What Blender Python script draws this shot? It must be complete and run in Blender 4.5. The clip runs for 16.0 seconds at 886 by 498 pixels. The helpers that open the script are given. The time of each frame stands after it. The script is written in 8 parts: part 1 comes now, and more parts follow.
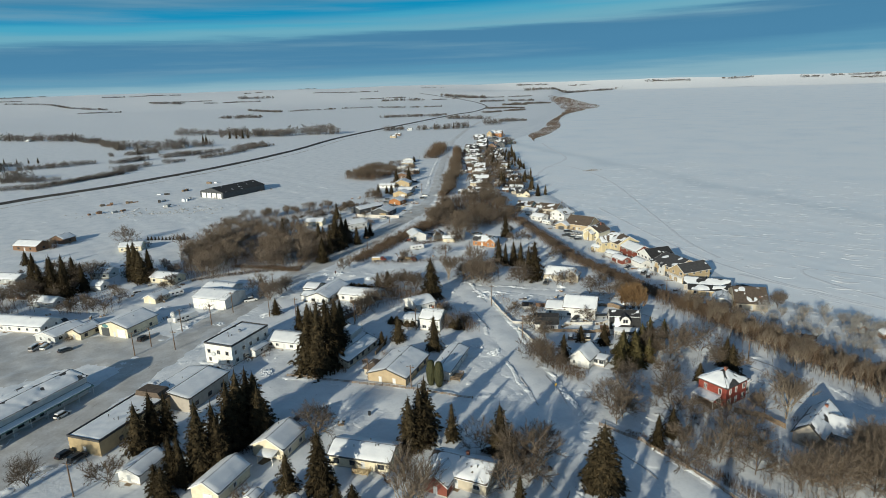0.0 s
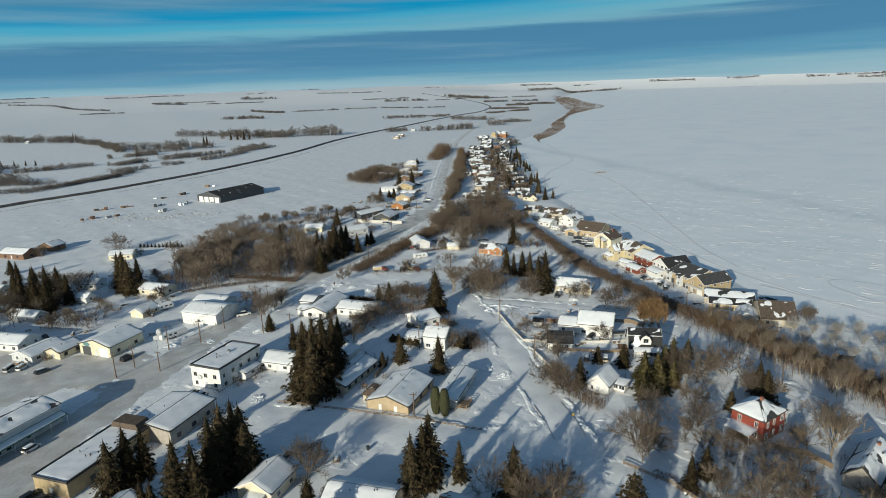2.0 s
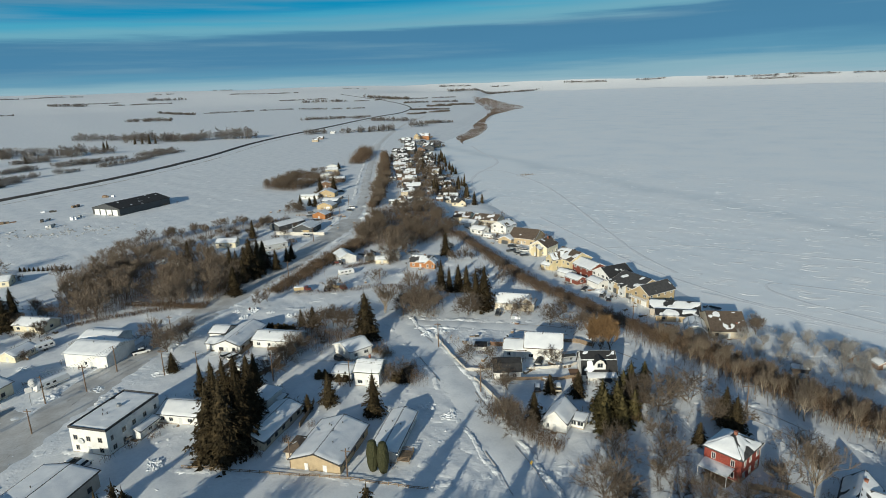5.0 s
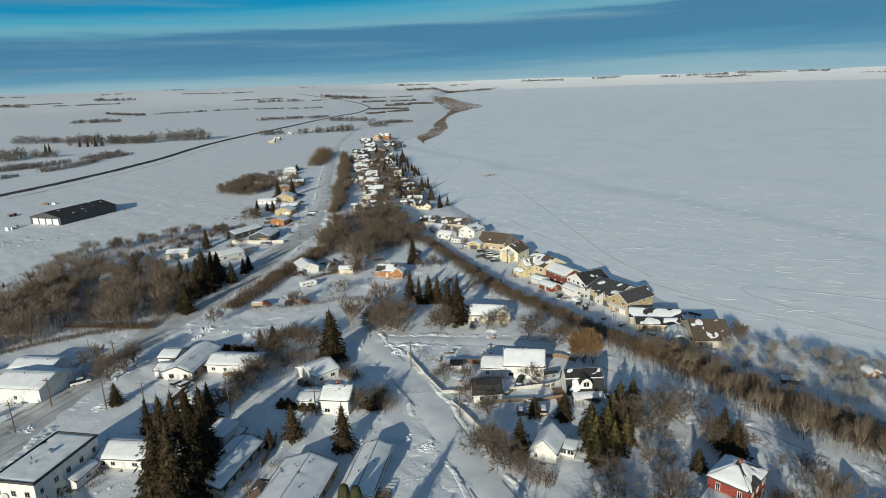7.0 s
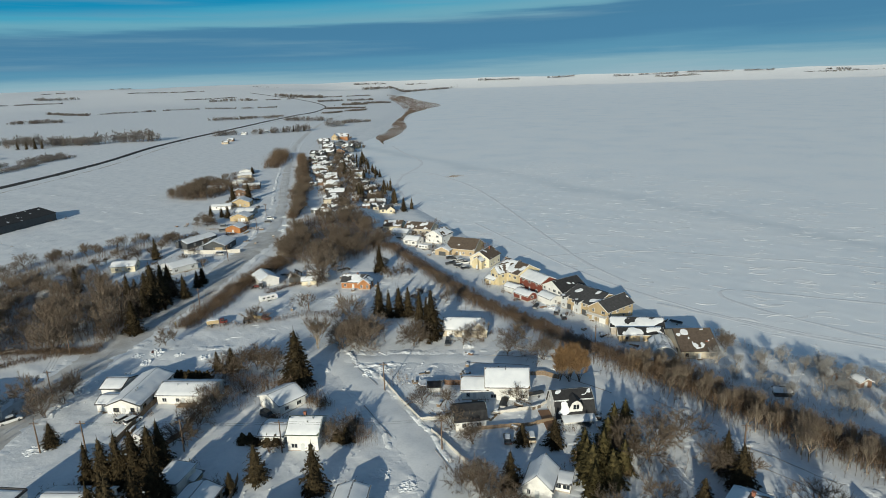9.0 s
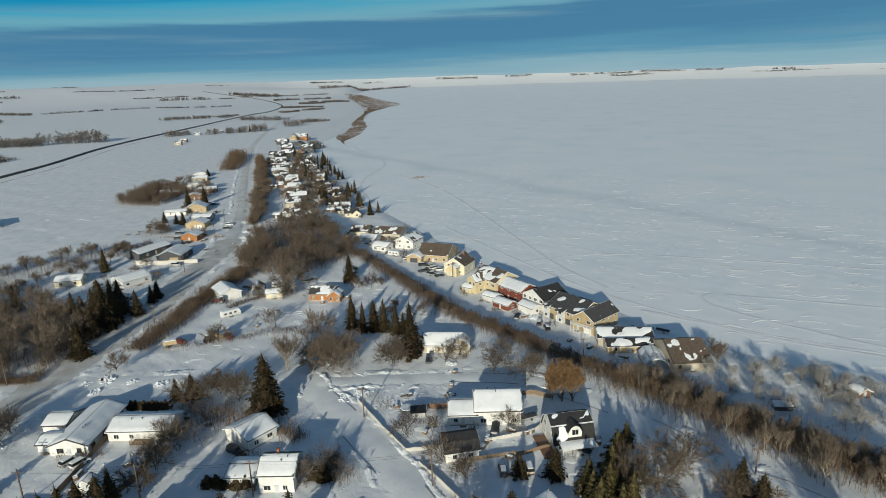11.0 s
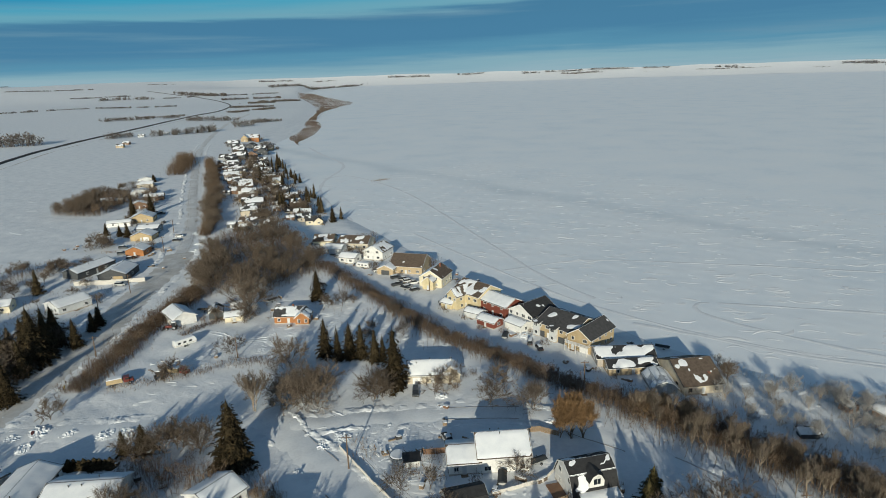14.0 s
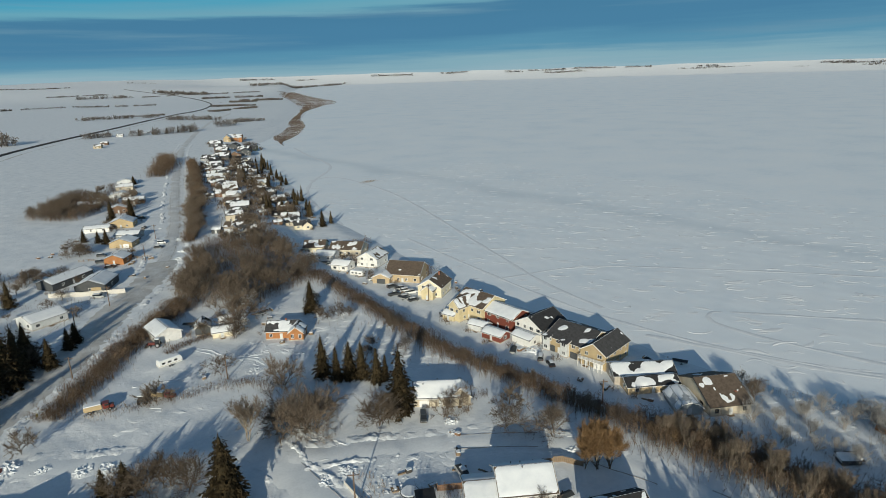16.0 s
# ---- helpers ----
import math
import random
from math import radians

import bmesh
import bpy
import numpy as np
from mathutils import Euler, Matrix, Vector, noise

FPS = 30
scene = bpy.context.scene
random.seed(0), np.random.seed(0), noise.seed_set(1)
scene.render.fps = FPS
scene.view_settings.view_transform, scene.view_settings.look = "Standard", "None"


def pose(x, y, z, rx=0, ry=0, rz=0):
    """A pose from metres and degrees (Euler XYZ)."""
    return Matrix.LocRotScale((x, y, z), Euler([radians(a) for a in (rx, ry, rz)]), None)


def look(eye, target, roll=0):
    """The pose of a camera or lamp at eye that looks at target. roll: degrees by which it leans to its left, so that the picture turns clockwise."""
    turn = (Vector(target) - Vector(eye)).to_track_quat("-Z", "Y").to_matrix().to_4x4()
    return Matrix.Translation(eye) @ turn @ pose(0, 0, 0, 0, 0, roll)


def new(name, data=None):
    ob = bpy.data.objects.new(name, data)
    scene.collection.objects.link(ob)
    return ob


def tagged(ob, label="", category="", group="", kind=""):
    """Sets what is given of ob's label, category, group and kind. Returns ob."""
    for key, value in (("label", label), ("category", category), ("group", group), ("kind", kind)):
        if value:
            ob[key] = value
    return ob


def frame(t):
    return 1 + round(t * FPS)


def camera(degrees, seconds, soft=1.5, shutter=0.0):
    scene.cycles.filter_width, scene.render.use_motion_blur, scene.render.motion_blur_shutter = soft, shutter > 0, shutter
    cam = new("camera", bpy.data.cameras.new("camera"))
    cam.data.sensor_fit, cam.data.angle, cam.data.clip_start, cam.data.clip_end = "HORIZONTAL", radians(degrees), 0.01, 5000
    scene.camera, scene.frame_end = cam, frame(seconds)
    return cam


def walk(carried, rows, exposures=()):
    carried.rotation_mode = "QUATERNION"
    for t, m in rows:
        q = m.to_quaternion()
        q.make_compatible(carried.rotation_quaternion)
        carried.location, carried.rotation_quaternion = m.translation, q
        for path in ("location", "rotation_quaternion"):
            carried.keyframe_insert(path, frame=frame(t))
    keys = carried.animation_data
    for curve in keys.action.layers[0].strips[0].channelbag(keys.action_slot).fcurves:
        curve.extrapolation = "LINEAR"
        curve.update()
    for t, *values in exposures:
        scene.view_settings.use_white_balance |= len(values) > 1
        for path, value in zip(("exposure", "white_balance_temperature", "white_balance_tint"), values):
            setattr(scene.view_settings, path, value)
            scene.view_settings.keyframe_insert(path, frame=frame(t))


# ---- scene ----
cam = camera(71.2, 16.0, soft=0.85)
PATH = [
    (0, (-1.975, -0.387, 84.954), (-1.492, 1.486, 84.446), -1.8),
    (0.5, (-1.12, 3.631, 84.97), (-0.64, 5.505, 84.462), -1.8),
    (1, (-0.232, 7.591, 85.007), (0.246, 9.466, 84.5), -1.8),
    (1.5, (0.658, 11.555, 85.079), (1.133, 13.431, 84.572), -1.8),
    (2, (1.523, 15.507, 85.088), (1.996, 17.383, 84.581), -1.9),
    (2.5, (2.404, 19.533, 85.113), (2.882, 21.408, 84.608), -1.9),
    (3, (3.23, 23.557, 85.16), (3.719, 25.43, 84.655), -1.9),
    (3.5, (3.866, 27.488, 85.187), (4.367, 29.357, 84.683), -1.9),
    (4, (4.66, 31.477, 85.189), (5.187, 33.339, 84.683), -1.9),
    (4.5, (5.396, 35.473, 85.2), (5.997, 37.311, 84.692), -1.9),
    (5, (5.872, 39.377, 85.144), (6.578, 41.177, 84.632), -1.8),
    (5.2, (6.106, 40.944, 85.146), (6.839, 42.733, 84.632), -1.8),
    (7.5, (9.262, 58.391, 85.502), (10.1, 60.131, 84.982), -1.9),
    (8, (9.908, 62.234, 85.569), (10.774, 63.959, 85.047), -1.9),
    (8.5, (10.698, 65.955, 85.619), (11.601, 67.661, 85.095), -2.0),
    (9, (11.231, 69.888, 85.658), (12.169, 71.574, 85.132), -1.9),
    (11.5, (13.997, 89.163, 85.868), (15.068, 90.765, 85.332), -1.8),
    (12, (14.822, 93.0, 85.893), (15.916, 94.586, 85.355), -1.8),
    (12.5, (15.588, 96.76, 85.867), (16.705, 98.329, 85.328), -1.8),
    (13, (16.49, 100.696, 85.904), (17.63, 102.248, 85.362), -1.8),
    (13.5, (17.223, 104.444, 85.927), (18.378, 105.984, 85.385), -1.8),
    (14, (18.171, 108.296, 85.956), (19.336, 109.828, 85.413), -1.9),
    (14.5, (19.064, 112.074, 86.006), (20.238, 113.598, 85.461), -1.9),
    (15, (19.89, 115.748, 86.026), (21.074, 117.264, 85.48), -1.9),
    (15.5, (20.625, 119.473, 86.058), (21.819, 120.981, 85.51), -1.9),
    (16, (21.302, 123.178, 86.097), (22.508, 124.676, 85.549), -1.8),
]
walk(cam, [(t, look(eye, aim, roll)) for t, eye, aim, roll in PATH], ((0.0, -0.12, 6100, 0), (16.0, -0.25, 6150, 0)))
# ---- world: winter sky with streaks of cloud, low sun behind the camera ----
SUN_EL, SUN_AZ = radians(14.8), radians(223.8)   # azimuth clockwise from +y
world = bpy.data.worlds.new("winter_sky")
scene.world = world
world.use_nodes = True
wn, wl = world.node_tree.nodes, world.node_tree.links
wn.clear()
w_out = wn.new("ShaderNodeOutputWorld")
w_bg = wn.new("ShaderNodeBackground")
w_sky = wn.new("ShaderNodeTexSky")
w_sky.sky_type = 'NISHITA'
w_sky.sun_disc = False
w_sky.sun_elevation, w_sky.sun_rotation = SUN_EL, SUN_AZ
w_sky.air_density, w_sky.dust_density, w_sky.ozone_density = 1.0, 0.6, 1.5
w_dim = wn.new("ShaderNodeMix"); w_dim.data_type = 'RGBA'; w_dim.blend_type = 'MULTIPLY'
w_dim.inputs[0].default_value = 1.0
SKY = 0.088
w_dim.inputs[7].default_value = (SKY, SKY, SKY, 1)
wl.new(w_sky.outputs[0], w_dim.inputs[6])
w_co = wn.new("ShaderNodeTexCoord")
w_sep = wn.new("ShaderNodeSeparateXYZ")
wl.new(w_co.outputs["Generated"], w_sep.inputs[0])


def wmath(op, a, b=None, c=None):
    n = wn.new("ShaderNodeMath"); n.operation = op
    for i, v in enumerate((a, b, c)):
        if v is None:
            continue
        if isinstance(v, (int, float)):
            n.inputs[i].default_value = v
        else:
            wl.new(v, n.inputs[i])
    return n.outputs[0]


def wramp(src, stops, mode='EASE'):
    n = wn.new("ShaderNodeValToRGB")
    n.color_ramp.interpolation = mode
    e = n.color_ramp.elements
    while len(e) < len(stops):
        e.new(0.5)
    for k, (p, c) in zip(e, stops):
        k.position, k.color = p, (*c, 1) if len(c) == 3 else c
    wl.new(src, n.inputs[0])
    return n.outputs[0]


def wmix(f, a, b):
    n = wn.new("ShaderNodeMix"); n.data_type = 'RGBA'
    wl.new(f, n.inputs[0]); wl.new(a, n.inputs[6]); wl.new(b, n.inputs[7])
    return n.outputs[2]


# long streaks: noise stretched along the horizon, with a gentle tilt
w_map = wn.new("ShaderNodeMapping")
w_map.inputs["Rotation"].default_value = (radians(2.0), radians(-3.2), 0)
w_map.inputs["Scale"].default_value = (1.3, 1.3, 26.0)
wl.new(w_co.outputs["Generated"], w_map.inputs[0])
w_noise = wn.new("ShaderNodeTexNoise")
w_noise.inputs["Scale"].default_value, w_noise.inputs["Detail"].default_value = 1.6, 7
w_noise.inputs["Roughness"].default_value = 0.55
wl.new(w_map.outputs[0], w_noise.inputs[0])
elev = wmath('ARCSINE', w_sep.outputs["Z"])                       # radians above the horizon
side = wmath('ARCTAN2', w_sep.outputs["X"], w_sep.outputs["Y"])   # radians right of +y
lean = wmath('MULTIPLY', elev, wmath('MULTIPLY_ADD', side, -0.42, 1.12))   # the bands climb to the right
wob = wmath('MULTIPLY_ADD', w_noise.outputs[0], 0.045, wmath('SUBTRACT', lean, 0.0215))
band = wramp(wmath('MULTIPLY', wob, 5.0), [
    (0.0, (0.33, 0.45, 0.52)), (0.055, (0.27, 0.42, 0.50)), (0.13, (0.12, 0.29, 0.43)), (0.22, (0.085, 0.225, 0.375)), (0.40, (0.08, 0.215, 0.36)),
    (0.46, (0.17, 0.39, 0.50)), (0.54, (0.085, 0.36, 0.52)), (0.62, (0.02, 0.26, 0.47)), (0.76, (0.075, 0.23, 0.38)), (1.0, (0.06, 0.2, 0.37))])
streak = wramp(w_noise.outputs[0], [(0.46, (0, 0, 0)), (0.75, (1, 1, 1))])
pale = wn.new("ShaderNodeRGB"); pale.outputs[0].default_value = (0.24, 0.38, 0.47, 1)
low = wmix(wmath('MULTIPLY', streak, 0.5), band, pale.outputs[0])
up = wramp(elev, [(0.16, (0, 0, 0)), (0.40, (1, 1, 1))])
wl.new(wmix(up, low, w_dim.outputs[2]), w_bg.inputs[0])
w_bg.inputs[1].default_value = 1.1
wl.new(w_bg.outputs[0], w_out.inputs[0])

sun_data = bpy.data.lights.new("sun", 'SUN')
sun_data.energy, sun_data.angle, sun_data.color = 5.1, radians(0.6), (1.0, 0.87, 0.70)
sun = new("sun", sun_data)
_sd = Vector((math.sin(SUN_AZ) * math.cos(SUN_EL), math.cos(SUN_AZ) * math.cos(SUN_EL), math.sin(SUN_EL)))
sun.matrix_world = look(_sd * 400, (0, 0, 0))

# ---- materials ----
MATS = {}


def mat(name, stops, scale=1.0, fine=9.0, rough=0.8, bump=0.3, dist=0.05, metal=0.0, vary=0.0, stretch=(1, 1, 1), lines=None, world_space=False, spec=0.3, trans=0.0):
    """Noise at two scales through a colour ramp, with relief; vary: brightness from thing to thing; lines: (axis, spacing, depth) of grooves."""
    m = bpy.data.materials.new(name)
    m.use_nodes = True
    n, l = m.node_tree.nodes, m.node_tree.links
    bs = n["Principled BSDF"]
    bs.inputs["Roughness"].default_value, bs.inputs["Metallic"].default_value = rough, metal
    bs.inputs["Specular IOR Level"].default_value = spec
    if world_space:
        src = n.new("ShaderNodeNewGeometry").outputs["Position"]
    else:
        src = n.new("ShaderNodeTexCoord").outputs["Object"]
    mp = n.new("ShaderNodeMapping"); mp.inputs["Scale"].default_value = stretch
    l.new(src, mp.inputs[0])
    n1, n2 = n.new("ShaderNodeTexNoise"), n.new("ShaderNodeTexNoise")
    for q, s, d in ((n1, scale, 5), (n2, scale * fine, 4)):
        q.inputs["Scale"].default_value, q.inputs["Detail"].default_value = s, d
        l.new(mp.outputs[0], q.inputs[0])
    add = n.new("ShaderNodeMath"); add.operation = 'MULTIPLY_ADD'
    l.new(n2.outputs[0], add.inputs[0]); add.inputs[1].default_value = 0.4
    l.new(n1.outputs[0], add.inputs[2])
    sub = n.new("ShaderNodeMath"); sub.operation = 'SUBTRACT'; sub.inputs[1].default_value = 0.2
    l.new(add.outputs[0], sub.inputs[0])
    rp = n.new("ShaderNodeValToRGB")
    e = rp.color_ramp.elements
    while len(e) < len(stops):
        e.new(0.5)
    for k, (p, c) in zip(e, stops):
        k.position, k.color = p, (*c, 1)
    l.new(sub.outputs[0], rp.inputs[0])
    colour = rp.outputs[0]
    if vary:
        oi, hv = n.new("ShaderNodeObjectInfo"), n.new("ShaderNodeHueSaturation")
        mr = n.new("ShaderNodeMapRange")
        mr.inputs["To Min"].default_value, mr.inputs["To Max"].default_value = 1 - vary, 1 + vary
        l.new(oi.outputs["Random"], mr.inputs[0]); l.new(mr.outputs[0], hv.inputs["Value"])
        l.new(colour, hv.inputs["Color"]); colour = hv.outputs[0]
    l.new(colour, bs.inputs["Base Color"])
    bp = n.new("ShaderNodeBump")
    bp.inputs["Strength"].default_value, bp.inputs["Distance"].default_value = bump, dist
    height = sub.outputs[0]
    if lines:
        sx = n.new("ShaderNodeSeparateXYZ"); l.new(src, sx.inputs[0])
        fr = n.new("ShaderNodeMath"); fr.operation = 'MULTIPLY'; fr.inputs[1].default_value = 1 / lines[1]
        l.new(sx.outputs[lines[0]], fr.inputs[0])
        fc = n.new("ShaderNodeMath"); fc.operation = 'FRACT'; l.new(fr.outputs[0], fc.inputs[0])
        ad = n.new("ShaderNodeMath"); ad.operation = 'MULTIPLY_ADD'; ad.inputs[1].default_value = lines[2]
        l.new(fc.outputs[0], ad.inputs[0]); l.new(height, ad.inputs[2]); height = ad.outputs[0]
    l.new(height, bp.inputs["Height"]); l.new(bp.outputs[0], bs.inputs["Normal"])
    if trans:
        bs.inputs["Transmission Weight"].default_value = trans
    MATS[name] = m
    return m


def tone(c, k):
    return tuple(min(0.95, v * k) for v in c)


def simple(name, c, amp=0.18, **kw):
    return mat(name, [(0.3, tone(c, 1 - amp)), (0.5, c), (0.72, tone(c, 1 + amp * 0.7))], **kw)


SNOW = mat("snow", [(0.25, (0.67, 0.70, 0.735)), (0.5, (0.77, 0.79, 0.815)), (0.75, (0.84, 0.85, 0.865))], scale=0.14, fine=6, rough=0.75, bump=0.5, dist=0.4, world_space=True, spec=0.2)
def finer_relief(m, scale, weight, strength):
    """Adds a third, finer noise to a material's bump: crust, footprints and clods of snow."""
    n, l = m.node_tree.nodes, m.node_tree.links
    bp = next(q for q in n if q.bl_idname == "ShaderNodeBump")
    src = bp.inputs["Height"].links[0].from_socket
    nz, ad = n.new("ShaderNodeTexNoise"), n.new("ShaderNodeMath")
    nz.inputs["Scale"].default_value, nz.inputs["Detail"].default_value = scale, 3
    l.new(n.new("ShaderNodeNewGeometry").outputs["Position"], nz.inputs[0])
    ad.operation = 'MULTIPLY_ADD'; ad.inputs[1].default_value = weight
    l.new(nz.outputs[0], ad.inputs[0]); l.new(src, ad.inputs[2]); l.new(ad.outputs[0], bp.inputs["Height"])
    bp.inputs["Strength"].default_value = strength


finer_relief(SNOW, 1.5, 0.13, 0.6)
SNOW_ROOF = mat("roof_snow", [(0.25, (0.73, 0.75, 0.785)), (0.6, (0.82, 0.835, 0.855))], scale=0.5, rough=0.7, bump=0.35, dist=0.12, world_space=True, spec=0.25)
ICE_SNOW = mat("lake_snow", [(0.28, (0.80, 0.85, 0.895)), (0.46, (0.87, 0.905, 0.935)), (0.7, (0.91, 0.93, 0.945))], scale=0.021, fine=11, rough=0.6, bump=0.35, dist=0.35, world_space=True, stretch=(0.8, 0.8, 1), spec=0.3)
_n, _l = ICE_SNOW.node_tree.nodes, ICE_SNOW.node_tree.links
_bs = _n["Principled BSDF"]
_src = _bs.inputs["Base Color"].links[0].from_socket
_ge, _sx, _nz = _n.new("ShaderNodeNewGeometry"), _n.new("ShaderNodeSeparateXYZ"), _n.new("ShaderNodeTexNoise")
_l.new(_ge.outputs["Position"], _sx.inputs[0]); _l.new(_ge.outputs["Position"], _nz.inputs[0])
_nz.inputs["Scale"].default_value, _nz.inputs["Detail"].default_value = 0.012, 5


def _m(op, a, b):
    q = _n.new("ShaderNodeMath"); q.operation = op
    for i, v in enumerate((a, b)):
        if isinstance(v, (int, float)):
            q.inputs[i].default_value = v
        else:
            _l.new(v, q.inputs[i])
    return q.outputs[0]


# a refrozen crack: a soft band of darker ice running down the lake
_d = _m('ABSOLUTE', _m('SUBTRACT', _m('ADD', _sx.outputs[0], _m('MULTIPLY', _nz.outputs[0], 46.0)), 384.0), 0.0)
_f = _m('POWER', 2.72, _m('MULTIPLY', _m('MULTIPLY', _d, _d), -0.007))
_mx = _n.new("ShaderNodeMix"); _mx.data_type = 'RGBA'
_l.new(_m('MULTIPLY', _f, _m('MULTIPLY', _nz.outputs[0], 0.5)), _mx.inputs[0])
_l.new(_src, _mx.inputs[6]); _mx.inputs[7].default_value = (0.42, 0.50, 0.57, 1)
_l.new(_mx.outputs[2], _bs.inputs["Base Color"])
PACKED = mat("packed_snow", [(0.3, (0.44, 0.425, 0.405)), (0.5, (0.54, 0.53, 0.515)), (0.7, (0.65, 0.65, 0.645))], scale=0.16, fine=9, rough=0.7, bump=0.3, dist=0.08, world_space=True)
SIDE_ROAD = mat("side_street_snow", [(0.3, (0.70, 0.72, 0.745)), (0.5, (0.78, 0.80, 0.82)), (0.7, (0.83, 0.845, 0.86))], scale=0.2, fine=8, rough=0.7, bump=0.4, dist=0.1, world_space=True)
# far trees: distance haze is put into the twig colour as a greyer tone
HAZED_TREES = mat("hazed_bare_trees", [(0.3, (0.085, 0.075, 0.068)), (0.7, (0.165, 0.145, 0.128))], scale=0.05, rough=0.95, bump=0.0, world_space=True, spec=0.05)
HIGHWAY = mat("highway_snow", [(0.3, (0.58, 0.575, 0.57)), (0.5, (0.66, 0.66, 0.66)), (0.7, (0.75, 0.755, 0.76))], scale=0.1, fine=8, rough=0.75, bump=0.3, dist=0.1, world_space=True)
RUT = simple("road_rut", (0.36, 0.34, 0.32), scale=1.2, rough=0.8, world_space=True)
GRIT = mat("gritty_verge_snow", [(0.3, (0.33, 0.30, 0.26)), (0.5, (0.52, 0.50, 0.47)), (0.7, (0.68, 0.68, 0.68))], scale=0.5, rough=0.85, bump=0.6, dist=0.2, world_space=True)
REED = mat("reeds", [(0.3, (0.08, 0.063, 0.053)), (0.6, (0.14, 0.108, 0.088))], scale=0.05, rough=0.95, world_space=True, bump=0.8, dist=0.5)
RAIL = mat("rail_ballast", [(0.3, (0.05, 0.045, 0.045)), (0.7, (0.13, 0.12, 0.115))], scale=0.4, rough=0.95, world_space=True)

BARK = mat("bark", [(0.3, (0.085, 0.065, 0.05)), (0.7, (0.19, 0.155, 0.125))], scale=2.5, rough=0.95, bump=0.6, vary=0.25, stretch=(1, 1, 0.3), spec=0.05)
BARK_PALE = mat("pale_bark", [(0.3, (0.17, 0.135, 0.10)), (0.7, (0.35, 0.30, 0.24))], scale=2.5, rough=0.9, bump=0.4, vary=0.2, stretch=(1, 1, 0.3), spec=0.1)
TWIG = mat("bare_twigs", [(0.3, (0.103, 0.080, 0.060)), (0.7, (0.19, 0.153, 0.119))], scale=1.2, rough=0.95, bump=0.0, vary=0.28, spec=0.05)
TWIG_RED = mat("russet_twigs", [(0.3, (0.15, 0.095, 0.05)), (0.7, (0.26, 0.165, 0.085))], scale=1.2, rough=0.95, bump=0.0, vary=0.2, spec=0.05)
FROST = mat("frosted_twigs", [(0.3, (0.22, 0.205, 0.19)), (0.7, (0.38, 0.37, 0.36))], scale=0.4, rough=0.9, bump=0.0, world_space=True, spec=0.05)
BRUSH = mat("brush_stems", [(0.3, (0.095, 0.067, 0.047)), (0.7, (0.205, 0.15, 0.105))], scale=0.25, rough=0.95, bump=0.0, world_space=True, spec=0.05)
BRUSH_TAN = mat("willow_stems", [(0.3, (0.15, 0.10, 0.055)), (0.7, (0.26, 0.18, 0.10))], scale=0.25, rough=0.95, bump=0.0, world_space=True, spec=0.05)
NEEDLE = mat("spruce_needles", [(0.3, (0.026, 0.022, 0.014)), (0.55, (0.052, 0.040, 0.023)), (0.8, (0.105, 0.075, 0.040))], scale=1.1, rough=0.95, bump=0.5, vary=0.3, spec=0.05)
PINE_M = mat("pine_needles", [(0.3, (0.035, 0.031, 0.015)), (0.55, (0.068, 0.057, 0.026)), (0.8, (0.115, 0.09, 0.042))], scale=1.1, rough=0.95, bump=0.3, vary=0.25, spec=0.05)
CEDAR = mat("cedar_foliage", [(0.3, (0.024, 0.028, 0.012)), (0.7, (0.06, 0.058, 0.026))], scale=2.5, rough=0.85, bump=0.8, dist=0.1, vary=0.1)

WALL_C = {
    "white": (0.74, 0.73, 0.70), "cream": (0.70, 0.63, 0.47), "yellow": (0.60, 0.51, 0.32), "tan": (0.46, 0.36, 0.23), "beige": (0.52, 0.46, 0.36),
    "grey": (0.36, 0.37, 0.37), "dark": (0.075, 0.08, 0.085), "red": (0.26, 0.052, 0.035), "orange": (0.36, 0.16, 0.06), "brown": (0.20, 0.12, 0.075),
    "ochre": (0.44, 0.34, 0.20), "stone": (0.42, 0.38, 0.33), "teal": (0.12, 0.24, 0.25), "maroon": (0.19, 0.058, 0.04), "palegrey": (0.58, 0.59, 0.59)}
WALL = {k: simple("siding_" + k, c, amp=0.13, scale=0.7, fine=12, rough=0.7, bump=0.6, dist=0.04, lines=(2, 0.2, 0.6)) for k, c in WALL_C.items()}
WALL["brick"] = mat("red_brick", [(0.3, (0.17, 0.04, 0.03)), (0.55, (0.29, 0.065, 0.045)), (0.75, (0.36, 0.11, 0.08))], scale=3.0, rough=0.85, bump=0.7, lines=(2, 0.15, 0.8))
SHINGLE_C = {"black": (0.035, 0.035, 0.037), "grey": (0.16, 0.16, 0.165), "brown": (0.115, 0.088, 0.068), "green": (0.10, 0.12, 0.085), "metal": (0.42, 0.44, 0.46), "charcoal": (0.065, 0.064, 0.066), "tealroof": (0.06, 0.12, 0.125)}
SHINGLE = {k: simple("shingle_" + k, c, amp=0.3, scale=1.2, fine=10, rough=0.85, bump=0.5) for k, c in SHINGLE_C.items()}
TRIM = simple("white_trim", (0.75, 0.74, 0.72), amp=0.08, rough=0.55)
DARK_TRIM = simple("dark_trim", (0.06, 0.055, 0.05), rough=0.6)
WOOD = simple("weathered_wood", (0.23, 0.17, 0.115), amp=0.3, scale=2, rough=0.85, stretch=(1, 1, 0.2))
FENCE_W = simple("white_fence_boards", (0.60, 0.57, 0.52), amp=0.12, scale=2, rough=0.75)
POLE_W = simple("pole_wood", (0.15, 0.105, 0.075), amp=0.3, scale=3, rough=0.9, stretch=(1, 1, 0.15))
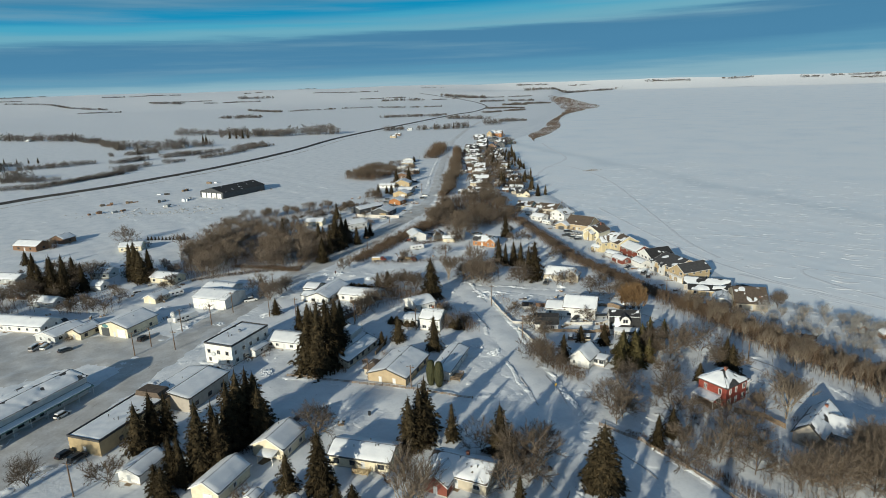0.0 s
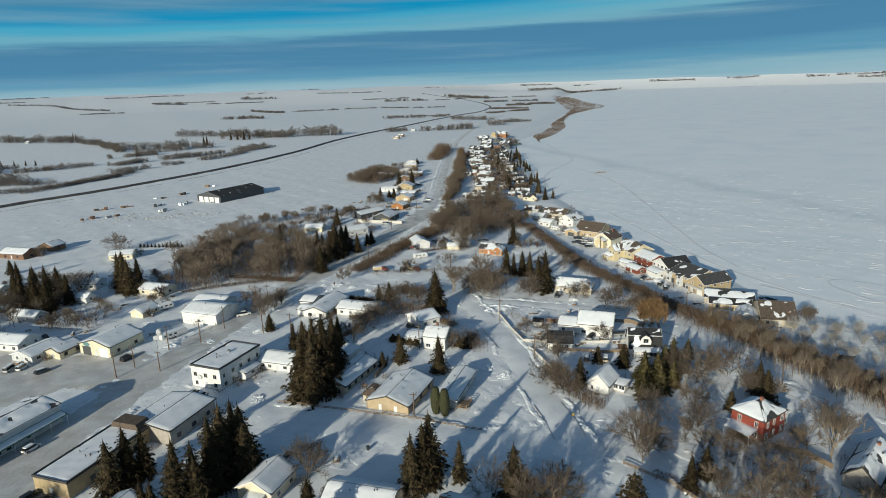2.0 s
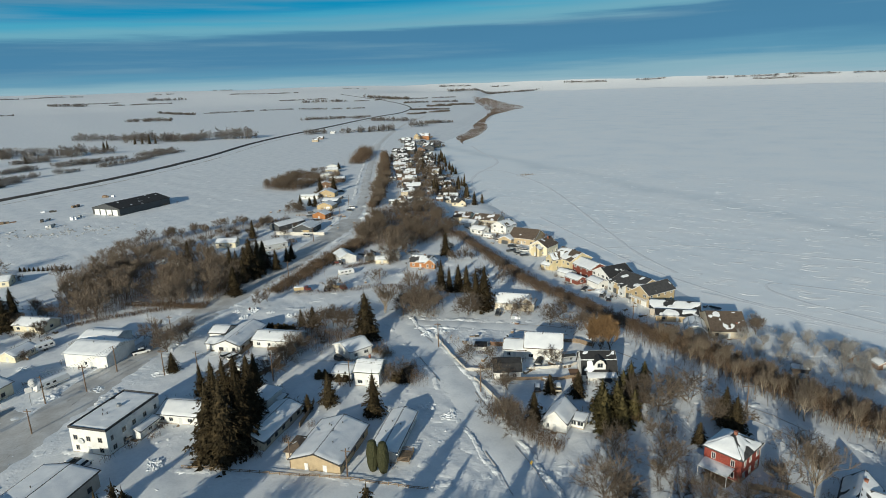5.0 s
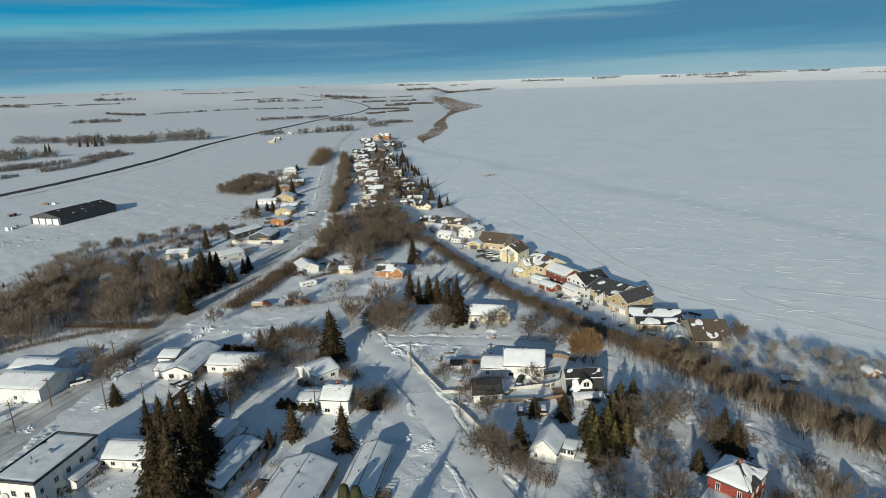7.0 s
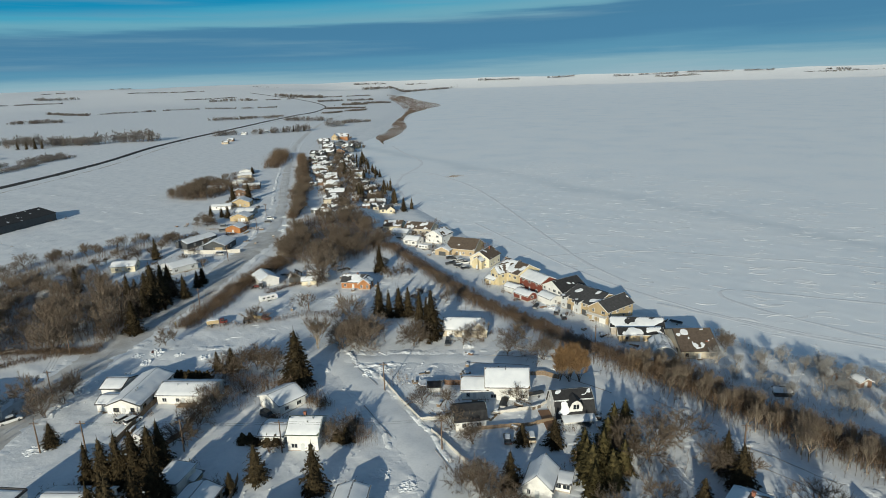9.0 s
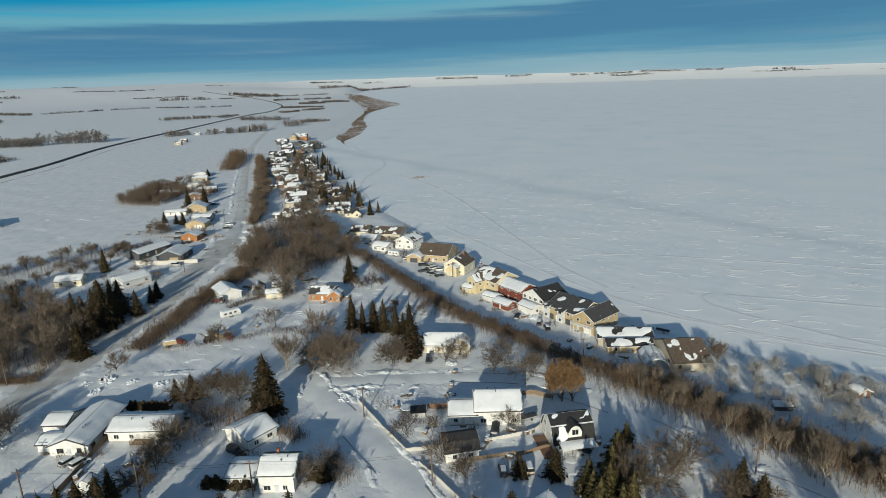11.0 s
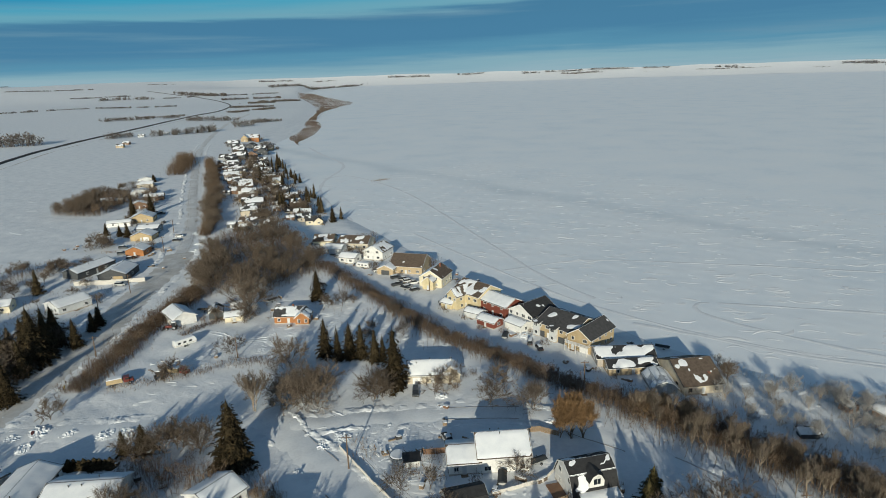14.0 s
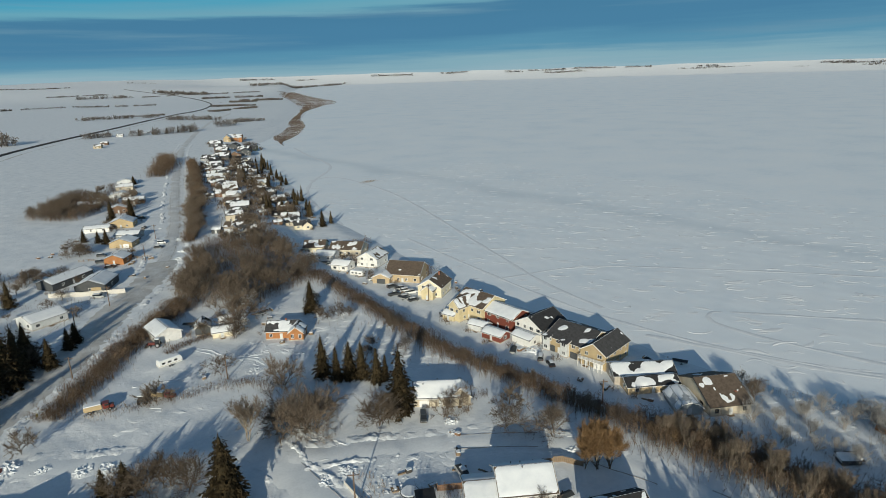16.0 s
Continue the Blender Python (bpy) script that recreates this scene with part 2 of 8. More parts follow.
STEEL = simple("galvanised_steel", (0.42, 0.43, 0.44), rough=0.4, metal=0.8)
BRICK_CH = simple("chimney_brick", (0.28, 0.12, 0.08), amp=0.3, scale=4, rough=0.9)
RUBBER = simple("tyre_rubber", (0.02, 0.02, 0.021), rough=0.85)
GLASS = simple("window_glass", (0.022, 0.028, 0.035), amp=0.3, rough=0.06, bump=0.0, spec=0.6)
CARGLASS = simple("car_glass", (0.02, 0.022, 0.025), amp=0.1, rough=0.05, bump=0.0, spec=0.6)
PAINT_C = {"white": (0.75, 0.75, 0.74), "black": (0.02, 0.02, 0.022), "silver": (0.42, 0.42, 0.41), "red": (0.14, 0.032, 0.024), "dark": (0.05, 0.055, 0.06), "yellow": (0.62, 0.42, 0.06), "beige": (0.5, 0.44, 0.34)}
PAINT = {k: simple("car_paint_" + k, c, amp=0.06, rough=0.3, bump=0.05, spec=0.5) for k, c in PAINT_C.items()}
BIN = simple("bin_plastic", (0.04, 0.045, 0.05), rough=0.6)
# ---- mesh helpers ----
def fill_mesh(me, v, f):
    """Fills a mesh from arrays of vertices and of faces with one number of corners."""
    n, k = f.shape
    me.vertices.add(len(v)); me.vertices.foreach_set("co", np.ascontiguousarray(v, np.float32).ravel())
    me.loops.add(n * k); me.loops.foreach_set("vertex_index", np.ascontiguousarray(f, np.int32).ravel())
    me.polygons.add(n); me.polygons.foreach_set("loop_start", np.arange(0, n * k, k, dtype=np.int32))
    me.update(calc_edges=True)


def link_mesh(name, verts, faces, material, parent=None, smooth=False):
    me = bpy.data.meshes.new(name)
    me.from_pydata(verts, [], faces)
    if material is not None:
        for m in (material if isinstance(material, (list, tuple)) else (material,)):
            me.materials.append(m)
    if smooth:
        me.shade_smooth()
    ob = new(name, me)
    if parent is not None:
        ob.parent = parent
    return ob


def part(name, bm, material, parent, label="", at=None):
    """Links a bmesh as one mesh object under a thing or a part."""
    me = bpy.data.meshes.new(name)
    bm.to_mesh(me)
    bm.free()
    me.materials.append(material)
    ob = new(name, me)
    ob.parent = parent
    if at is not None:
        ob.matrix_basis = at
    if label:
        ob["label"] = label
    return ob


def share(name, me, parent, at, label=""):
    ob = new(name, me)
    ob.parent = parent
    ob.matrix_basis = at
    if label:
        ob["label"] = label
    return ob


def thing(name, x, y, z, yaw, label, category, group=""):
    ob = new(name)
    ob.empty_display_size = 0.3
    ob.matrix_basis = pose(x, y, z, 0, 0, yaw)
    return tagged(ob, label, category, group)


def box(bm, x0, x1, y0, y1, z0, z1, bevel=0.0):
    """A box; with bevel, its upright edges and top are cut back a little."""
    if bevel:
        r = bmesh.ops.create_cube(bm, size=1, matrix=Matrix.LocRotScale(((x0 + x1) / 2, (y0 + y1) / 2, (z0 + z1) / 2), None, (x1 - x0, y1 - y0, z1 - z0)))
        ed = list({e for v in r["verts"] for e in v.link_edges})
        bmesh.ops.bevel(bm, geom=ed, offset=bevel, segments=1, affect='EDGES')
        return
    v = [bm.verts.new((x, y, z)) for z in (z0, z1) for x, y in ((x0, y0), (x1, y0), (x1, y1), (x0, y1))]
    for f in ((3, 2, 1, 0), (4, 5, 6, 7), (0, 1, 5, 4), (1, 2, 6, 5), (2, 3, 7, 6), (3, 0, 4, 7)):
        bm.faces.new([v[i] for i in f])


def prism(bm, outline, axis, a, b):
    """A convex outline of (u, z) swept from a to b along axis 0 or 1."""
    ends = []
    for s in (a, b):
        ends.append([bm.verts.new((s, u, z) if axis == 0 else (u, s, z)) for u, z in outline])
    n = len(outline)
    bm.faces.new(ends[0]); bm.faces.new(ends[1][::-1])
    for i in range(n):
        j = (i + 1) % n
        bm.faces.new((ends[0][j], ends[0][i], ends[1][i], ends[1][j]))
    bmesh.ops.recalc_face_normals(bm, faces=bm.faces)


def tube(bm, p, q, r0, r1, n=6):
    p, q = Vector(p), Vector(q)
    d = (q - p).to_track_quat('Z', 'Y').to_matrix()
    rings = []
    for c, r in ((p, r0), (q, r1)):
        rings.append([bm.verts.new(c + d @ Vector((r * math.cos(k * math.tau / n), r * math.sin(k * math.tau / n), 0))) for k in range(n)])
    for k in range(n):
        bm.faces.new((rings[0][k], rings[0][(k + 1) % n], rings[1][(k + 1) % n], rings[1][k]))
    bm.faces.new(rings[0][::-1]); bm.faces.new(rings[1])


# ---- lie of the land ----
CX, CY, R_OUT, R_SHORE = 40.0, 220.0, 4770.0, 4560.0
LAKE_Z = -5.4
BANK_Y = [0, 117, 140, 160, 182, 201, 217, 241, 260, 293, 322, 356, 400, 460, 550, 700, 900, 1100, 1275, 2077, 3200, 4366]
BANK_X = [175, 151, 145, 141, 140, 138, 134, 132, 130, 132, 135, 139, 150, 168, 190, 235, 300, 395, 520, 1000, 1420, 2080]
SHORE_Y = [0, 103, 152, 175, 198, 219, 245, 269, 300, 343, 396, 457, 500, 620, 693, 780, 955, 1058, 1275, 2077, 3200, 4366]
SHORE_X = [235, 217, 208, 202, 196, 193, 196, 192, 190, 194, 203, 212, 217, 256, 274, 302, 354, 434, 579, 1058, 1480, 2147]


def smooth(a, b, v):
    t = np.clip((v - a) / (b - a), 0, 1)
    return t * t * (3 - 2 * t)


def waves(x, y, size, seed=0.0):
    """A soft uneven field from -1 to 1 with bumps of about that size."""
    k = math.tau / size
    a = np.sin(k * (0.83 * x + 0.41 * y) + seed) + np.sin(k * (-0.37 * x + 0.9 * y) * 1.31 + 1.7 + seed * 2)
    b = np.sin(k * (0.6 * x - 0.75 * y) * 1.83 + 0.6 * a + seed * 3) + np.sin(k * (0.95 * x + 0.2 * y) * 2.7 + 0.9 * a + 4.1)
    return (a + 0.6 * b) / 3.2


def far_rise(x, y):
    r = np.hypot(x - CX, y - CY)
    return 30.0 * np.clip((r - 2300) / (R_SHORE - 2300), 0, 2) ** 2


def shore_gap(x, y):
    """Metres east of the shore line; past the far shore it turns negative again."""
    r = np.hypot(x - CX, y - CY)
    return np.minimum(x - np.interp(y, SHORE_Y, SHORE_X), (R_SHORE - r) * 0.6 + 25 * np.sin(np.arctan2(y, x) * 31))


def ground_z(x, y):
    x, y = np.asarray(x, float), np.asarray(y, float)
    r = np.hypot(x - CX, y - CY)
    bank, gap = np.interp(y, BANK_Y, BANK_X), shore_gap(x, y)
    span = np.maximum(np.interp(y, SHORE_Y, SHORE_X) - bank, 25)
    u = (x - bank) / span
    z = -3.4 * smooth(0.02, 0.30, u) - 1.6 * smooth(0.75, 1.0, u)
    far_side = smooth(3900, 4300, r) * smooth(-1500, 100, x - np.interp(y, SHORE_Y, SHORE_X))
    z = z * (1 - far_side) - 4.6 * far_side
    z = z - 2.6 * smooth(-4, 12, gap)
    land = smooth(5, -60, gap)
    hill = 62 * smooth(3200, R_OUT, r) * (1 - far_side) + far_side * 62 * smooth(R_SHORE - 10, R_OUT, r)
    hill = hill * (1 + 0.10 * waves(x, y, 900) * smooth(3000, 4500, r))
    z = z + land * (0.24 * waves(x, y, 26) + (0.14 * waves(x, y, 9, 2.0) + 0.07 * waves(x, y, 4.6, 6.0)) * smooth(900, 400, r) + 2.2 * waves(x, y, 700, 1.0) * smooth(900, 2200, r) + hill)
    return z + far_rise(x, y)


def gz(x, y):
    return float(ground_z(x, y))


def polar(rings, segs, height, keep, name, material, a0=0.0, a1=math.tau, close=True):
    ang = np.linspace(a0, a1, segs, endpoint=not close)
    rr, aa = np.meshgrid(np.array(rings), ang, indexing='ij')
    x, y = CX + rr * np.sin(aa), CY + rr * np.cos(aa)
    v = np.stack([x, y, height(x, y)], -1).reshape(-1, 3)
    n, m = rr.shape
    i, j = np.meshgrid(np.arange(n - 1), np.arange(m if close else m - 1), indexing='ij')
    k = (j + 1) % m
    f = np.stack([i * m + j, i * m + k, (i + 1) * m + k, (i + 1) * m + j], -1).reshape(-1, 4)
    f = f[:, ::-1]
    if keep is not None:
        ok = keep(x, y).reshape(-1)
        f = f[ok[f].any(1)]
    return link_mesh(name, v.tolist(), f.tolist(), material, smooth=True)


near = [0.5] + [2.4 * k for k in range(1, 118)]
far = [near[-1]]
while far[-1] < R_OUT * 0.97:
    far.append(far[-1] * 1.03)
far[-1] = R_OUT
ground = polar(near + far[1:], 560, ground_z, None, "ground", SNOW)
tagged(ground, "snow-covered town ground and open fields to the horizon", "ground", kind="structure")


def lake_height(x, y):
    g = shore_gap(x, y)
    return LAKE_Z + far_rise(x, y) + 0.10 * waves(x, y, 21, 3.0) * smooth(600, 200, np.hypot(x - CX, y - CY)) + 0.12 * np.clip(waves(x, y * 0.35, 8, 5.0), 0, 1) * smooth(500, 200, np.hypot(x - CX, y - CY))


lrings = [60 + 3.0 * k for k in range(130)]
while lrings[-1] < R_SHORE:
    lrings.append(lrings[-1] * 1.03)
lrings.append(R_SHORE + 40)
lake = polar(lrings, 520, lake_height, lambda x, y: shore_gap(x, y) > -6, "water", ICE_SNOW, radians(5), radians(150), close=False)
tagged(lake, "frozen lake covered in wind-packed snow with drift marks", "frozen lake", kind="structure")


# ---- roads ----
def spline(pts, step=3.0):
    p = [Vector((a, b, 0)) for a, b in pts]
    p = [2 * p[0] - p[1]] + p + [2 * p[-1] - p[-2]]
    out = []
    for k in range(1, len(p) - 2):
        n = max(2, int((p[k + 1] - p[k]).length / step))
        for s in range(n):
            t = s / n
            out.append(0.5 * (2 * p[k] + (p[k + 1] - p[k - 1]) * t + (2 * p[k - 1] - 5 * p[k] + 4 * p[k + 1] - p[k + 2]) * t * t + (3 * p[k] - p[k - 1] - 3 * p[k + 1] + p[k + 2]) * t ** 3))
    out.append(p[-2])
    return [(q.x, q.y) for q in out]


def side_ways(line):
    a = np.array(line)
    d = np.gradient(a, axis=0)
    d /= np.linalg.norm(d, axis=1)[:, None] + 1e-9
    return a, np.stack([d[:, 1], -d[:, 0]], 1)


def grid_faces(n, m):
    i, j = np.meshgrid(np.arange(n - 1), np.arange(m - 1), indexing='ij')
    return np.stack([i * m + j, i * m + j + 1, (i + 1) * m + j + 1, (i + 1) * m + j], -1).reshape(-1, 4)


def strip(name, line, width, material, lift=0.1, cols=5, ragged=0.3, label="", category="road", crown=0.08):
    """A ribbon of ground along a line, with slightly uneven edges."""
    a, n = side_ways(line)
    c, i = np.arange(cols)[None, :], np.arange(len(a))[:, None]
    edge = (c == 0) | (c == cols - 1)
    o = (c / (cols - 1) - 0.5) * width + ragged * np.sin(i * 0.9 + c) * np.where(edge, 1, 0.2)
    x, y = a[:, :1] + n[:, :1] * o, a[:, 1:] + n[:, 1:] * o
    z = ground_z(x, y) + lift + crown * (1 - (2 * o / width) ** 2) - np.where(edge, lift + 0.05, 0)
    me = bpy.data.meshes.new(name)
    fill_mesh(me, np.stack([x, y, z], -1).reshape(-1, 3), grid_faces(len(a), cols))
    me.materials.append(material); me.shade_smooth()
    return tagged(new(name, me), label, category, kind="structure")


MAIN = spline([(-95, 108), (-73, 151), (-57, 188), (-40, 222), (-24, 252), (-3, 285), (17, 312), (40, 342), (66, 386), (88, 420), (103, 452), (115, 484), (128, 522), (145, 580), (160, 630), (188, 719), (212, 795), (240, 880), (273, 975), (316, 1085), (366, 1205), (428, 1345), (514, 1530), (640, 1760)])
CENTRE = spline([(30, 80), (50, 109), (61, 128), (65, 146), (66.5, 168), (69.5, 202), (69.5, 232), (68.5, 252)])
CROSS_N = spline([(69, 247), (86, 237), (102, 226.5), (122, 210), (126, 197), (130, 181), (131, 168), (131, 150), (135, 132), (137, 115), (137, 100), (140, 70)])
CROSS_S = spline([(-40, 198), (-12, 177), (9, 164), (38, 148), (61, 136)])
LOW_R = spline([(60, 132), (70, 121), (74, 112), (76.5, 100), (80, 80)])
TOP_W = spline([(69, 250), (48, 266), (18, 286), (2, 292)])
FAR_K = next(i for i, p in enumerate(MAIN) if p[1] > 440)
strip("road", MAIN[:FAR_K + 1], 15.0, PACKED, cols=7, ragged=0.5, label="ploughed main street of packed tan snow")
strip("road", MAIN[FAR_K:], 9.0, HIGHWAY, cols=5, ragged=0.5, label="snowy highway leaving the town along the lake")
strip("road", CENTRE, 9.5, SIDE_ROAD, lift=0.07, label="side street of packed snow with wheel ruts")
strip("road", CROSS_N, 7.5, SIDE_ROAD, lift=0.06, label="curving lane of packed snow along the bank")
strip("road", CROSS_S, 12.0, SIDE_ROAD, lift=0.05, label="wide snowy cross street between houses")
strip("road", LOW_R, 8.0, SIDE_ROAD, lift=0.06, label="snowy lane with ploughed edges")
strip("road", TOP_W, 8.0, SIDE_ROAD, lift=0.04, label="unploughed lane under smooth snow")
RAILWAY = spline([(-310, 470), (-233, 594), (-161, 664), (-65, 790), (20, 945), (88, 1110), (169, 1263), (292, 1465), (499, 1817), (639, 2015), (804, 2370), (932, 2820), (1031, 3455), (995, 3733), (935, 4141)], 25)
strip("road", RAILWAY, 6.5, RAIL, lift=1.6, cols=4, ragged=0.2, label="dark ballast of a railway line above the snow", category="railway")
strip("road", [(x + 22 * 0.9, y - 22 * 0.4) for x, y in RAILWAY[:60]], 3.0, GRIT, lift=0.1, cols=3, label="thin grassy track beside the railway", category="track")


def bank_line(line, off, height, width=1.6, seed=1, gaps=0.25, material=SNOW, label="ploughed bank of lumpy snow beside the street", step=0.42):
    """A broken ridge of ploughed snow lumps along one side of a street."""
    rng = np.random.default_rng(seed)
    a, n = side_ways(line)
    pts = a + n * off
    d = np.r_[0, np.cumsum(np.linalg.norm(np.diff(pts, axis=0), axis=1))]
    s = np.arange(0, d[-1], step)
    px, py = np.interp(s, d, pts[:, 0])[:, None], np.interp(s, d, pts[:, 1])[:, None]
    nx, ny = np.interp(s, d, n[:, 0])[:, None], np.interp(s, d, n[:, 1])[:, None]
    cols = 11
    env = np.sin(s * 0.13 + seed) * 0.5 + np.sin(s * 0.41 + seed * 2.3) * 0.35 + np.sin(s * 1.3 + seed) * 0.3 + 0.6 - gaps
    h = height * np.clip(env, 0, 1.2) * rng.uniform(0.6, 1.1, len(s))
    q = np.linspace(-1, 1, cols)[None, :]
    w = width * rng.uniform(0.75, 1.25, (len(s), 1))
    shift = (0.5 * np.sin(s * 0.33 + seed) + rng.uniform(-0.2, 0.2, len(s)))[:, None] + rng.uniform(-0.08, 0.08, (len(s), cols))
    x, y = px + nx * (q * w + shift), py + ny * (q * w + shift)
    lump = np.clip(rng.normal(0.8, 0.2, (len(s), cols)) + 0.3 * waves(x, y, 2.3, seed), 0.02, 2.0)
    z = np.where(np.abs(q) < 1, h[:, None] * (1 - q * q) * lump, -0.2)
    me = bpy.data.meshes.new("snow_bank")
    fill_mesh(me, np.stack([x, y, ground_z(x, y) + z - 0.05], -1).reshape(-1, 3), grid_faces(len(s), cols))
    me.materials.append(material); me.shade_smooth()
    return tagged(new("snow_bank", me), label, "snow bank", "ploughed snow banks", "stuff")


bank_line(MAIN[:150], 9.0, 0.55, 1.7, 3)
bank_line(MAIN[:150], -9.3, 0.5, 1.7, 8)
bank_line(MAIN[150:330], 8.6, 0.5, 1.4, 5)
bank_line(CENTRE, 5.4, 0.55, 1.0, 4, 0.1, label="ploughed snow bank with a gritty ridge")
bank_line(CENTRE, -5.2, 0.5, 0.9, 9, 0.2)
bank_line(CROSS_N[2:30], -4.6, 0.5, 1.8, 6, 0.35)
bank_line(CROSS_N[2:26], 4.6, 0.5, 1.1, 7, 0.2)
bank_line(CROSS_N[30:], -5.0, 0.45, 1.6, 12, 0.2)
bank_line(CROSS_S, -6.8, 0.4, 1.4, 2, 0.4)
bank_line(LOW_R, -4.4, 0.5, 1.0, 10, 0.1)
bank_line(TOP_W, 4.5, 0.5, 2.2, 15, 0.5)
bank_line(MAIN[150:330], -7.5, 0.6, 1.4, 22, 0.1)
for k, (line, off) in enumerate(((CROSS_N, -2.3), (CROSS_N, -0.7), (CROSS_N, 0.8), (CROSS_N, 2.2), (CENTRE[:55], 2.0), (CROSS_S[:-4], -2.4), (CROSS_S[:-4], 1.0), (LOW_R, -0.9), (LOW_R, 1.0))):
    bank_line(line, off, 0.10, 0.34, 40 + k, 0.0, label="low ridge of snow thrown up between wheel tracks", step=0.6)
for k, pts in enumerate(([(76, 248), (79, 268), (86, 288), (85, 302), (76, 308), (64, 305), (52, 309)], [(100, 300), (88, 304), (80, 312), (74, 328)], [(112, 168), (116, 158), (113, 146), (118, 136), (128, 132)], [(84, 238), (80, 256), (88, 276), (98, 296)])):
    for off in (-0.85, 0.85):
        bank_line(spline(pts), off, 0.2, 0.42, 60 + k, 0.0, label="ridge beside a vehicle track through deep snow", step=0.6)
# wheel ruts worn dark along the streets
for line, offs in ((CENTRE, (-4.3, 3.6)), (CROSS_N, (-2.8, 2.9)), (LOW_R, (3.9,))):
    for o in offs:
        a_, n_ = side_ways(line)
        for i0 in range(4, len(a_) - 8, 9):
            if (i0 * 7 + int(o * 3)) % 5 < 2:
                continue
            strip("trim", [tuple(a_[i] + n_[i] * (o + 0.12 * math.sin(i * 1.3))) for i in range(i0, i0 + 6 + i0 % 3)], 0.26, RUT, lift=0.2, cols=3, ragged=0.1, label="narrow dark rut at the edge of a snowy street", category="rut", crown=0.0)
for o in (-2.6, -1.2, 1.4, 2.8):
    a_, n_ = side_ways(MAIN[:240])
    strip("trim", [tuple(a_[i] + n_[i] * (o + 0.2 * math.sin(i * 0.2))) for i in range(len(a_))], 0.55, GRIT, lift=0.2, cols=3, ragged=0.15, label="gritty wheel track on the packed main street", category="wheel track", crown=0.0)


def apron(name, poly, material, lift, label, category, seed=1.0, cell=1.6):
    """A worn yard surface over the snow, its edge feathered under the ground."""
    p = np.array(poly, float)
    c = p.mean(0)
    xs, ys = np.arange(p[:, 0].min() - 4, p[:, 0].max() + 4, cell), np.arange(p[:, 1].min() - 4, p[:, 1].max() + 4, cell)
    X, Y = np.meshgrid(xs, ys, indexing='ij')
    ang = np.arctan2(p[:, 1] - c[1], p[:, 0] - c[0]); rad = np.hypot(*(p - c).T)
    o = np.argsort(ang)
    lim = np.interp(np.arctan2(Y - c[1], X - c[0]), ang[o], rad[o], period=math.tau)
    gap = lim - np.hypot(X - c[0], Y - c[1]) + 2.5 * waves(X, Y, 9, seed)
    Z = ground_z(X, Y) + np.clip(gap * 0.06, -0.3, lift)
    n, m = X.shape
    i, j = np.meshgrid(np.arange(n - 1), np.arange(m - 1), indexing='ij')
    f = np.stack([i * m + j, (i + 1) * m + j, (i + 1) * m + j + 1, i * m + j + 1], -1).reshape(-1, 4)
    ok = (gap > -3).reshape(-1)
    f = f[ok[f].all(1)]
    return tagged(link_mesh(name, np.stack([X, Y, Z], -1).reshape(-1, 3).tolist(), f.tolist(), material, smooth=True), label, category, kind="structure")


apron("pavement", [(-112, 250), (-98, 254), (-76, 236), (-61, 236), (-48, 230), (-50, 204), (-71, 212), (-95, 203), (-118, 220)], PACKED, 0.07, "packed gritty forecourt before the garages", "forecourt", 2.0)
apron("pavement", [(-96, 150), (-80, 190), (-66, 196), (-60, 180), (-78, 140)], PACKED, 0.06, "packed snow parking beside the long hall", "parking", 3.0)
apron("pavement", [(150, 312), (168, 306), (170, 330), (158, 352), (150, 340)], SIDE_ROAD, 0.06, "trodden snowy parking between shore houses", "parking", 4.0)
# ---- buildings ----
MESH = {}


def cached(key, make):
    if key not in MESH:
        bm = bmesh.new()
        m = make(bm)
        me = bpy.data.meshes.new(key[0])
        bm.to_mesh(me); bm.free()
        me.materials.append(m)
        MESH[key] = me
    return MESH[key]


def frame_mesh(w, h, material):
    def make(bm):
        t = 0.1
        for x0, x1, z0, z1 in ((-w / 2 - t, w / 2 + t, -h / 2 - t, -h / 2), (-w / 2 - t, w / 2 + t, h / 2, h / 2 + t), (-w / 2 - t, -w / 2, -h / 2, h / 2), (w / 2, w / 2 + t, -h / 2, h / 2), (-0.03, 0.03, -h / 2, h / 2)):
            box(bm, x0, x1, -0.07, 0.0, z0, z1)
        return material
    return cached(("window_frame", round(w, 2), round(h, 2), material.name), make)


def pane_mesh(w, h):
    def make(bm):
        box(bm, -w / 2, w / 2, -0.035, 0.0, -h / 2, h / 2)
        return GLASS
    return cached(("pane", round(w, 2), round(h, 2)), make)


def door_mesh(w, h, material, ribs=0):
    def make(bm):
        box(bm, -w / 2, w / 2, -0.06, 0.0, 0, h)
        for k in range(ribs):
            box(bm, -w / 2 + 0.06, w / 2 - 0.06, -0.08, -0.06, h * (k + 0.12) / ribs, h * (k + 0.86) / ribs)
        return material
    return cached(("door", round(w, 2), round(h, 2), material.name, ribs), make)


SIDES = {"f": (0, -1, 0), "r": (1, 0, 90), "b": (0, 1, 180), "l": (-1, 0, -90)}


def on_side(side, L, W, u, z):
    """Pose of a fitting on a wall of a house: u along the wall seen from outside, z up."""
    sx, sy, yaw = SIDES[side]
    c, s = math.cos(radians(yaw)), math.sin(radians(yaw))
    return pose(sx * (L / 2 + 0.005) + c * u, sy * (W / 2 + 0.005) + s * u, z, 0, 0, yaw)


def add_window(root, side, L, W, u, z, w=1.1, h=1.1, material=None):
    material = material or TRIM
    wo = share("window", frame_mesh(w, h, material), root, on_side(side, L, W, u, z))
    share("pane", pane_mesh(w, h), wo, Matrix())
    return wo


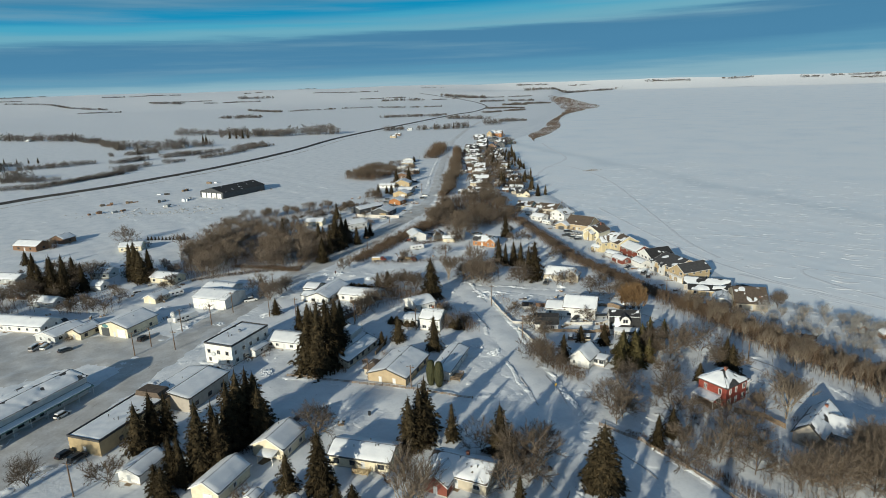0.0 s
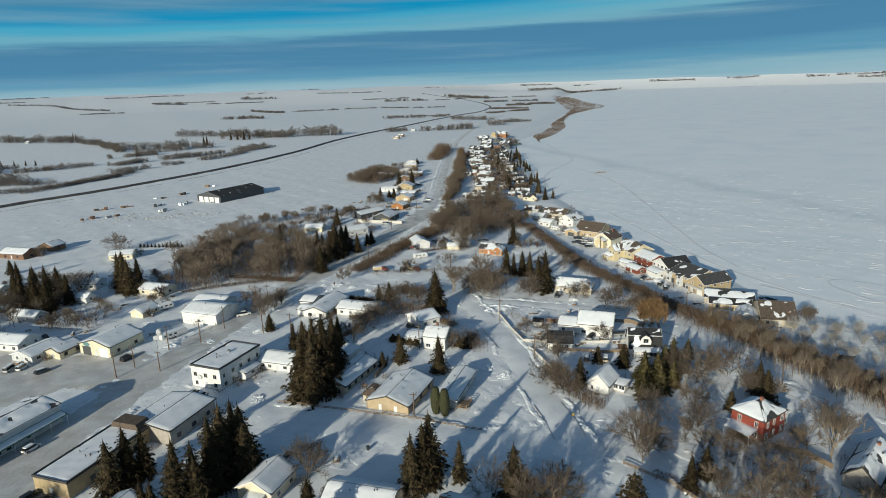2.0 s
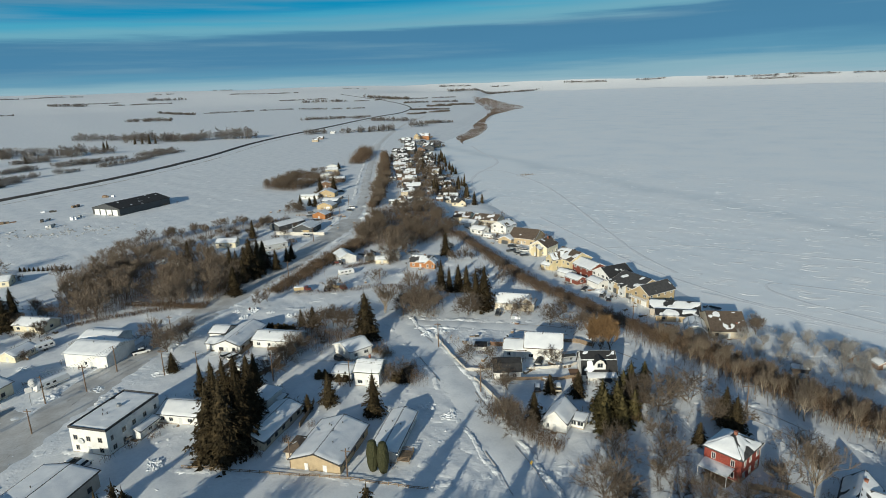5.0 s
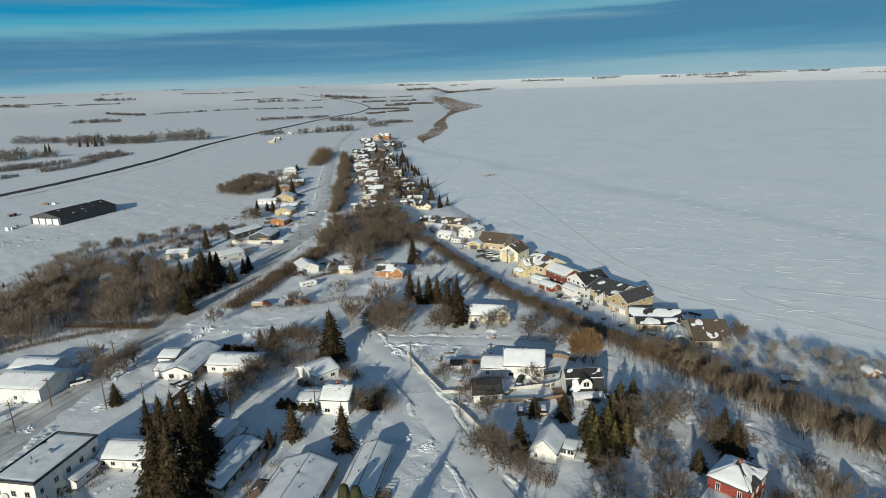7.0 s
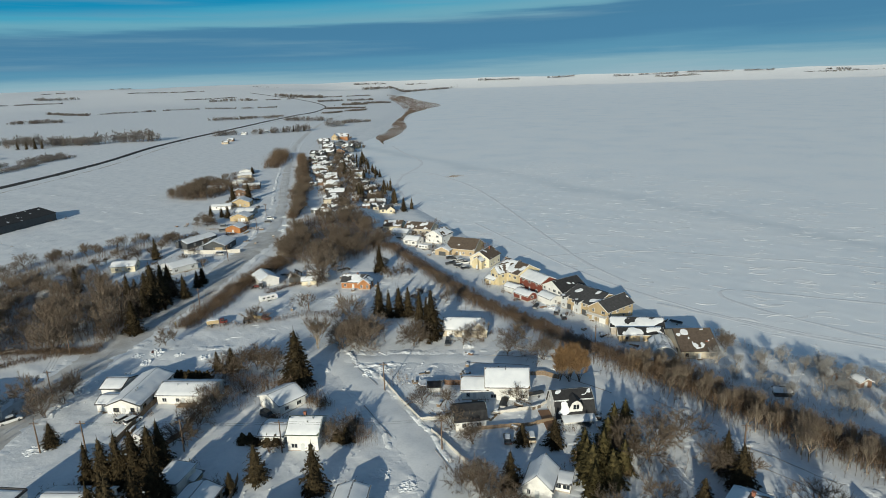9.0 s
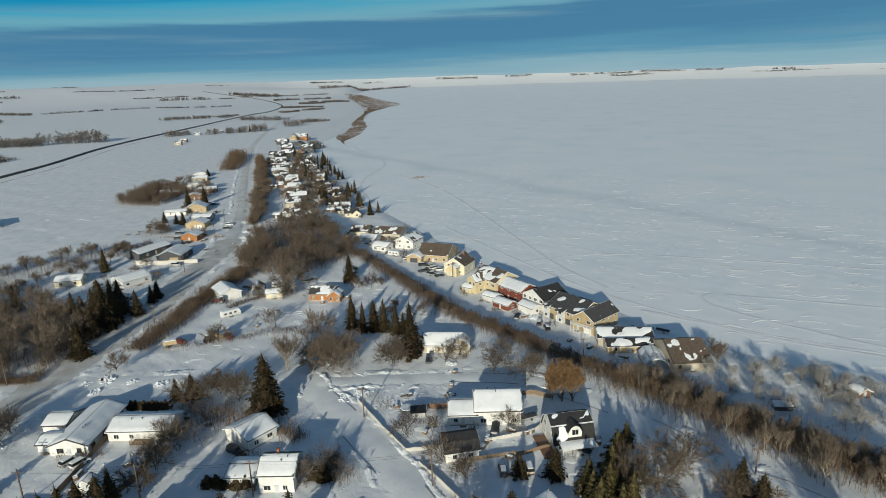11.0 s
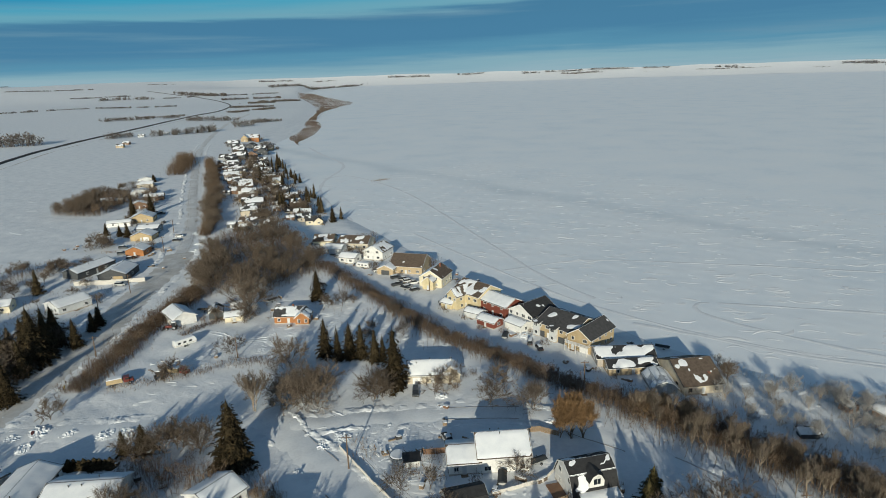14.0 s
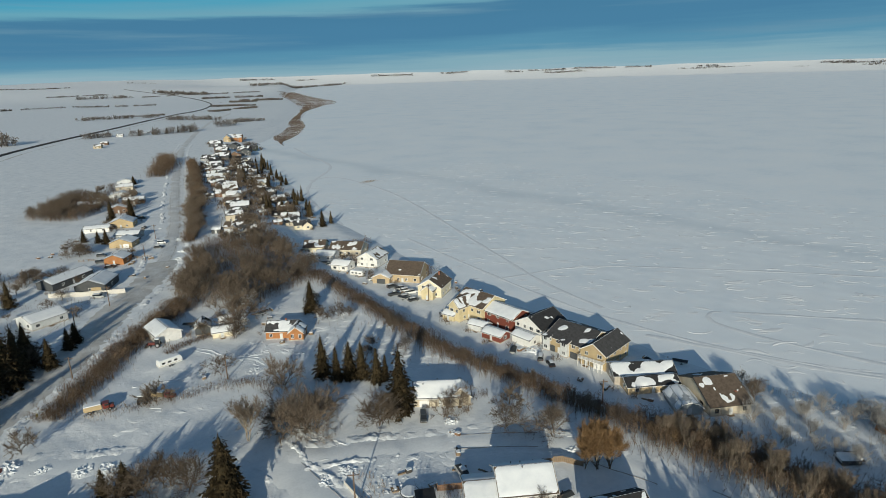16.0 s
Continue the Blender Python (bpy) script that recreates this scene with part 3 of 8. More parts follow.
def add_door(root, side, L, W, u, z=0.1, w=0.95, h=2.05, material=None, ribs=0, label=""):
    return share("garage_door" if ribs else "door", door_mesh(w, h, material or TRIM, ribs), root, on_side(side, L, W, u, z), label)


def snow_sheet(root, p00, p10, p01, p11, cover, seed, thick=0.26, cell=0.68, label=""):
    """A quilt of snow over a roof slope given by its corners; where it has blown or melted off it dips under the roof."""
    p00, p10, p01, p11 = (np.array(p, float) for p in (p00, p10, p01, p11))
    lu = max(np.linalg.norm(p10 - p00), np.linalg.norm(p11 - p01)); lv = np.linalg.norm(p01 - p00)
    nu, nv = max(3, int(lu / cell)), max(3, int(lv / cell))
    u, v = np.meshgrid(np.linspace(0, 1, nu + 1), np.linspace(0, 1, nv + 1), indexing='ij')
    pts = (1 - u)[..., None] * ((1 - v)[..., None] * p00 + v[..., None] * p01) + u[..., None] * ((1 - v)[..., None] * p10 + v[..., None] * p11)
    nor = np.cross(p10 - p00 + p11 - p01, p01 - p00); nor = nor / np.linalg.norm(nor)
    if nor[2] < 0:
        nor = -nor
    a, b = u * lu, v * lv
    field = 0.5 + 0.5 * waves(a + seed * 13.7, b + seed * 7.1, 7.5, seed) + 0.10 * waves(a, b, 2.2, seed + 1)
    s = np.clip((cover * 1.3 - field) * 4.5, -0.35, 1.0)
    s = s * (0.8 + 0.2 * waves(a, b, 4.0, seed + 2))
    d = thick * s
    rim = (u < 1e-6) | (u > 1 - 1e-6) | (v < 1e-6) | (v > 1 - 1e-6)
    d = np.where(rim, -0.07, d)
    pts = pts + nor * d[..., None]
    m = nv + 1
    f = [(i * m + j, (i + 1) * m + j, (i + 1) * m + j + 1, i * m + j + 1) for i in range(nu) for j in range(nv)]
    ob = link_mesh("roof_snow", pts.reshape(-1, 3).tolist(), f, SNOW_ROOF, root, smooth=True)
    if label:
        ob["label"] = label
    return ob


def slope_slab(bm, p, q, a, b, axis, t=0.16):
    """A sloping roof slab between profile points p and q, swept from a to b along the ridge."""
    d = Vector((q[0] - p[0], q[1] - p[1])).normalized()
    n = Vector((-d.y, d.x)) * t
    if n.y < 0:
        n = -n
    prism(bm, [(p[0], p[1]), (q[0], q[1]), (q[0] + n.x, q[1] + n.y), (p[0] + n.x, p[1] + n.y)], axis, a, b)


COUNT = [0]


LOTS = []


def house(label, x, y, yaw, L, W, h, ridge="x", rise=1.8, wall="white", roof="grey", snow=0.9, z=None, kind="gable", over=0.45, wins=(2, 1, 2, 1), storeys=1,
          door="f", door_u=0.0, garage=(), chimney=None, trim=None, skirt=True, category="house", name="house", snow_b=None, door_mat=None, window=(1.15, 1.05), vents=2):
    """A building; local x runs along L, the front looks to -y. ridge: the axis the ridge follows. rise: ridge above the eaves."""
    COUNT[0] += 1
    far_off = y > 400 or (y > 395 and x < -100)
    if far_off:
        wins = (min(2, wins[0]), min(1, wins[1]), 0, 0)
    LOTS.append((x, y, yaw, L, W))
    seed = COUNT[0] * 1.37
    rnd = random.Random(COUNT[0])
    z0 = (min(gz(x + dx * L / 2.2, y + dx * W / 2.2) for dx in (-1, 0, 1)) if z is None else z)
    root = thing(name, x, y, z0, yaw, label, category, "buildings of the town")
    wm, rm = WALL[wall], SHINGLE[roof]
    trim = trim or TRIM
    ax = 0 if ridge == "x" else 1
    half, run = (W / 2, L / 2) if ax == 0 else (L / 2, W / 2)
    if kind == "gable":
        prof = [(-half, h), (0, h + rise), (half, h)]
    elif kind == "gambrel":
        prof = [(-half, h), (-half * 0.62, h + rise * 0.68), (0, h + rise), (half * 0.62, h + rise * 0.68), (half, h)]
    elif kind == "shed":
        prof = [(-half, h), (half, h + rise)]
    else:
        prof = [(-half, h), (half, h)]
    bm = bmesh.new()
    if kind in ("flat", "hip"):
        box(bm, -L / 2, L / 2, -W / 2, W / 2, -0.4, h)
    else:
        prism(bm, [(-half, -0.4)] + prof + [(half, -0.4)], ax, -run, run)
    part("wall", bm, wm, root)
    if skirt and not far_off:
        bm = bmesh.new()
        box(bm, -L / 2 - 0.03, L / 2 + 0.03, -W / 2 - 0.03, W / 2 + 0.03, -0.4, 0.35)
        part("foundation", bm, WALL["stone"], root)
    label_snow = "wind-smoothed white snow lying on the roof"
    e = run + over
    if kind in ("gable", "gambrel", "shed"):
        pr = list(prof)
        for k, s in ((0, 1), (-1, -1)):
            a, b = pr[k], pr[k + s]
            d = Vector((a[0] - b[0], a[1] - b[1])).normalized() * over
            pr[k] = (a[0] + d.x, a[1] + d.y)
        for k in range(len(pr) - 1):
            bm = bmesh.new()
            slope_slab(bm, pr[k], pr[k + 1], -e, e, ax)
            ro = part("roof", bm, rm, root)
            p, q = pr[k], pr[k + 1]
            dz = 0.17 / max(0.5, math.cos(math.atan2(abs(q[1] - p[1]), abs(q[0] - p[0]))))

            def at(s, w):
                return (s, w[0], w[1] + dz) if ax == 0 else (w[0], s, w[1] + dz)
            cov = snow if (k < len(pr) / 2 - 0.5 or snow_b is None) else snow_b
            if cov > 0:
                snow_sheet(root, at(-e, p), at(e, p), at(-e, q), at(e, q), cov, seed + k, label=label_snow)
        # barge boards on the gables, gutters along the eaves
        for s in (() if far_off else (-e, e)):
            bm = bmesh.new()
            for k in range(len(pr) - 1):
                p, q = pr[k], pr[k + 1]
                prism(bm, [(p[0], p[1] - 0.12), (q[0], q[1] - 0.12), (q[0], q[1] + 0.19), (p[0], p[1] + 0.19)], ax, s - 0.03, s + 0.03)
            part("barge_board", bm, trim, root)
        if kind != "shed" and not far_off:
            for k in (0, -1):
                bm = bmesh.new()
                v = pr[k]
                sg = -1 if k == 0 else 1
                prism(bm, [(v[0] + sg * 0.0, v[1] - 0.02), (v[0] + sg * 0.12, v[1] - 0.02), (v[0] + sg * 0.12, v[1] + 0.12), (v[0], v[1] + 0.12)], ax, -e, e)
                part("gutter", bm, trim, root)
    elif kind == "hip":
        a, b = L / 2 + over, W / 2 + over
        ins = min(a, b) * 0.92
        corners = [(-a, -b, h - 0.1), (a, -b, h - 0.1), (a, b, h - 0.1), (-a, b, h - 0.1)]
        top = [(-a + ins, -b + ins, h + rise), (a - ins, -b + ins, h + rise), (a - ins, b - ins, h + rise), (-a + ins, b - ins, h + rise)]
        bm = bmesh.new()
        vs = [bm.verts.new(p) for p in corners + top + [(c[0], c[1], h - 0.28) for c in corners]]
        for i in range(4):
            j = (i + 1) % 4
            bm.faces.new((vs[i], vs[j], vs[4 + j], vs[4 + i]))
            bm.faces.new((vs[8 + j], vs[8 + i], vs[i], vs[j])[::-1])
        bm.faces.new(vs[4:8]); bm.faces.new((vs[11], vs[10], vs[9], vs[8]))
        bmesh.ops.recalc_face_normals(bm, faces=bm.faces)
        part("roof", bm, rm, root)
        for i in range(4):
            j = (i + 1) % 4
            up = lambda p: (p[0], p[1], p[2] + 0.03)
            cov = snow if i in (0, 3) or snow_b is None else snow_b
            snow_sheet(root, up(corners[i]), up(corners[j]), up(top[i]), up(top[j]), cov, seed + i, label=label_snow)
    else:
        bm = bmesh.new()
        box(bm, -L / 2 - 0.02, L / 2 + 0.02, -W / 2 - 0.02, W / 2 + 0.02, h, h + 0.12)
        part("roof", bm, rm, root)
        for s in "frbl":
            bm = bmesh.new()
            sx, sy, _ = SIDES[s]
            if sx:
                box(bm, sx * L / 2 - 0.15, sx * L / 2 + 0.15, -W / 2 - 0.15, W / 2 + 0.15, h - 0.12, h + 0.42)
            else:
                box(bm, -L / 2 + 0.151, L / 2 - 0.151, sy * W / 2 - 0.15, sy * W / 2 + 0.15, h - 0.12, h + 0.42)
            part("parapet", bm, rm if snow < 0.97 else trim, root)
        snow_sheet(root, (-L / 2 + 0.1, -W / 2 + 0.1, h + 0.14), (L / 2 - 0.1, -W / 2 + 0.1, h + 0.14), (-L / 2 + 0.1, W / 2 - 0.1, h + 0.14), (L / 2 - 0.1, W / 2 - 0.1, h + 0.14), snow, seed, label=label_snow)
    # openings
    ww, wh = window
    for side, n in zip("frbl", wins):
        length = L if side in "fb" else W
        taken = [door_u] if door == side else []
        taken += [g[1] for g in garage if g[0] == side]
        for st in range(storeys):
            zz = 1.55 + st * 2.75
            if zz + wh / 2 > h + (rise * 0.5 if (ax == 0) == (side in "rl") and kind != "flat" else 0.1):
                continue
            for k in range(n):
                u = (k + 0.5) / n * length - length / 2 + rnd.uniform(-0.25, 0.25)
                if st == 0 and any(abs(u - d) < 1.7 for d in taken):
                    continue
                add_window(root, side, L, W, u, zz, ww * rnd.choice((0.8, 1, 1.25)), wh, trim)
    if door:
        add_door(root, door, L, W, door_u, material=door_mat or WALL["palegrey"])
        if not far_off:
            bm = bmesh.new()
            box(bm, -0.8, 0.8, -1.0, -0.02, -0.35, 0.1)
            sp = part("step", bm, WOOD, root)
            sp.matrix_basis = on_side(door, L, W, door_u, 0)
    for g in garage:
        add_door(root, g[0], L, W, g[1], 0.05, g[2], g[3], g[4] if len(g) > 4 else TRIM, ribs=4, label="panelled overhead garage door")
    if chimney:
        bm = bmesh.new()
        cx, cy, ch = chimney
        top = h + rise + ch
        box(bm, cx - 0.3, cx + 0.3, cy - 0.3, cy + 0.3, h - 0.2, top)
        box(bm, cx - 0.38, cx + 0.38, cy - 0.38, cy + 0.38, top, top + 0.15)
        part("chimney", bm, BRICK_CH, root)
    for k in range(vents if kind in ("gable", "flat") else 0):
        bm = bmesh.new()
        u = rnd.uniform(-0.6, 0.6) * run
        v = rnd.choice((-1, 1)) * half * rnd.uniform(0.15, 0.45)
        zz = h + (rise * (1 - abs(v) / half) if kind == "gable" else 0.1)
        px, py = (u, v) if ax == 0 else (v, u)
        tube(bm, (px, py, zz), (px, py, zz + 0.75), 0.09, 0.09, 6)
        tube(bm, (px, py, zz + 0.72), (px, py, zz + 0.86), 0.16, 0.1, 6)
        part("vent_pipe", bm, DARK_TRIM, root)
    return root


def porch(root, side, L, W, u, w, d, h, wall="white", snow=0.95):
    """A lean-to porch roof on posts against a wall of a house."""
    m = on_side(side, L, W, u, 0)
    bm = bmesh.new()
    prism(bm, [(-d, h - 0.5), (0, h), (0, h + 0.12), (-d, h - 0.38)], 0, -w / 2, w / 2)
    part("porch_roof", bm, TRIM, root, at=m)
    for s in (-w / 2 + 0.15, w / 2 - 0.15):
        bm = bmesh.new()
        box(bm, s - 0.07, s + 0.07, -d + 0.1, -d + 0.24, -0.3, h - 0.45)
        part("porch_post", bm, TRIM, root, at=m)
    bm = bmesh.new()
    box(bm, -w / 2, w / 2, -d, -0.02, -0.3, 0.12)
    part("porch_deck", bm, WOOD, root, at=m)
    s = snow_sheet(root, (-w / 2, -d, h - 0.35), (w / 2, -d, h - 0.35), (-w / 2, -0.03, h + 0.14), (w / 2, -0.03, h + 0.14), snow, w + d)
    s.matrix_basis = m


def deck(root, side, L, W, u, w, d, h=0.7, material=None):
    """A raised wooden deck with posts and rails."""
    m = on_side(side, L, W, u, 0)
    material = material or WOOD
    bm = bmesh.new()
    box(bm, -w / 2, w / 2, -d, -0.03, h - 0.15, h)
    part("deck_floor", bm, material, root, at=m)
    n = max(2, int(w / 1.3))
    for k in range(n + 1):
        bm = bmesh.new()
        xx = -w / 2 + 0.05 + k * (w - 0.1) / n
        box(bm, xx - 0.05, xx + 0.05, -d - 0.05, -d + 0.05, -0.4, h + 1.0)
        part("deck_post", bm, material, root, at=m)
    for zz in (h + 0.35, h + 0.65, h + 0.95):
        bm = bmesh.new()
        box(bm, -w / 2, w / 2, -d - 0.04, -d + 0.04, zz - 0.05, zz + 0.03)
        box(bm, -w / 2 - 0.02, -w / 2 + 0.05, -d, -0.05, zz - 0.05, zz + 0.03)
        box(bm, w / 2 - 0.05, w / 2 + 0.02, -d, -0.05, zz - 0.05, zz + 0.03)
        part("deck_rail", bm, material, root, at=m)


G = -34.0   # the town's street grid
# west of the main street
house("long white bungalow under deep roof snow", -106, 259, -28, 32, 9.5, 2.8, wall="white", snow=1.1, wins=(8, 2, 4, 2), rise=2.0)
house("low grey house with snow on its roof", -86, 243, G, 9.5, 13, 2.6, "y", 1.4, "palegrey", "grey", 1.0, wins=(2, 3, 1, 3))
house("small tan garage with a brown gable", -77.5, 240.5, G, 6.5, 9, 2.8, "y", 1.5, "cream", "brown", 0.95, wins=(1, 2, 0, 1), trim=DARK_TRIM)
_s = house("cream metal repair shop with two overhead doors", -62.5, 241, G, 13.5, 14.5, 4.0, "y", 2.0, "cream", "metal", 0.97, wins=(0, 2, 0, 2), door_u=0.6, garage=(("f", -3.6, 3.6, 3.2, WALL["dark"]), ("f", 3.9, 3.8, 3.2)), category="workshop", name="workshop", trim=DARK_TRIM)
bm = bmesh.new(); bmesh.ops.create_circle(bm, cap_ends=True, segments=16, radius=1.0, matrix=Matrix.LocRotScale((-3.4, -7.32, 4.0), Euler((radians(90), 0, 0)), (1.5, 0.7, 1)))
part("sign", bm, WALL["teal"], _s, "oval teal sign above the door")
house("pale yellow cottage in open snow", -58, 303, G, 13, 8.5, 2.8, wall="cream", snow=1.05, wins=(3, 1, 2, 1))
house("small cream house with a grey roof", -58, 274.5, G, 6.2, 9, 2.5, "y", 1.5, "cream", "grey", 0.97, wins=(1, 2, 1, 2))
house("large white metal barn with a low gable roof", -31.5, 260.3, G, 16, 13.2, 4.5, wall="white", roof="metal", snow=1.1, wins=(1, 0, 0, 0), rise=1.9, garage=(("r", 0.0, 4.0, 3.4),), door_u=2.0, category="barn", name="barn", skirt=False)
house("long white shed behind the barn", -31.3, 275, G, 14, 9, 3.4, wall="white", roof="metal", snow=1.1, wins=(0, 1, 0, 1), category="shed", name="shed", rise=1.4)
_h = house("white two-storey flat-roofed hotel block", -21.3, 205, -36, 10.8, 18.8, 6.9, kind="flat", wall="white", roof="charcoal", snow=0.74, wins=(3, 5, 3, 5), storeys=2, window=(0.85, 1.15), trim=WALL["stone"], category="hotel", name="hotel", vents=3)
bm = bmesh.new(); bmesh.ops.create_uvsphere(bm, u_segments=12, v_segments=8, radius=1.0, matrix=Matrix.LocRotScale((-2.2, -9.75, 3.6), None, (0.95, 0.14, 0.75)))
part("sign", bm, WALL["palegrey"], _h, "round hanging sign on the front")
bm = bmesh.new(); box(bm, -0.5, 0.4, 1.0, 2.0, 7.0, 8.0, 0.1); part("vent_box", bm, STEEL, _h)
house("white motel wing with a snowy gable roof", -3.8, 207, -33, 13.5, 9.5, 2.8, wall="white", snow=1.15, wins=(5, 1, 3, 1), window=(1.3, 1.0), category="motel", name="motel")
house("small white link building", -15, 203, -36, 3.2, 7, 2.4, "y", 0.9, "white", "grey", 1.0, wins=(1, 1, 0, 1), door="f", vents=0, category="annex", name="annex")
_r = house("tan bungalow with a wide grey gable", 27.8, 174, -36, 12.4, 17.4, 2.8, "y", 2.1, "tan", "grey", 0.8, wins=(0, 3, 2, 3), door_u=2.4, trim=DARK_TRIM, vents=4, door_mat=TRIM)
add_door(_r, "f", 12.4, 17.4, -2.2, material=TRIM)
house("side porch wing with a brown hipped roof", 20.8, 176.3, -36, 4.4, 6.5, 2.4, kind="hip", rise=1.2, wall="beige", roof="brown", snow=0.12, wins=(1, 0, 0, 1), vents=0, category="porch", name="porch_wing")
house("long low grey house behind the spruces", 15.5, 190, -38, 7.6, 18.5, 2.6, "y", 1.5, "beige", "grey", 1.0, wins=(1, 5, 1, 3), trim=DARK_TRIM)
house("white shed with a flat snowy roof", 16.2, 205, -45, 5.5, 6.5, 3.0, kind="shed", rise=0.6, wall="white", snow=1.1, wins=(1, 0, 0, 0), vents=0, category="shed", name="shed")
_d = house("narrow white mobile home with a grey roof", 43.4, 172, G, 6.4, 19, 2.8, "y", 1.1, "palegrey", "grey", 0.93, wins=(1, 4, 1, 4), category="mobile home", name="mobile_home", vents=3)
deck(_d, "r", 6.4, 19, -7.0, 4.5, 3.0)
house("small white house with a snowy gable roof", 46.6, 228, -71, 9.6, 8.4, 3.0, "y", 1.9, "white", "grey", 1.15, wins=(1, 2, 1, 2), vents=0)
house("white two-storey house with a green shingle roof", 47, 206.5, G, 7.6, 8.6, 4.6, rise=2.4, wall="white", roof="green", snow=0.66, snow_b=0.15, wins=(2, 1, 2, 1), storeys=2, chimney=(-0.5, 1.0, 0.6))
house("low white wing under smooth snow", 40.8, 212.8, G, 6.3, 7.5, 2.4, rise=0.9, wall="white", snow=1.2, wins=(1, 0, 1, 1), vents=0, category="house wing", name="house_wing")
house("long white house with a grey roof", 13, 254.5, -33, 9.4, 19, 3.0, "y", 1.8, "white", "metal", 0.98, wins=(2, 4, 1, 3), trim=DARK_TRIM)
house("white side wing with smooth roof snow", 7.5, 263, -33, 6.0, 8.0, 2.8, "x", 1.3, "white", "grey", 1.2, wins=(1, 0, 1, 2), category="house wing", name="house_wing", trim=DARK_TRIM, vents=0)
house("white entrance wing with smooth roof snow", 5.2, 253.5, -33, 5.0, 6.0, 2.5, "x", 1.1, "white", "grey", 1.2, wins=(1, 0, 0, 1), category="house wing", name="house_wing", trim=DARK_TRIM, vents=0)
_v = house("white bungalow with a wooden deck", 25.3, 247, G, 15.3, 9.2, 3.0, wall="white", snow=1.1, wins=(4, 1, 3, 1), rise=1.7, vents=3, snow_b=0.8)
deck(_v, "f", 15.3, 9.2, 1.5, 5.0, 2.6, 0.8)
# east of the side street
_m = house("white house with a thick slab of roof snow", 103, 200.3, G, 11.6, 10.5, 4.2, wall="white", roof="brown", snow=1.15, wins=(3, 1, 2, 1), rise=3.2, chimney=None, vents=3)
house("white garage wing half cleared of snow", 95.2, 204.8, G, 7.0, 9.0, 3.0, rise=1.8, wall="white", roof="brown", snow=0.95, wins=(2, 0, 0, 1), category="garage", name="garage", vents=0)
house("white garage with a black gambrel roof", 85, 191.8, -22, 7.8, 7.0, 2.9, rise=2.6, kind="gambrel", wall="white", roof="black", snow=0.0, wins=(2, 0, 1, 1), category="garage", name="garage", vents=0)
_k = house("white house with a black gambrel roof and dormer", 109.5, 181, -24, 9.6, 9.8, 2.5, rise=5.0, kind="gambrel", wall="white", roof="black", snow=0.26, wins=(3, 2, 2, 2), storeys=2, vents=0)
bm = bmesh.new()
prism(bm, [(-1.6, 3.9), (-1.7, 5.2), (-1.0, 6.4), (0, 6.9), (1.0, 6.4), (1.7, 5.2), (1.6, 3.9)], 1, -5.0, -1.2)
part("dormer", bm, WALL["white"], _k)
bm = bmesh.new()
for s in (-1, 1):
    for (a1, b1), (a2, b2) in (((1.85 * s, 5.1), (1.1 * s, 6.5)), ((1.1 * s, 6.5), (0, 7.05))):
        prism(bm, [(a1, b1), (a2, b2), (a2, b2 + 0.18), (a1, b1 + 0.18)], 1, -5.3, -1.2)
part("dormer_roof", bm, SHINGLE["black"], _k)
add_window(_k, "f", 9.6, 10.05, 0, 5.2, 1.5, 1.3)
porch(_k, "f", 9.6, 9.8, 0.4, 8.6, 2.8, 2.9)
add_door(_k, "f", 9.6, 9.8, 2.2, w=2.8, h=2.1, material=WALL["dark"], ribs=4, label="dark overhead door under the porch")
bm = bmesh.new(); box(bm, -7.8, -4.9, -6.5, 3.0, -0.3, 0.35); part("patio", bm, WALL["brown"], _k, "brown timber deck beside the house")
house("white cottage with a steep snowy gable", 84.3, 161.2, -50, 6.2, 8.2, 2.8, "y", 2.9, "white", "grey", 1.15, wins=(2, 2, 1, 2), vents=0, storeys=2, window=(0.8, 1.1))
house("glazed white sun porch with a flat roof", 88.5, 158.8, -50, 3.4, 3.6, 2.3, kind="shed", rise=0.3, wall="white", snow=1.1, wins=(2, 2, 0, 0), vents=0, door="", category="sun porch", name="sun_porch")
_q = house("red brick two-storey house with a hipped snowy roof", 109.2, 129.6, -71, 8.2, 9.4, 6.0, kind="hip", rise=2.3, wall="brick", roof="charcoal", snow=1.2, snow_b=0.45, wins=(2, 3, 2, 2), storeys=2, window=(0.9, 1.4), chimney=(0.3, 0.3, 0.7))
porch(_q, "f", 8.2, 9.4, -0.5, 6.6, 3.6, 3.1, snow=1.3)
house("white lean-to at the back of the brick house", 115.4, 131.5, -71, 5.4, 4.0, 3.2, kind="shed", rise=0.6, wall="white", snow=1.2, wins=(1, 2, 1, 0), vents=0, category="lean-to", name="lean_to")
house("beige house with a plain snowy roof", 114.5, 243.5, -38, 12.5, 8.4, 3.0, wall="beige", snow=0.95, wins=(2, 1, 2, 1), garage=(("f", -3.5, 2.6, 2.2),), rise=2.7, door_u=1.0)
house("beige gable wing with a window", 118.6, 238.6, -38, 5.4, 5.5, 3.0, "y", 2.4, "beige", "charcoal", 0.7, wins=(1, 1, 0, 0), vents=0, category="house wing", name="house_wing")
house("weathered pale house with a steep dark gable", 118.5, 107, -60, 6.5, 15.5, 3.2, "y", 3.0, "stone", "charcoal", 0.55, wins=(2, 3, 1, 3), chimney=(0.5, 4, 0.3), storeys=2, trim=DARK_TRIM)
house("side wing with a broad snowy roof", 124.5, 101.5, -60, 12.0, 9.5, 2.9, "x", 2.6, "palegrey", "charcoal", 0.8, wins=(3, 1, 2, 1), category="house wing", name="house_wing", vents=0)
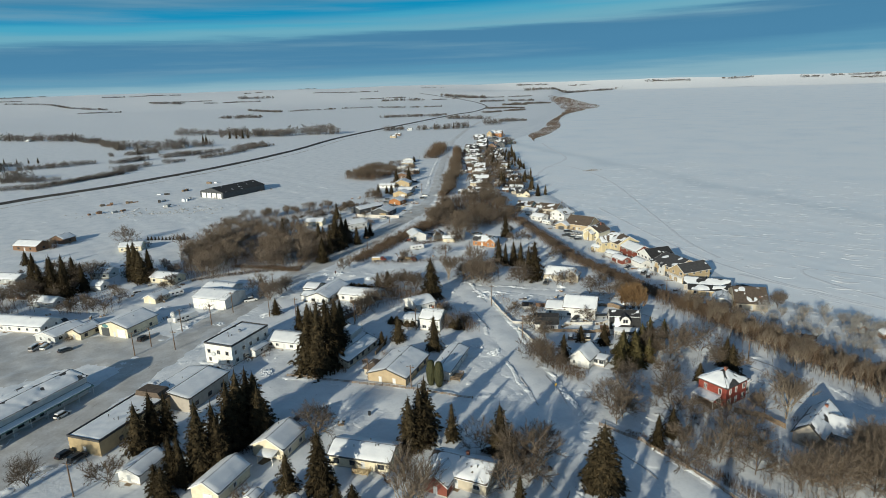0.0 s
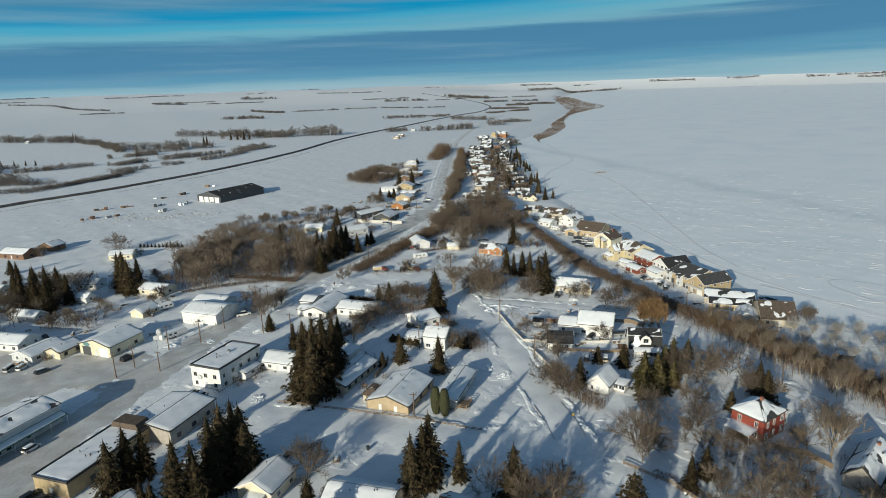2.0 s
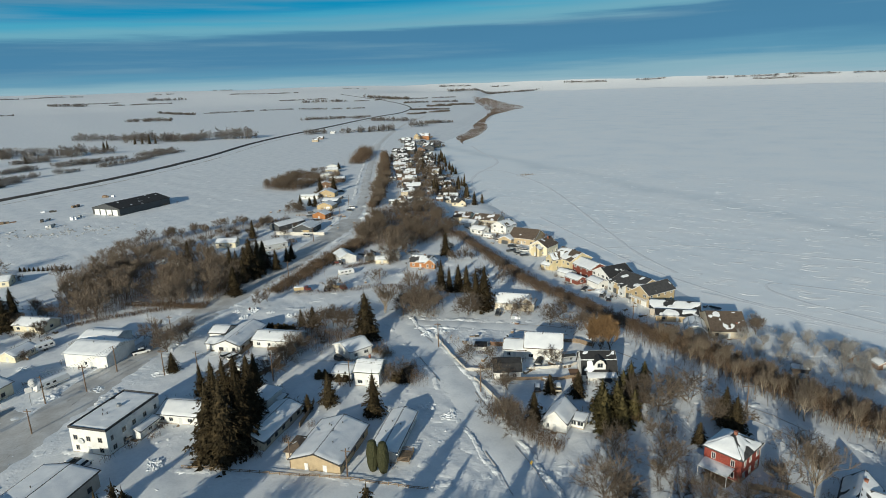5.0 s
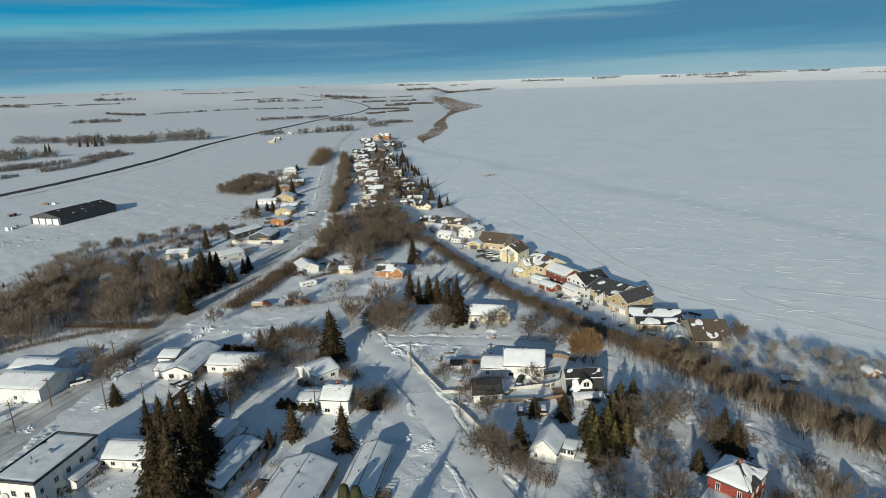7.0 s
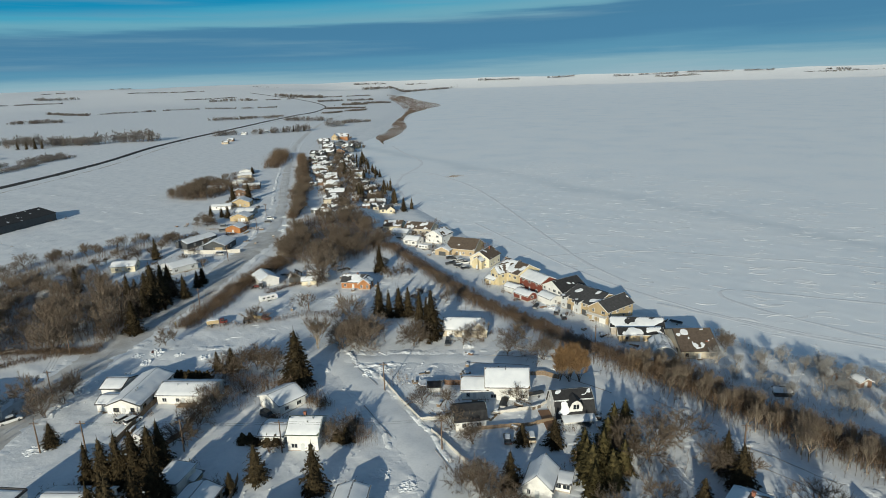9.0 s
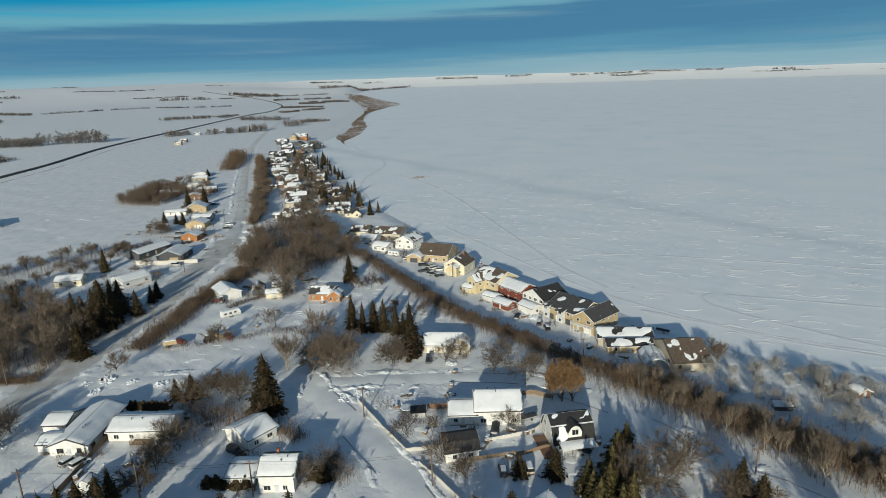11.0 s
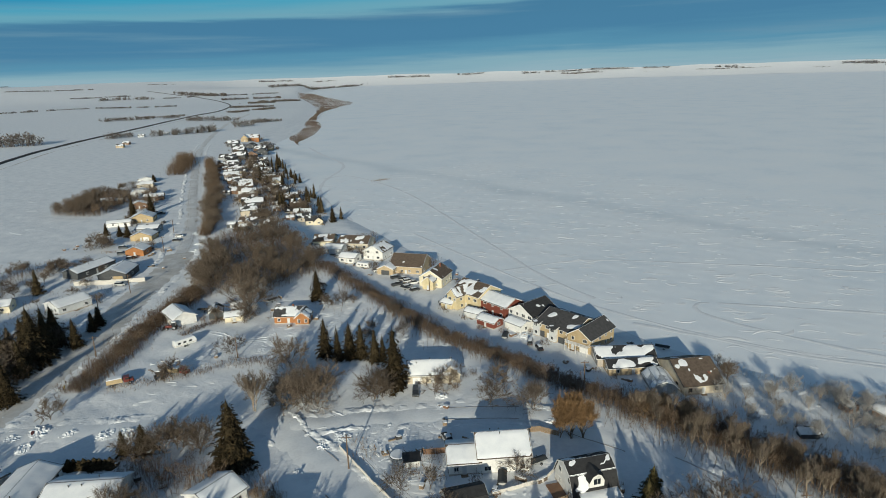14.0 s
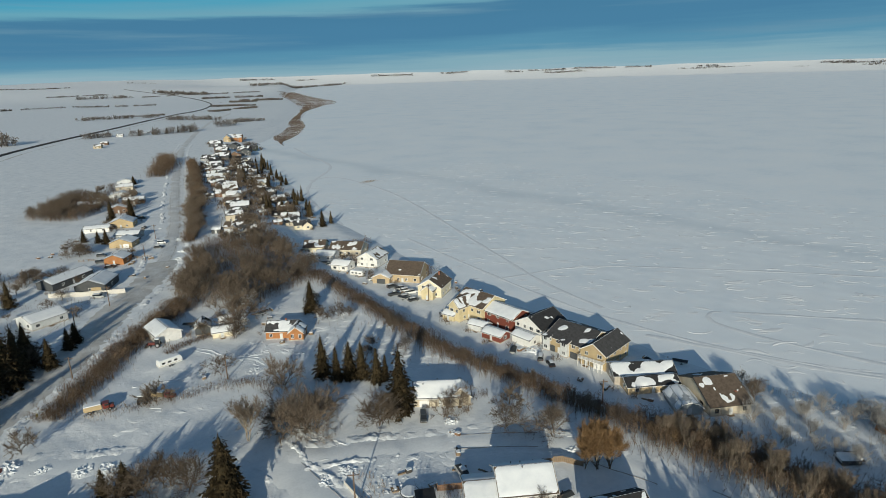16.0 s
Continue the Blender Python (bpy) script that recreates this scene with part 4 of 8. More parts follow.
house("grey shed with pale siding under snow", 116.5, 93, -50, 9.5, 6.5, 2.6, "x", 1.8, "palegrey", "grey", 1.1, wins=(2, 1, 0, 1), category="shed", name="shed", vents=0)
# beyond the bend
house("white garage with a gable door", 70.5, 342, 3, 8.5, 12.0, 3.2, "y", 2.0, "white", "grey", 1.1, wins=(0, 1, 0, 2), garage=(("f", 1.0, 4.6, 2.2),), door="", category="garage", name="garage", vents=0)
house("black shed with a snowy gable roof", 82.5, 336.5, -20, 5.0, 6.0, 3.0, "y", 1.9, "dark", "black", 0.5, wins=(0, 0, 0, 0), category="shed", name="shed", vents=0, door="")
house("low cream outbuilding buried in snow", 86.5, 328.5, -20, 6.5, 5.0, 2.3, "x", 1.3, "cream", "grey", 1.1, wins=(1, 1, 0, 0), category="shed", name="shed", vents=0)
house("low white house buried in drifts", 93, 336, -15, 9, 7, 2.4, "x", 1.5, "white", "grey", 1.2, wins=(2, 1, 0, 1), vents=0)
house("orange log house with white window frames", 103.0, 314.5, -38, 10.5, 8, 3.0, "x", 2.3, "orange", "charcoal", 0.45, wins=(3, 2, 1, 2), chimney=(1, 0.5, 0.4))
house("log gable wing with bay windows", 105.3, 308.5, -38, 5.0, 6.0, 2.9, "y", 2.0, "orange", "charcoal", 0.55, wins=(2, 1, 0, 1), vents=0, category="house wing", name="house_wing", door="", window=(1.0, 1.3))
house("cream bungalow among bare trees", 17, 404, -20, 11, 8, 2.8, wall="cream", snow=1.1, wins=(3, 1, 0, 1))
house("grey house with a broad snowy roof", 40, 388, 20, 13, 11, 2.9, wall="palegrey", snow=1.05, wins=(3, 2, 1, 2))
house("white roofed house hidden in the woods", -12, 372, -28, 12, 8, 2.8, wall="palegrey", snow=1.1, wins=(2, 1, 1, 1))
house("dark house with white gable trim and timber door", 64.8, 420, -33, 12.5, 15, 3.2, "y", 2.4, "dark", "charcoal", 0.95, wins=(1, 2, 0, 3), door="", garage=(("f", 2.6, 4.2, 2.3, WALL["ochre"]),))
house("long dark workshop with a snowy roof", 55.3, 437, 35, 22, 9, 3.0, "x", 1.8, "dark", "charcoal", 1.0, wins=(2, 1, 0, 1), category="workshop", name="workshop")
house("orange timber garage with a snowy roof", 81.2, 456, -38, 9.5, 9, 3.0, "y", 1.9, "orange", "grey", 0.97, wins=(1, 1, 0, 1), category="garage", name="garage")
house("tan house with a yellow gable", 91.6, 489, -35, 12, 10, 3.0, "y", 2.2, "ochre", "grey", 0.95, wins=(1, 1, 0, 2), garage=(("f", 2.8, 3.0, 2.2),))
house("grey bungalow with a long roof", 98.2, 506, -35, 13, 9, 2.8, "x", 1.7, "grey", "charcoal", 0.75, wins=(2, 1, 0, 2))
house("large tan house with several snowy gables", 103, 542, -25, 14, 12, 3.4, "y", 2.8, "ochre", "grey", 1.05, wins=(2, 2, 0, 2))
house("long white outbuilding with a fence", 88, 538, -22, 14, 7, 2.6, "x", 1.3, "white", "charcoal", 0.8, wins=(3, 1, 0, 1), category="shed", name="shed")
for k, (hx, hy, ww) in enumerate(((112, 592, "brown"), (128, 618, "brown"), (126, 650, "palegrey"), (138, 690, "beige"), (146, 720, "palegrey"), (100, 625, "brown"))):
    house("distant house under snow beside the road", hx, hy, -20, 13 + k % 3, 9, 3.0, "x" if k % 2 else "y", 2.0, ww, "charcoal", (0.95, 1.0, 1.1)[k % 3], wins=(2, 1, 0, 1), vents=0)
# main street shops
_cm = house("long grey shop block with a dark low-pitched roof", -79.3, 175.6, 56, 40, 12, 5.6, "x", 1.3, "palegrey", "charcoal", 0.6, wins=(2, 1, 0, 2), door_u=6, category="shop", name="shop_block", vents=3)
for k in range(7):
    add_window(_cm, "f", 40, 12, -14 + k * 3.2, 1.6, 1.6, 1.3, DARK_TRIM)
bm = bmesh.new()
prism(bm, [(-2.6, 2.9), (0, 3.6), (0, 3.75), (-2.6, 3.05)], 0, -20, 20)
part("awning", bm, SHINGLE["tealroof"], _cm, "long teal metal awning over the pavement", at=on_side("f", 40, 12, 0, 0))
_as = snow_sheet(_cm, (-20, -2.5, 3.08), (20, -2.5, 3.08), (-20, -0.05, 3.78), (20, -0.05, 3.78), 0.95, 3.3, 0.15); _as.matrix_basis = on_side("f", 40, 12, 0, 0)
for k in range(9):
    bm = bmesh.new(); box(bm, -19.6 + k * 4.9 - 0.07, -19.6 + k * 4.9 + 0.07, -2.45, -2.31, -0.3, 2.95)
    part("awning_post", bm, TRIM, _cm, at=on_side("f", 40, 12, 0, 0))
_bb = house("ochre flat-roofed shop with a snowy roof", -48, 164, -33, 10.0, 25.5, 4.2, kind="flat", wall="ochre", roof="charcoal", snow=0.8, wins=(1, 2, 1, 3), trim=DARK_TRIM, category="shop", name="shop", vents=4)
house("white-roofed store behind the shop", -33.5, 178, -33, 14, 17, 4.2, "y", 1.0, "stone", "charcoal", 0.95, wins=(1, 3, 0, 1), trim=DARK_TRIM, category="store", name="store")
bm = bmesh.new(); prism(bm, [(-4.8, 4.0), (4.8, 4.0), (3.6, 6.1), (-3.6, 6.1)], 1, 8.5, 12.6); part("roof_hood", bm, SHINGLE["brown"], _bb, "brown metal hood on the roof")
# houses nearest the start
_x = house("cream house with a white gable end and porch", -8.5, 141.5, G, 8.6, 9.6, 3.2, "y", 2.3, "cream", "grey", 0.98, wins=(2, 2, 1, 2), vents=1)
porch(_x, "f", 8.6, 9.6, 0.8, 4.4, 2.8, 2.8)
_y = house("cream bungalow with dark shutters and a deck", 11.2, 129.8, -31, 15, 8.2, 3.0, wall="cream", snow=1.05, wins=(4, 1, 3, 1), door_u=1.0, vents=4, trim=DARK_TRIM)
deck(_y, "f", 15, 8.2, 1.0, 4.0, 2.0, 0.5, WALL["ochre"])
house("red and cream house with a cross-gabled snowy roof", 31.5, 116.5, -40, 14, 9, 3.0, "x", 2.2, "beige", "brown", 0.62, wins=(3, 1, 2, 1), chimney=(0.5, 1.2, 0.6), vents=3)
house("red gable wing with white trim", 25.8, 114.8, -40, 5.5, 6.5, 2.9, "y", 2.0, "maroon", "grey", 1.0, wins=(1, 1, 0, 1), vents=0, category="house wing", name="house_wing")
house("cream garage with a snowy gable roof", -21.2, 129, G, 7.2, 10.8, 3.0, "y", 2.0, "cream", "grey", 1.05, wins=(1, 1, 0, 1), category="garage", name="garage", vents=0, garage=(("f", 0.8, 2.6, 2.2),), door="")
house("small white shed under snow", -39.3, 140.6, -32, 6.0, 9.0, 2.5, "y", 1.2, "white", "grey", 1.1, wins=(1, 1, 0, 0), category="shed", name="shed", vents=0)
house("tiny grey wooden garden shed under snow", -14.2, 121.5, G, 2.6, 2.6, 1.9, "y", 0.7, "stone", "grey", 1.2, wins=(0, 0, 0, 0), category="shed", name="shed", vents=0, skirt=False)
house("little white hut with a snow cap", -6.3, 117, G, 2.2, 2.6, 1.9, "y", 0.6, "white", "grey", 1.3, wins=(0, 1, 0, 0), category="shed", name="shed", vents=0, skirt=False)
house("tiny white hut beside the fence", 10.5, 229.5, G, 3.0, 2.6, 2.0, "y", 0.9, "white", "grey", 1.2, wins=(0, 0, 0, 0), category="shed", name="shed", vents=0, skirt=False)
house("black hut with a flat roof in a snowy yard", 86.0, 212, -30, 3.4, 2.4, 1.6, kind="shed", rise=0.3, wall="white", roof="black", snow=0.0, wins=(0, 0, 0, 0), category="shed", name="shed", vents=0, skirt=False, door="")
# far west
house("long black metal machine shed with white doors", -43.6, 565.2, -43, 27, 48, 5.2, "y", 3.4, "dark", "black", 0.10, wins=(0, 0, 0, 0), door="", garage=tuple(("f", -9 + k * 6.0, 4.8, 4.2) for k in range(4)), category="machine shed", name="machine_shed", vents=0, skirt=False)
house("brown house with snowy hipped roofs on the plain", -147, 402, -30, 17, 10, 3.0, "x", 2.4, "brown", "brown", 0.75, wins=(4, 1, 1, 1), trim=DARK_TRIM)
house("brown garage with a snowy roof on the plain", -134, 414, -30, 10, 9, 3.0, "y", 2.2, "brown", "charcoal", 0.85, wins=(1, 1, 0, 1), category="garage", name="garage", trim=DARK_TRIM)
house("white house with a smooth snowy roof", -90, 323, -20, 10, 8, 2.8, wall="white", snow=1.2, wins=(2, 1, 0, 1))
house("cream house beside a big spruce", -88, 377, -5, 12, 9, 2.9, wall="cream", snow=1.2, wins=(3, 1, 0, 1))
house("grey shed half hidden by trees", -132, 330, -30, 12, 8, 2.5, wall="grey", snow=0.9, wins=(2, 1, 0, 1), category="shed", name="shed")
house("low brown shed in the snow", -118, 300, -30, 10, 6, 2.3, wall="brown", snow=0.9, wins=(1, 1, 0, 1), category="shed", name="shed")
house("long low grey shed in snow", -104, 285, -30, 14, 6, 2.2, wall="grey", snow=0.95, wins=(2, 1, 0, 1), category="shed", name="shed")
house("small white cabin under snow", -87, 301, -30, 6, 5, 2.4, wall="white", snow=1.1, wins=(1, 1, 0, 1), category="cabin", name="cabin")
# shore houses
S = -85.0
_t = house("tan three-unit lake house with dark roofs and garages", 173.8, 242.1, -86, 15.5, 15.5, 5.2, "x", 3.2, "ochre", "charcoal", 0.2, wins=(5, 2, 4, 2), storeys=2, garage=(("f", -5.6, 2.9, 2.3, WALL["dark"]), ("f", -1.6, 2.9, 2.3), ("f", 3.2, 2.9, 2.3, WALL["dark"])), door="", trim=TRIM, vents=0)
_tw = house("tan gable wing with a balcony over the garage", 173.3, 231.7, -82, 8.8, 15, 5.2, "y", 2.9, "ochre", "charcoal", 0.12, wins=(2, 4, 2, 0), storeys=2, garage=(("f", 2.0, 3.0, 2.3),), door_u=-2.2, trim=TRIM, vents=0, category="house wing", name="house_wing")
deck(_tw, "f", 8.8, 15, 0.0, 8.4, 1.8, 2.9, TRIM)
for k, uy in enumerate((248.9, 241.4)):
    house("white entry bay between garage doors", 165.5, uy, -86, 2.6, 1.4, 5.1, kind="shed", rise=0.3, wall="palegrey", roof="charcoal", snow=0.2, wins=(1, 0, 0, 0), storeys=2, vents=0, door="", category="entry bay", name="entry_bay")
house("low lake house with patchy snow on a dark roof", 171.5, 217.5, -38, 18, 9, 3.0, "x", 2.0, "stone", "black", 0.5, wins=(3, 1, 3, 1), vents=0)
house("dark-roofed front wing of a lake house", 167.5, 211.8, -34, 15, 6.2, 2.7, "x", 1.4, "tan", "black", 0.4, wins=(3, 1, 0, 1), vents=0, category="house wing", name="house_wing")
house("lake house with a broad brown roof", 175.2, 197.0, -31, 11.5, 18, 3.0, "x", 3.9, "beige", "brown", 0.22, wins=(3, 2, 2, 2), chimney=(3.2, -5.5, -2.2), trim=DARK_TRIM, vents=0)
house("rounded grey shed beside the lake house", 165.5, 200, -39, 7, 9.5, 2.0, "y", 1.8, "grey", "metal", 0.5, kind="gambrel", wins=(0, 0, 0, 0), category="shed", name="shed", vents=0)
house("white lake house with a black roof", 173.8, 259.3, -88, 12, 13, 5.0, "y", 3.2, "white", "black", 0.14, wins=(4, 3, 3, 2), storeys=2, vents=0)
house("white garage with a low snowy roof", 164.5, 257.5, -88, 8, 5.5, 2.8, "x", 1.2, "white", "grey", 1.1, wins=(0, 1, 0, 1), garage=(("f", 0, 3.0, 2.2),), door="", category="garage", name="garage", vents=0)
house("red timber lake house with a snowy roof", 171.3, 273.2, -88, 13.5, 10, 5.0, "x", 2.4, "maroon", "black", 0.72, wins=(3, 2, 3, 2), storeys=2, vents=0)
house("red garage under thick snow", 159.5, 267, -82, 8, 5.5, 2.4, "x", 1.3, "maroon", "grey", 1.2, wins=(1, 1, 0, 1), category="garage", name="garage", vents=0)
house("grey garden shed beside the red garage", 160.5, 276.5, -75, 7, 4.5, 2.4, "x", 1.2, "palegrey", "grey", 1.1, wins=(1, 1, 0, 0), category="shed", name="shed", vents=0)
house("yellow lake house with many snowy gables", 170.5, 287, S, 14, 13, 6.0, "x", 3.4, "yellow", "brown", 0.38, wins=(4, 2, 3, 2), storeys=2, vents=0)
house("yellow gable wing of the lake house", 166.5, 289.5, S, 5.5, 15, 5.6, "y", 2.8, "yellow", "brown", 0.5, wins=(2, 3, 0, 2), storeys=2, vents=0, category="house wing", name="house_wing")
house("yellow garden cabin with snow", 159.5, 291, -75, 5, 4.5, 2.5, "x", 1.3, "yellow", "grey", 1.1, wins=(1, 1, 0, 1), category="cabin", name="cabin", vents=0)
house("cream lake house with a brown roof and chimney", 173.3, 318.3, -60, 10.5, 12, 4.6, "y", 3.2, "cream", "brown", 0.55, snow_b=0.15, wins=(2, 3, 2, 2), storeys=2, chimney=(1.2, 2.5, 0.8), vents=0)
house("yellow entrance wing with a snowy gable", 167.8, 314.8, -60, 5, 6, 4.0, "y", 2.0, "yellow", "brown", 0.55, wins=(1, 1, 0, 1), vents=0, category="house wing", name="house_wing")
house("tan lake house with a wide brown roof", 177, 343, -55, 16, 14, 3.8, "x", 4.2, "tan", "brown", 0.04, wins=(4, 2, 2, 2), vents=0)
house("tan garage with a snowy roof", 166, 346, -55, 8, 7, 3.0, "y", 1.8, "tan", "brown", 1.0, wins=(0, 1, 0, 1), garage=(("f", 0, 4.0, 2.3, WALL["dark"]),), door="", category="garage", name="garage", vents=0)
house("white lake house with broken snow on the roof", 177, 372, -60, 11, 12, 4.4, "y", 3.0, "white", "brown", 0.5, wins=(2, 2, 2, 2), storeys=2, vents=0)
house("small white house below the bank", 162, 375, -60, 9, 7, 2.8, "x", 1.8, "white", "charcoal", 0.85, wins=(2, 1, 1, 1), vents=0)
house("low lake house with a brown roof", 179, 398, -50, 17, 12, 3.4, "x", 2.8, "beige", "brown", 0.3, wins=(4, 2, 2, 2), vents=0)
house("low house with a snowy grey roof", 165, 396, -55, 10, 8, 2.8, "x", 1.7, "palegrey", "charcoal", 0.9, wins=(2, 1, 1, 1), vents=0)
house("cream lake house with a dark roof", 168, 413, -40, 11, 11, 3.6, "x", 2.6, "cream", "brown", 0.35, wins=(3, 2, 1, 2), vents=0)
# far row between the road and the lake
_rw = random.Random(5)
ROAD_Y, ROAD_X = [p[1] for p in MAIN], [p[0] for p in MAIN]
FAR_WALLS = ("white", "cream", "beige", "stone", "brown", "dark", "tan", "brown", "grey", "palegrey")
for k in range(26):
    fy = 466 + k * 13.0 + _rw.uniform(-3, 3)
    fx0 = float(np.interp(fy, ROAD_Y, ROAD_X)) + 24
    fx1 = float(np.interp(fy, SHORE_Y, SHORE_X)) - 12
    cols = 2 if fx1 - fx0 > 30 else 1
    for m in range(cols):
        hx = fx0 + (fx1 - fx0) * ((m + 0.5) / cols + _rw.uniform(-0.08, 0.08))
        wall, roof, cov = _rw.choice(FAR_WALLS), _rw.choice(("charcoal", "brown", "black")), _rw.choice((0.65, 0.45, 0.36, 0.28, 0.2))
        yaw, L, W, hh = -24 + _rw.uniform(-14, 14), _rw.uniform(9, 14), _rw.uniform(7.5, 10.5), _rw.choice((2.8, 2.8, 4.6))
        house("far cottage with patchy snow on a dark roof" if cov < 0.6 else "far cottage under heavy snow", hx, fy, yaw, L, W, hh, "x", _rw.uniform(2.0, 3.2), wall, roof, cov, wins=(3, 1, 0, 1), vents=0, category="cottage", name="cottage", storeys=2 if hh > 4 else 1)
        if _rw.random() < 0.65:
            c_, s_ = math.cos(radians(yaw)), math.sin(radians(yaw))
            u, v_ = _rw.uniform(-0.3, 0.3) * L, -W / 2
            house("front gable of a far cottage", hx + c_ * u - s_ * v_, fy + s_ * u + c_ * v_, yaw, _rw.uniform(4, 6), _rw.uniform(4, 6), hh - 0.3, "y", _rw.uniform(1.6, 2.4), wall, roof, cov, wins=(1, 1, 0, 0), vents=0, category="house wing", name="house_wing", door="")
        if _rw.random() < 0.5:
            house("small dark shed in a far yard", hx - _rw.uniform(9, 12), fy + _rw.uniform(-4, 4), yaw, 5, 4, 2.3, "x", 1.2, _rw.choice(("brown", "dark", "grey")), "charcoal", _rw.choice((0.9, 0.5)), wins=(0, 0, 0, 0), vents=0, category="shed", name="shed", skirt=False)
for hx, hy, ww in ((314, 965, "dark"), (300, 908, "brown"), (330, 941, "dark"), (344, 922, "ochre"), (268, 816, "dark"), (292, 842, "brown"), (314, 866, "dark"), (250, 806, "grey"), (288, 872, "dark"), (325, 896, "brown")):
    house("dark new house at the end of the row", hx, hy, -35 + _rw.uniform(-12, 12), _rw.uniform(13, 18), _rw.uniform(10, 13), 4.6, _rw.choice("xy"), 3.6, ww, "charcoal", _rw.choice((0.15, 0.3, 0.45)), wins=(3, 2, 0, 2), storeys=2, vents=0)
house("large ochre lake house at the end of the row", 365, 1030, -30, 22, 16, 6, "x", 4.5, "orange", "brown", 0.5, wins=(4, 2, 2, 2), storeys=2, vents=0)
house("ochre wing of the large lake house", 352, 1022, -30, 10, 14, 5, "y", 4.0, "ochre", "brown", 0.6, wins=(2, 2, 0, 2), storeys=2, vents=0, category="house wing", name="house_wing")
# ---- trees and brush ----
def spikes(p, q, r, sides=3):
    """Thin tapering stems from p to q, as arrays: vertices and triangles."""
    p, q, r = np.asarray(p, float), np.asarray(q, float), np.asarray(r, float)
    d = q - p
    d = d / (np.linalg.norm(d, axis=1)[:, None] + 1e-9)
    ref = np.where(np.abs(d[:, 2:3]) > 0.9, [[1.0, 0, 0]], [[0, 0, 1.0]])
    a = np.cross(d, ref); a /= np.linalg.norm(a, axis=1)[:, None] + 1e-9
    b = np.cross(d, a)
    ring = [p + (a * math.cos(k * math.tau / sides) + b * math.sin(k * math.tau / sides)) * r[:, None] for k in range(sides)]
    v = np.stack(ring + [q], 1)
    n = len(p)
    base = (np.arange(n) * (sides + 1))[:, None]
    f = np.concatenate([base + np.array([[k, (k + 1) % sides, sides]]) for k in range(sides)], 0)
    return v.reshape(-1, 3), f


def slivers(p, q, r):
    """The finest twigs: one narrow three-cornered blade each."""
    p, q, r = np.asarray(p, float), np.asarray(q, float), np.asarray(r, float)
    rng = np.random.default_rng(len(p))
    d = q - p
    a = np.cross(d, rng.normal(0, 1, p.shape))
    a *= r[:, None] / (np.linalg.norm(a, axis=1)[:, None] + 1e-9)
    v = np.stack([p - a, p + a, q], 1)
    return v.reshape(-1, 3), np.arange(len(p) * 3).reshape(-1, 3)


def limbs(segs, sides=5):
    """Tapered limbs from rows of (p, q, r0, r1)."""
    v, f = [], []
    for p, q, r0, r1 in segs:
        d = (q - p).to_track_quat('Z', 'Y').to_matrix()
        o = len(v)
        for c, r in ((p, r0), (q, r1)):
            for k in range(sides):
                v.append(tuple(c + d @ Vector((r * math.cos(k * math.tau / sides), r * math.sin(k * math.tau / sides), 0))))
        for k in range(sides):
            j = (k + 1) % sides
            f.append((o + k, o + j, o + sides + j, o + sides + k))
    return v, f


def raw_mesh(name, v, f, material):
    me = bpy.data.meshes.new(name)
    if isinstance(f, np.ndarray):
        fill_mesh(me, np.asarray(v, float), f)
    else:
        me.from_pydata([tuple(p) for p in v], [], [tuple(int(i) for i in t) for t in f])
    me.materials.append(material)
    return me


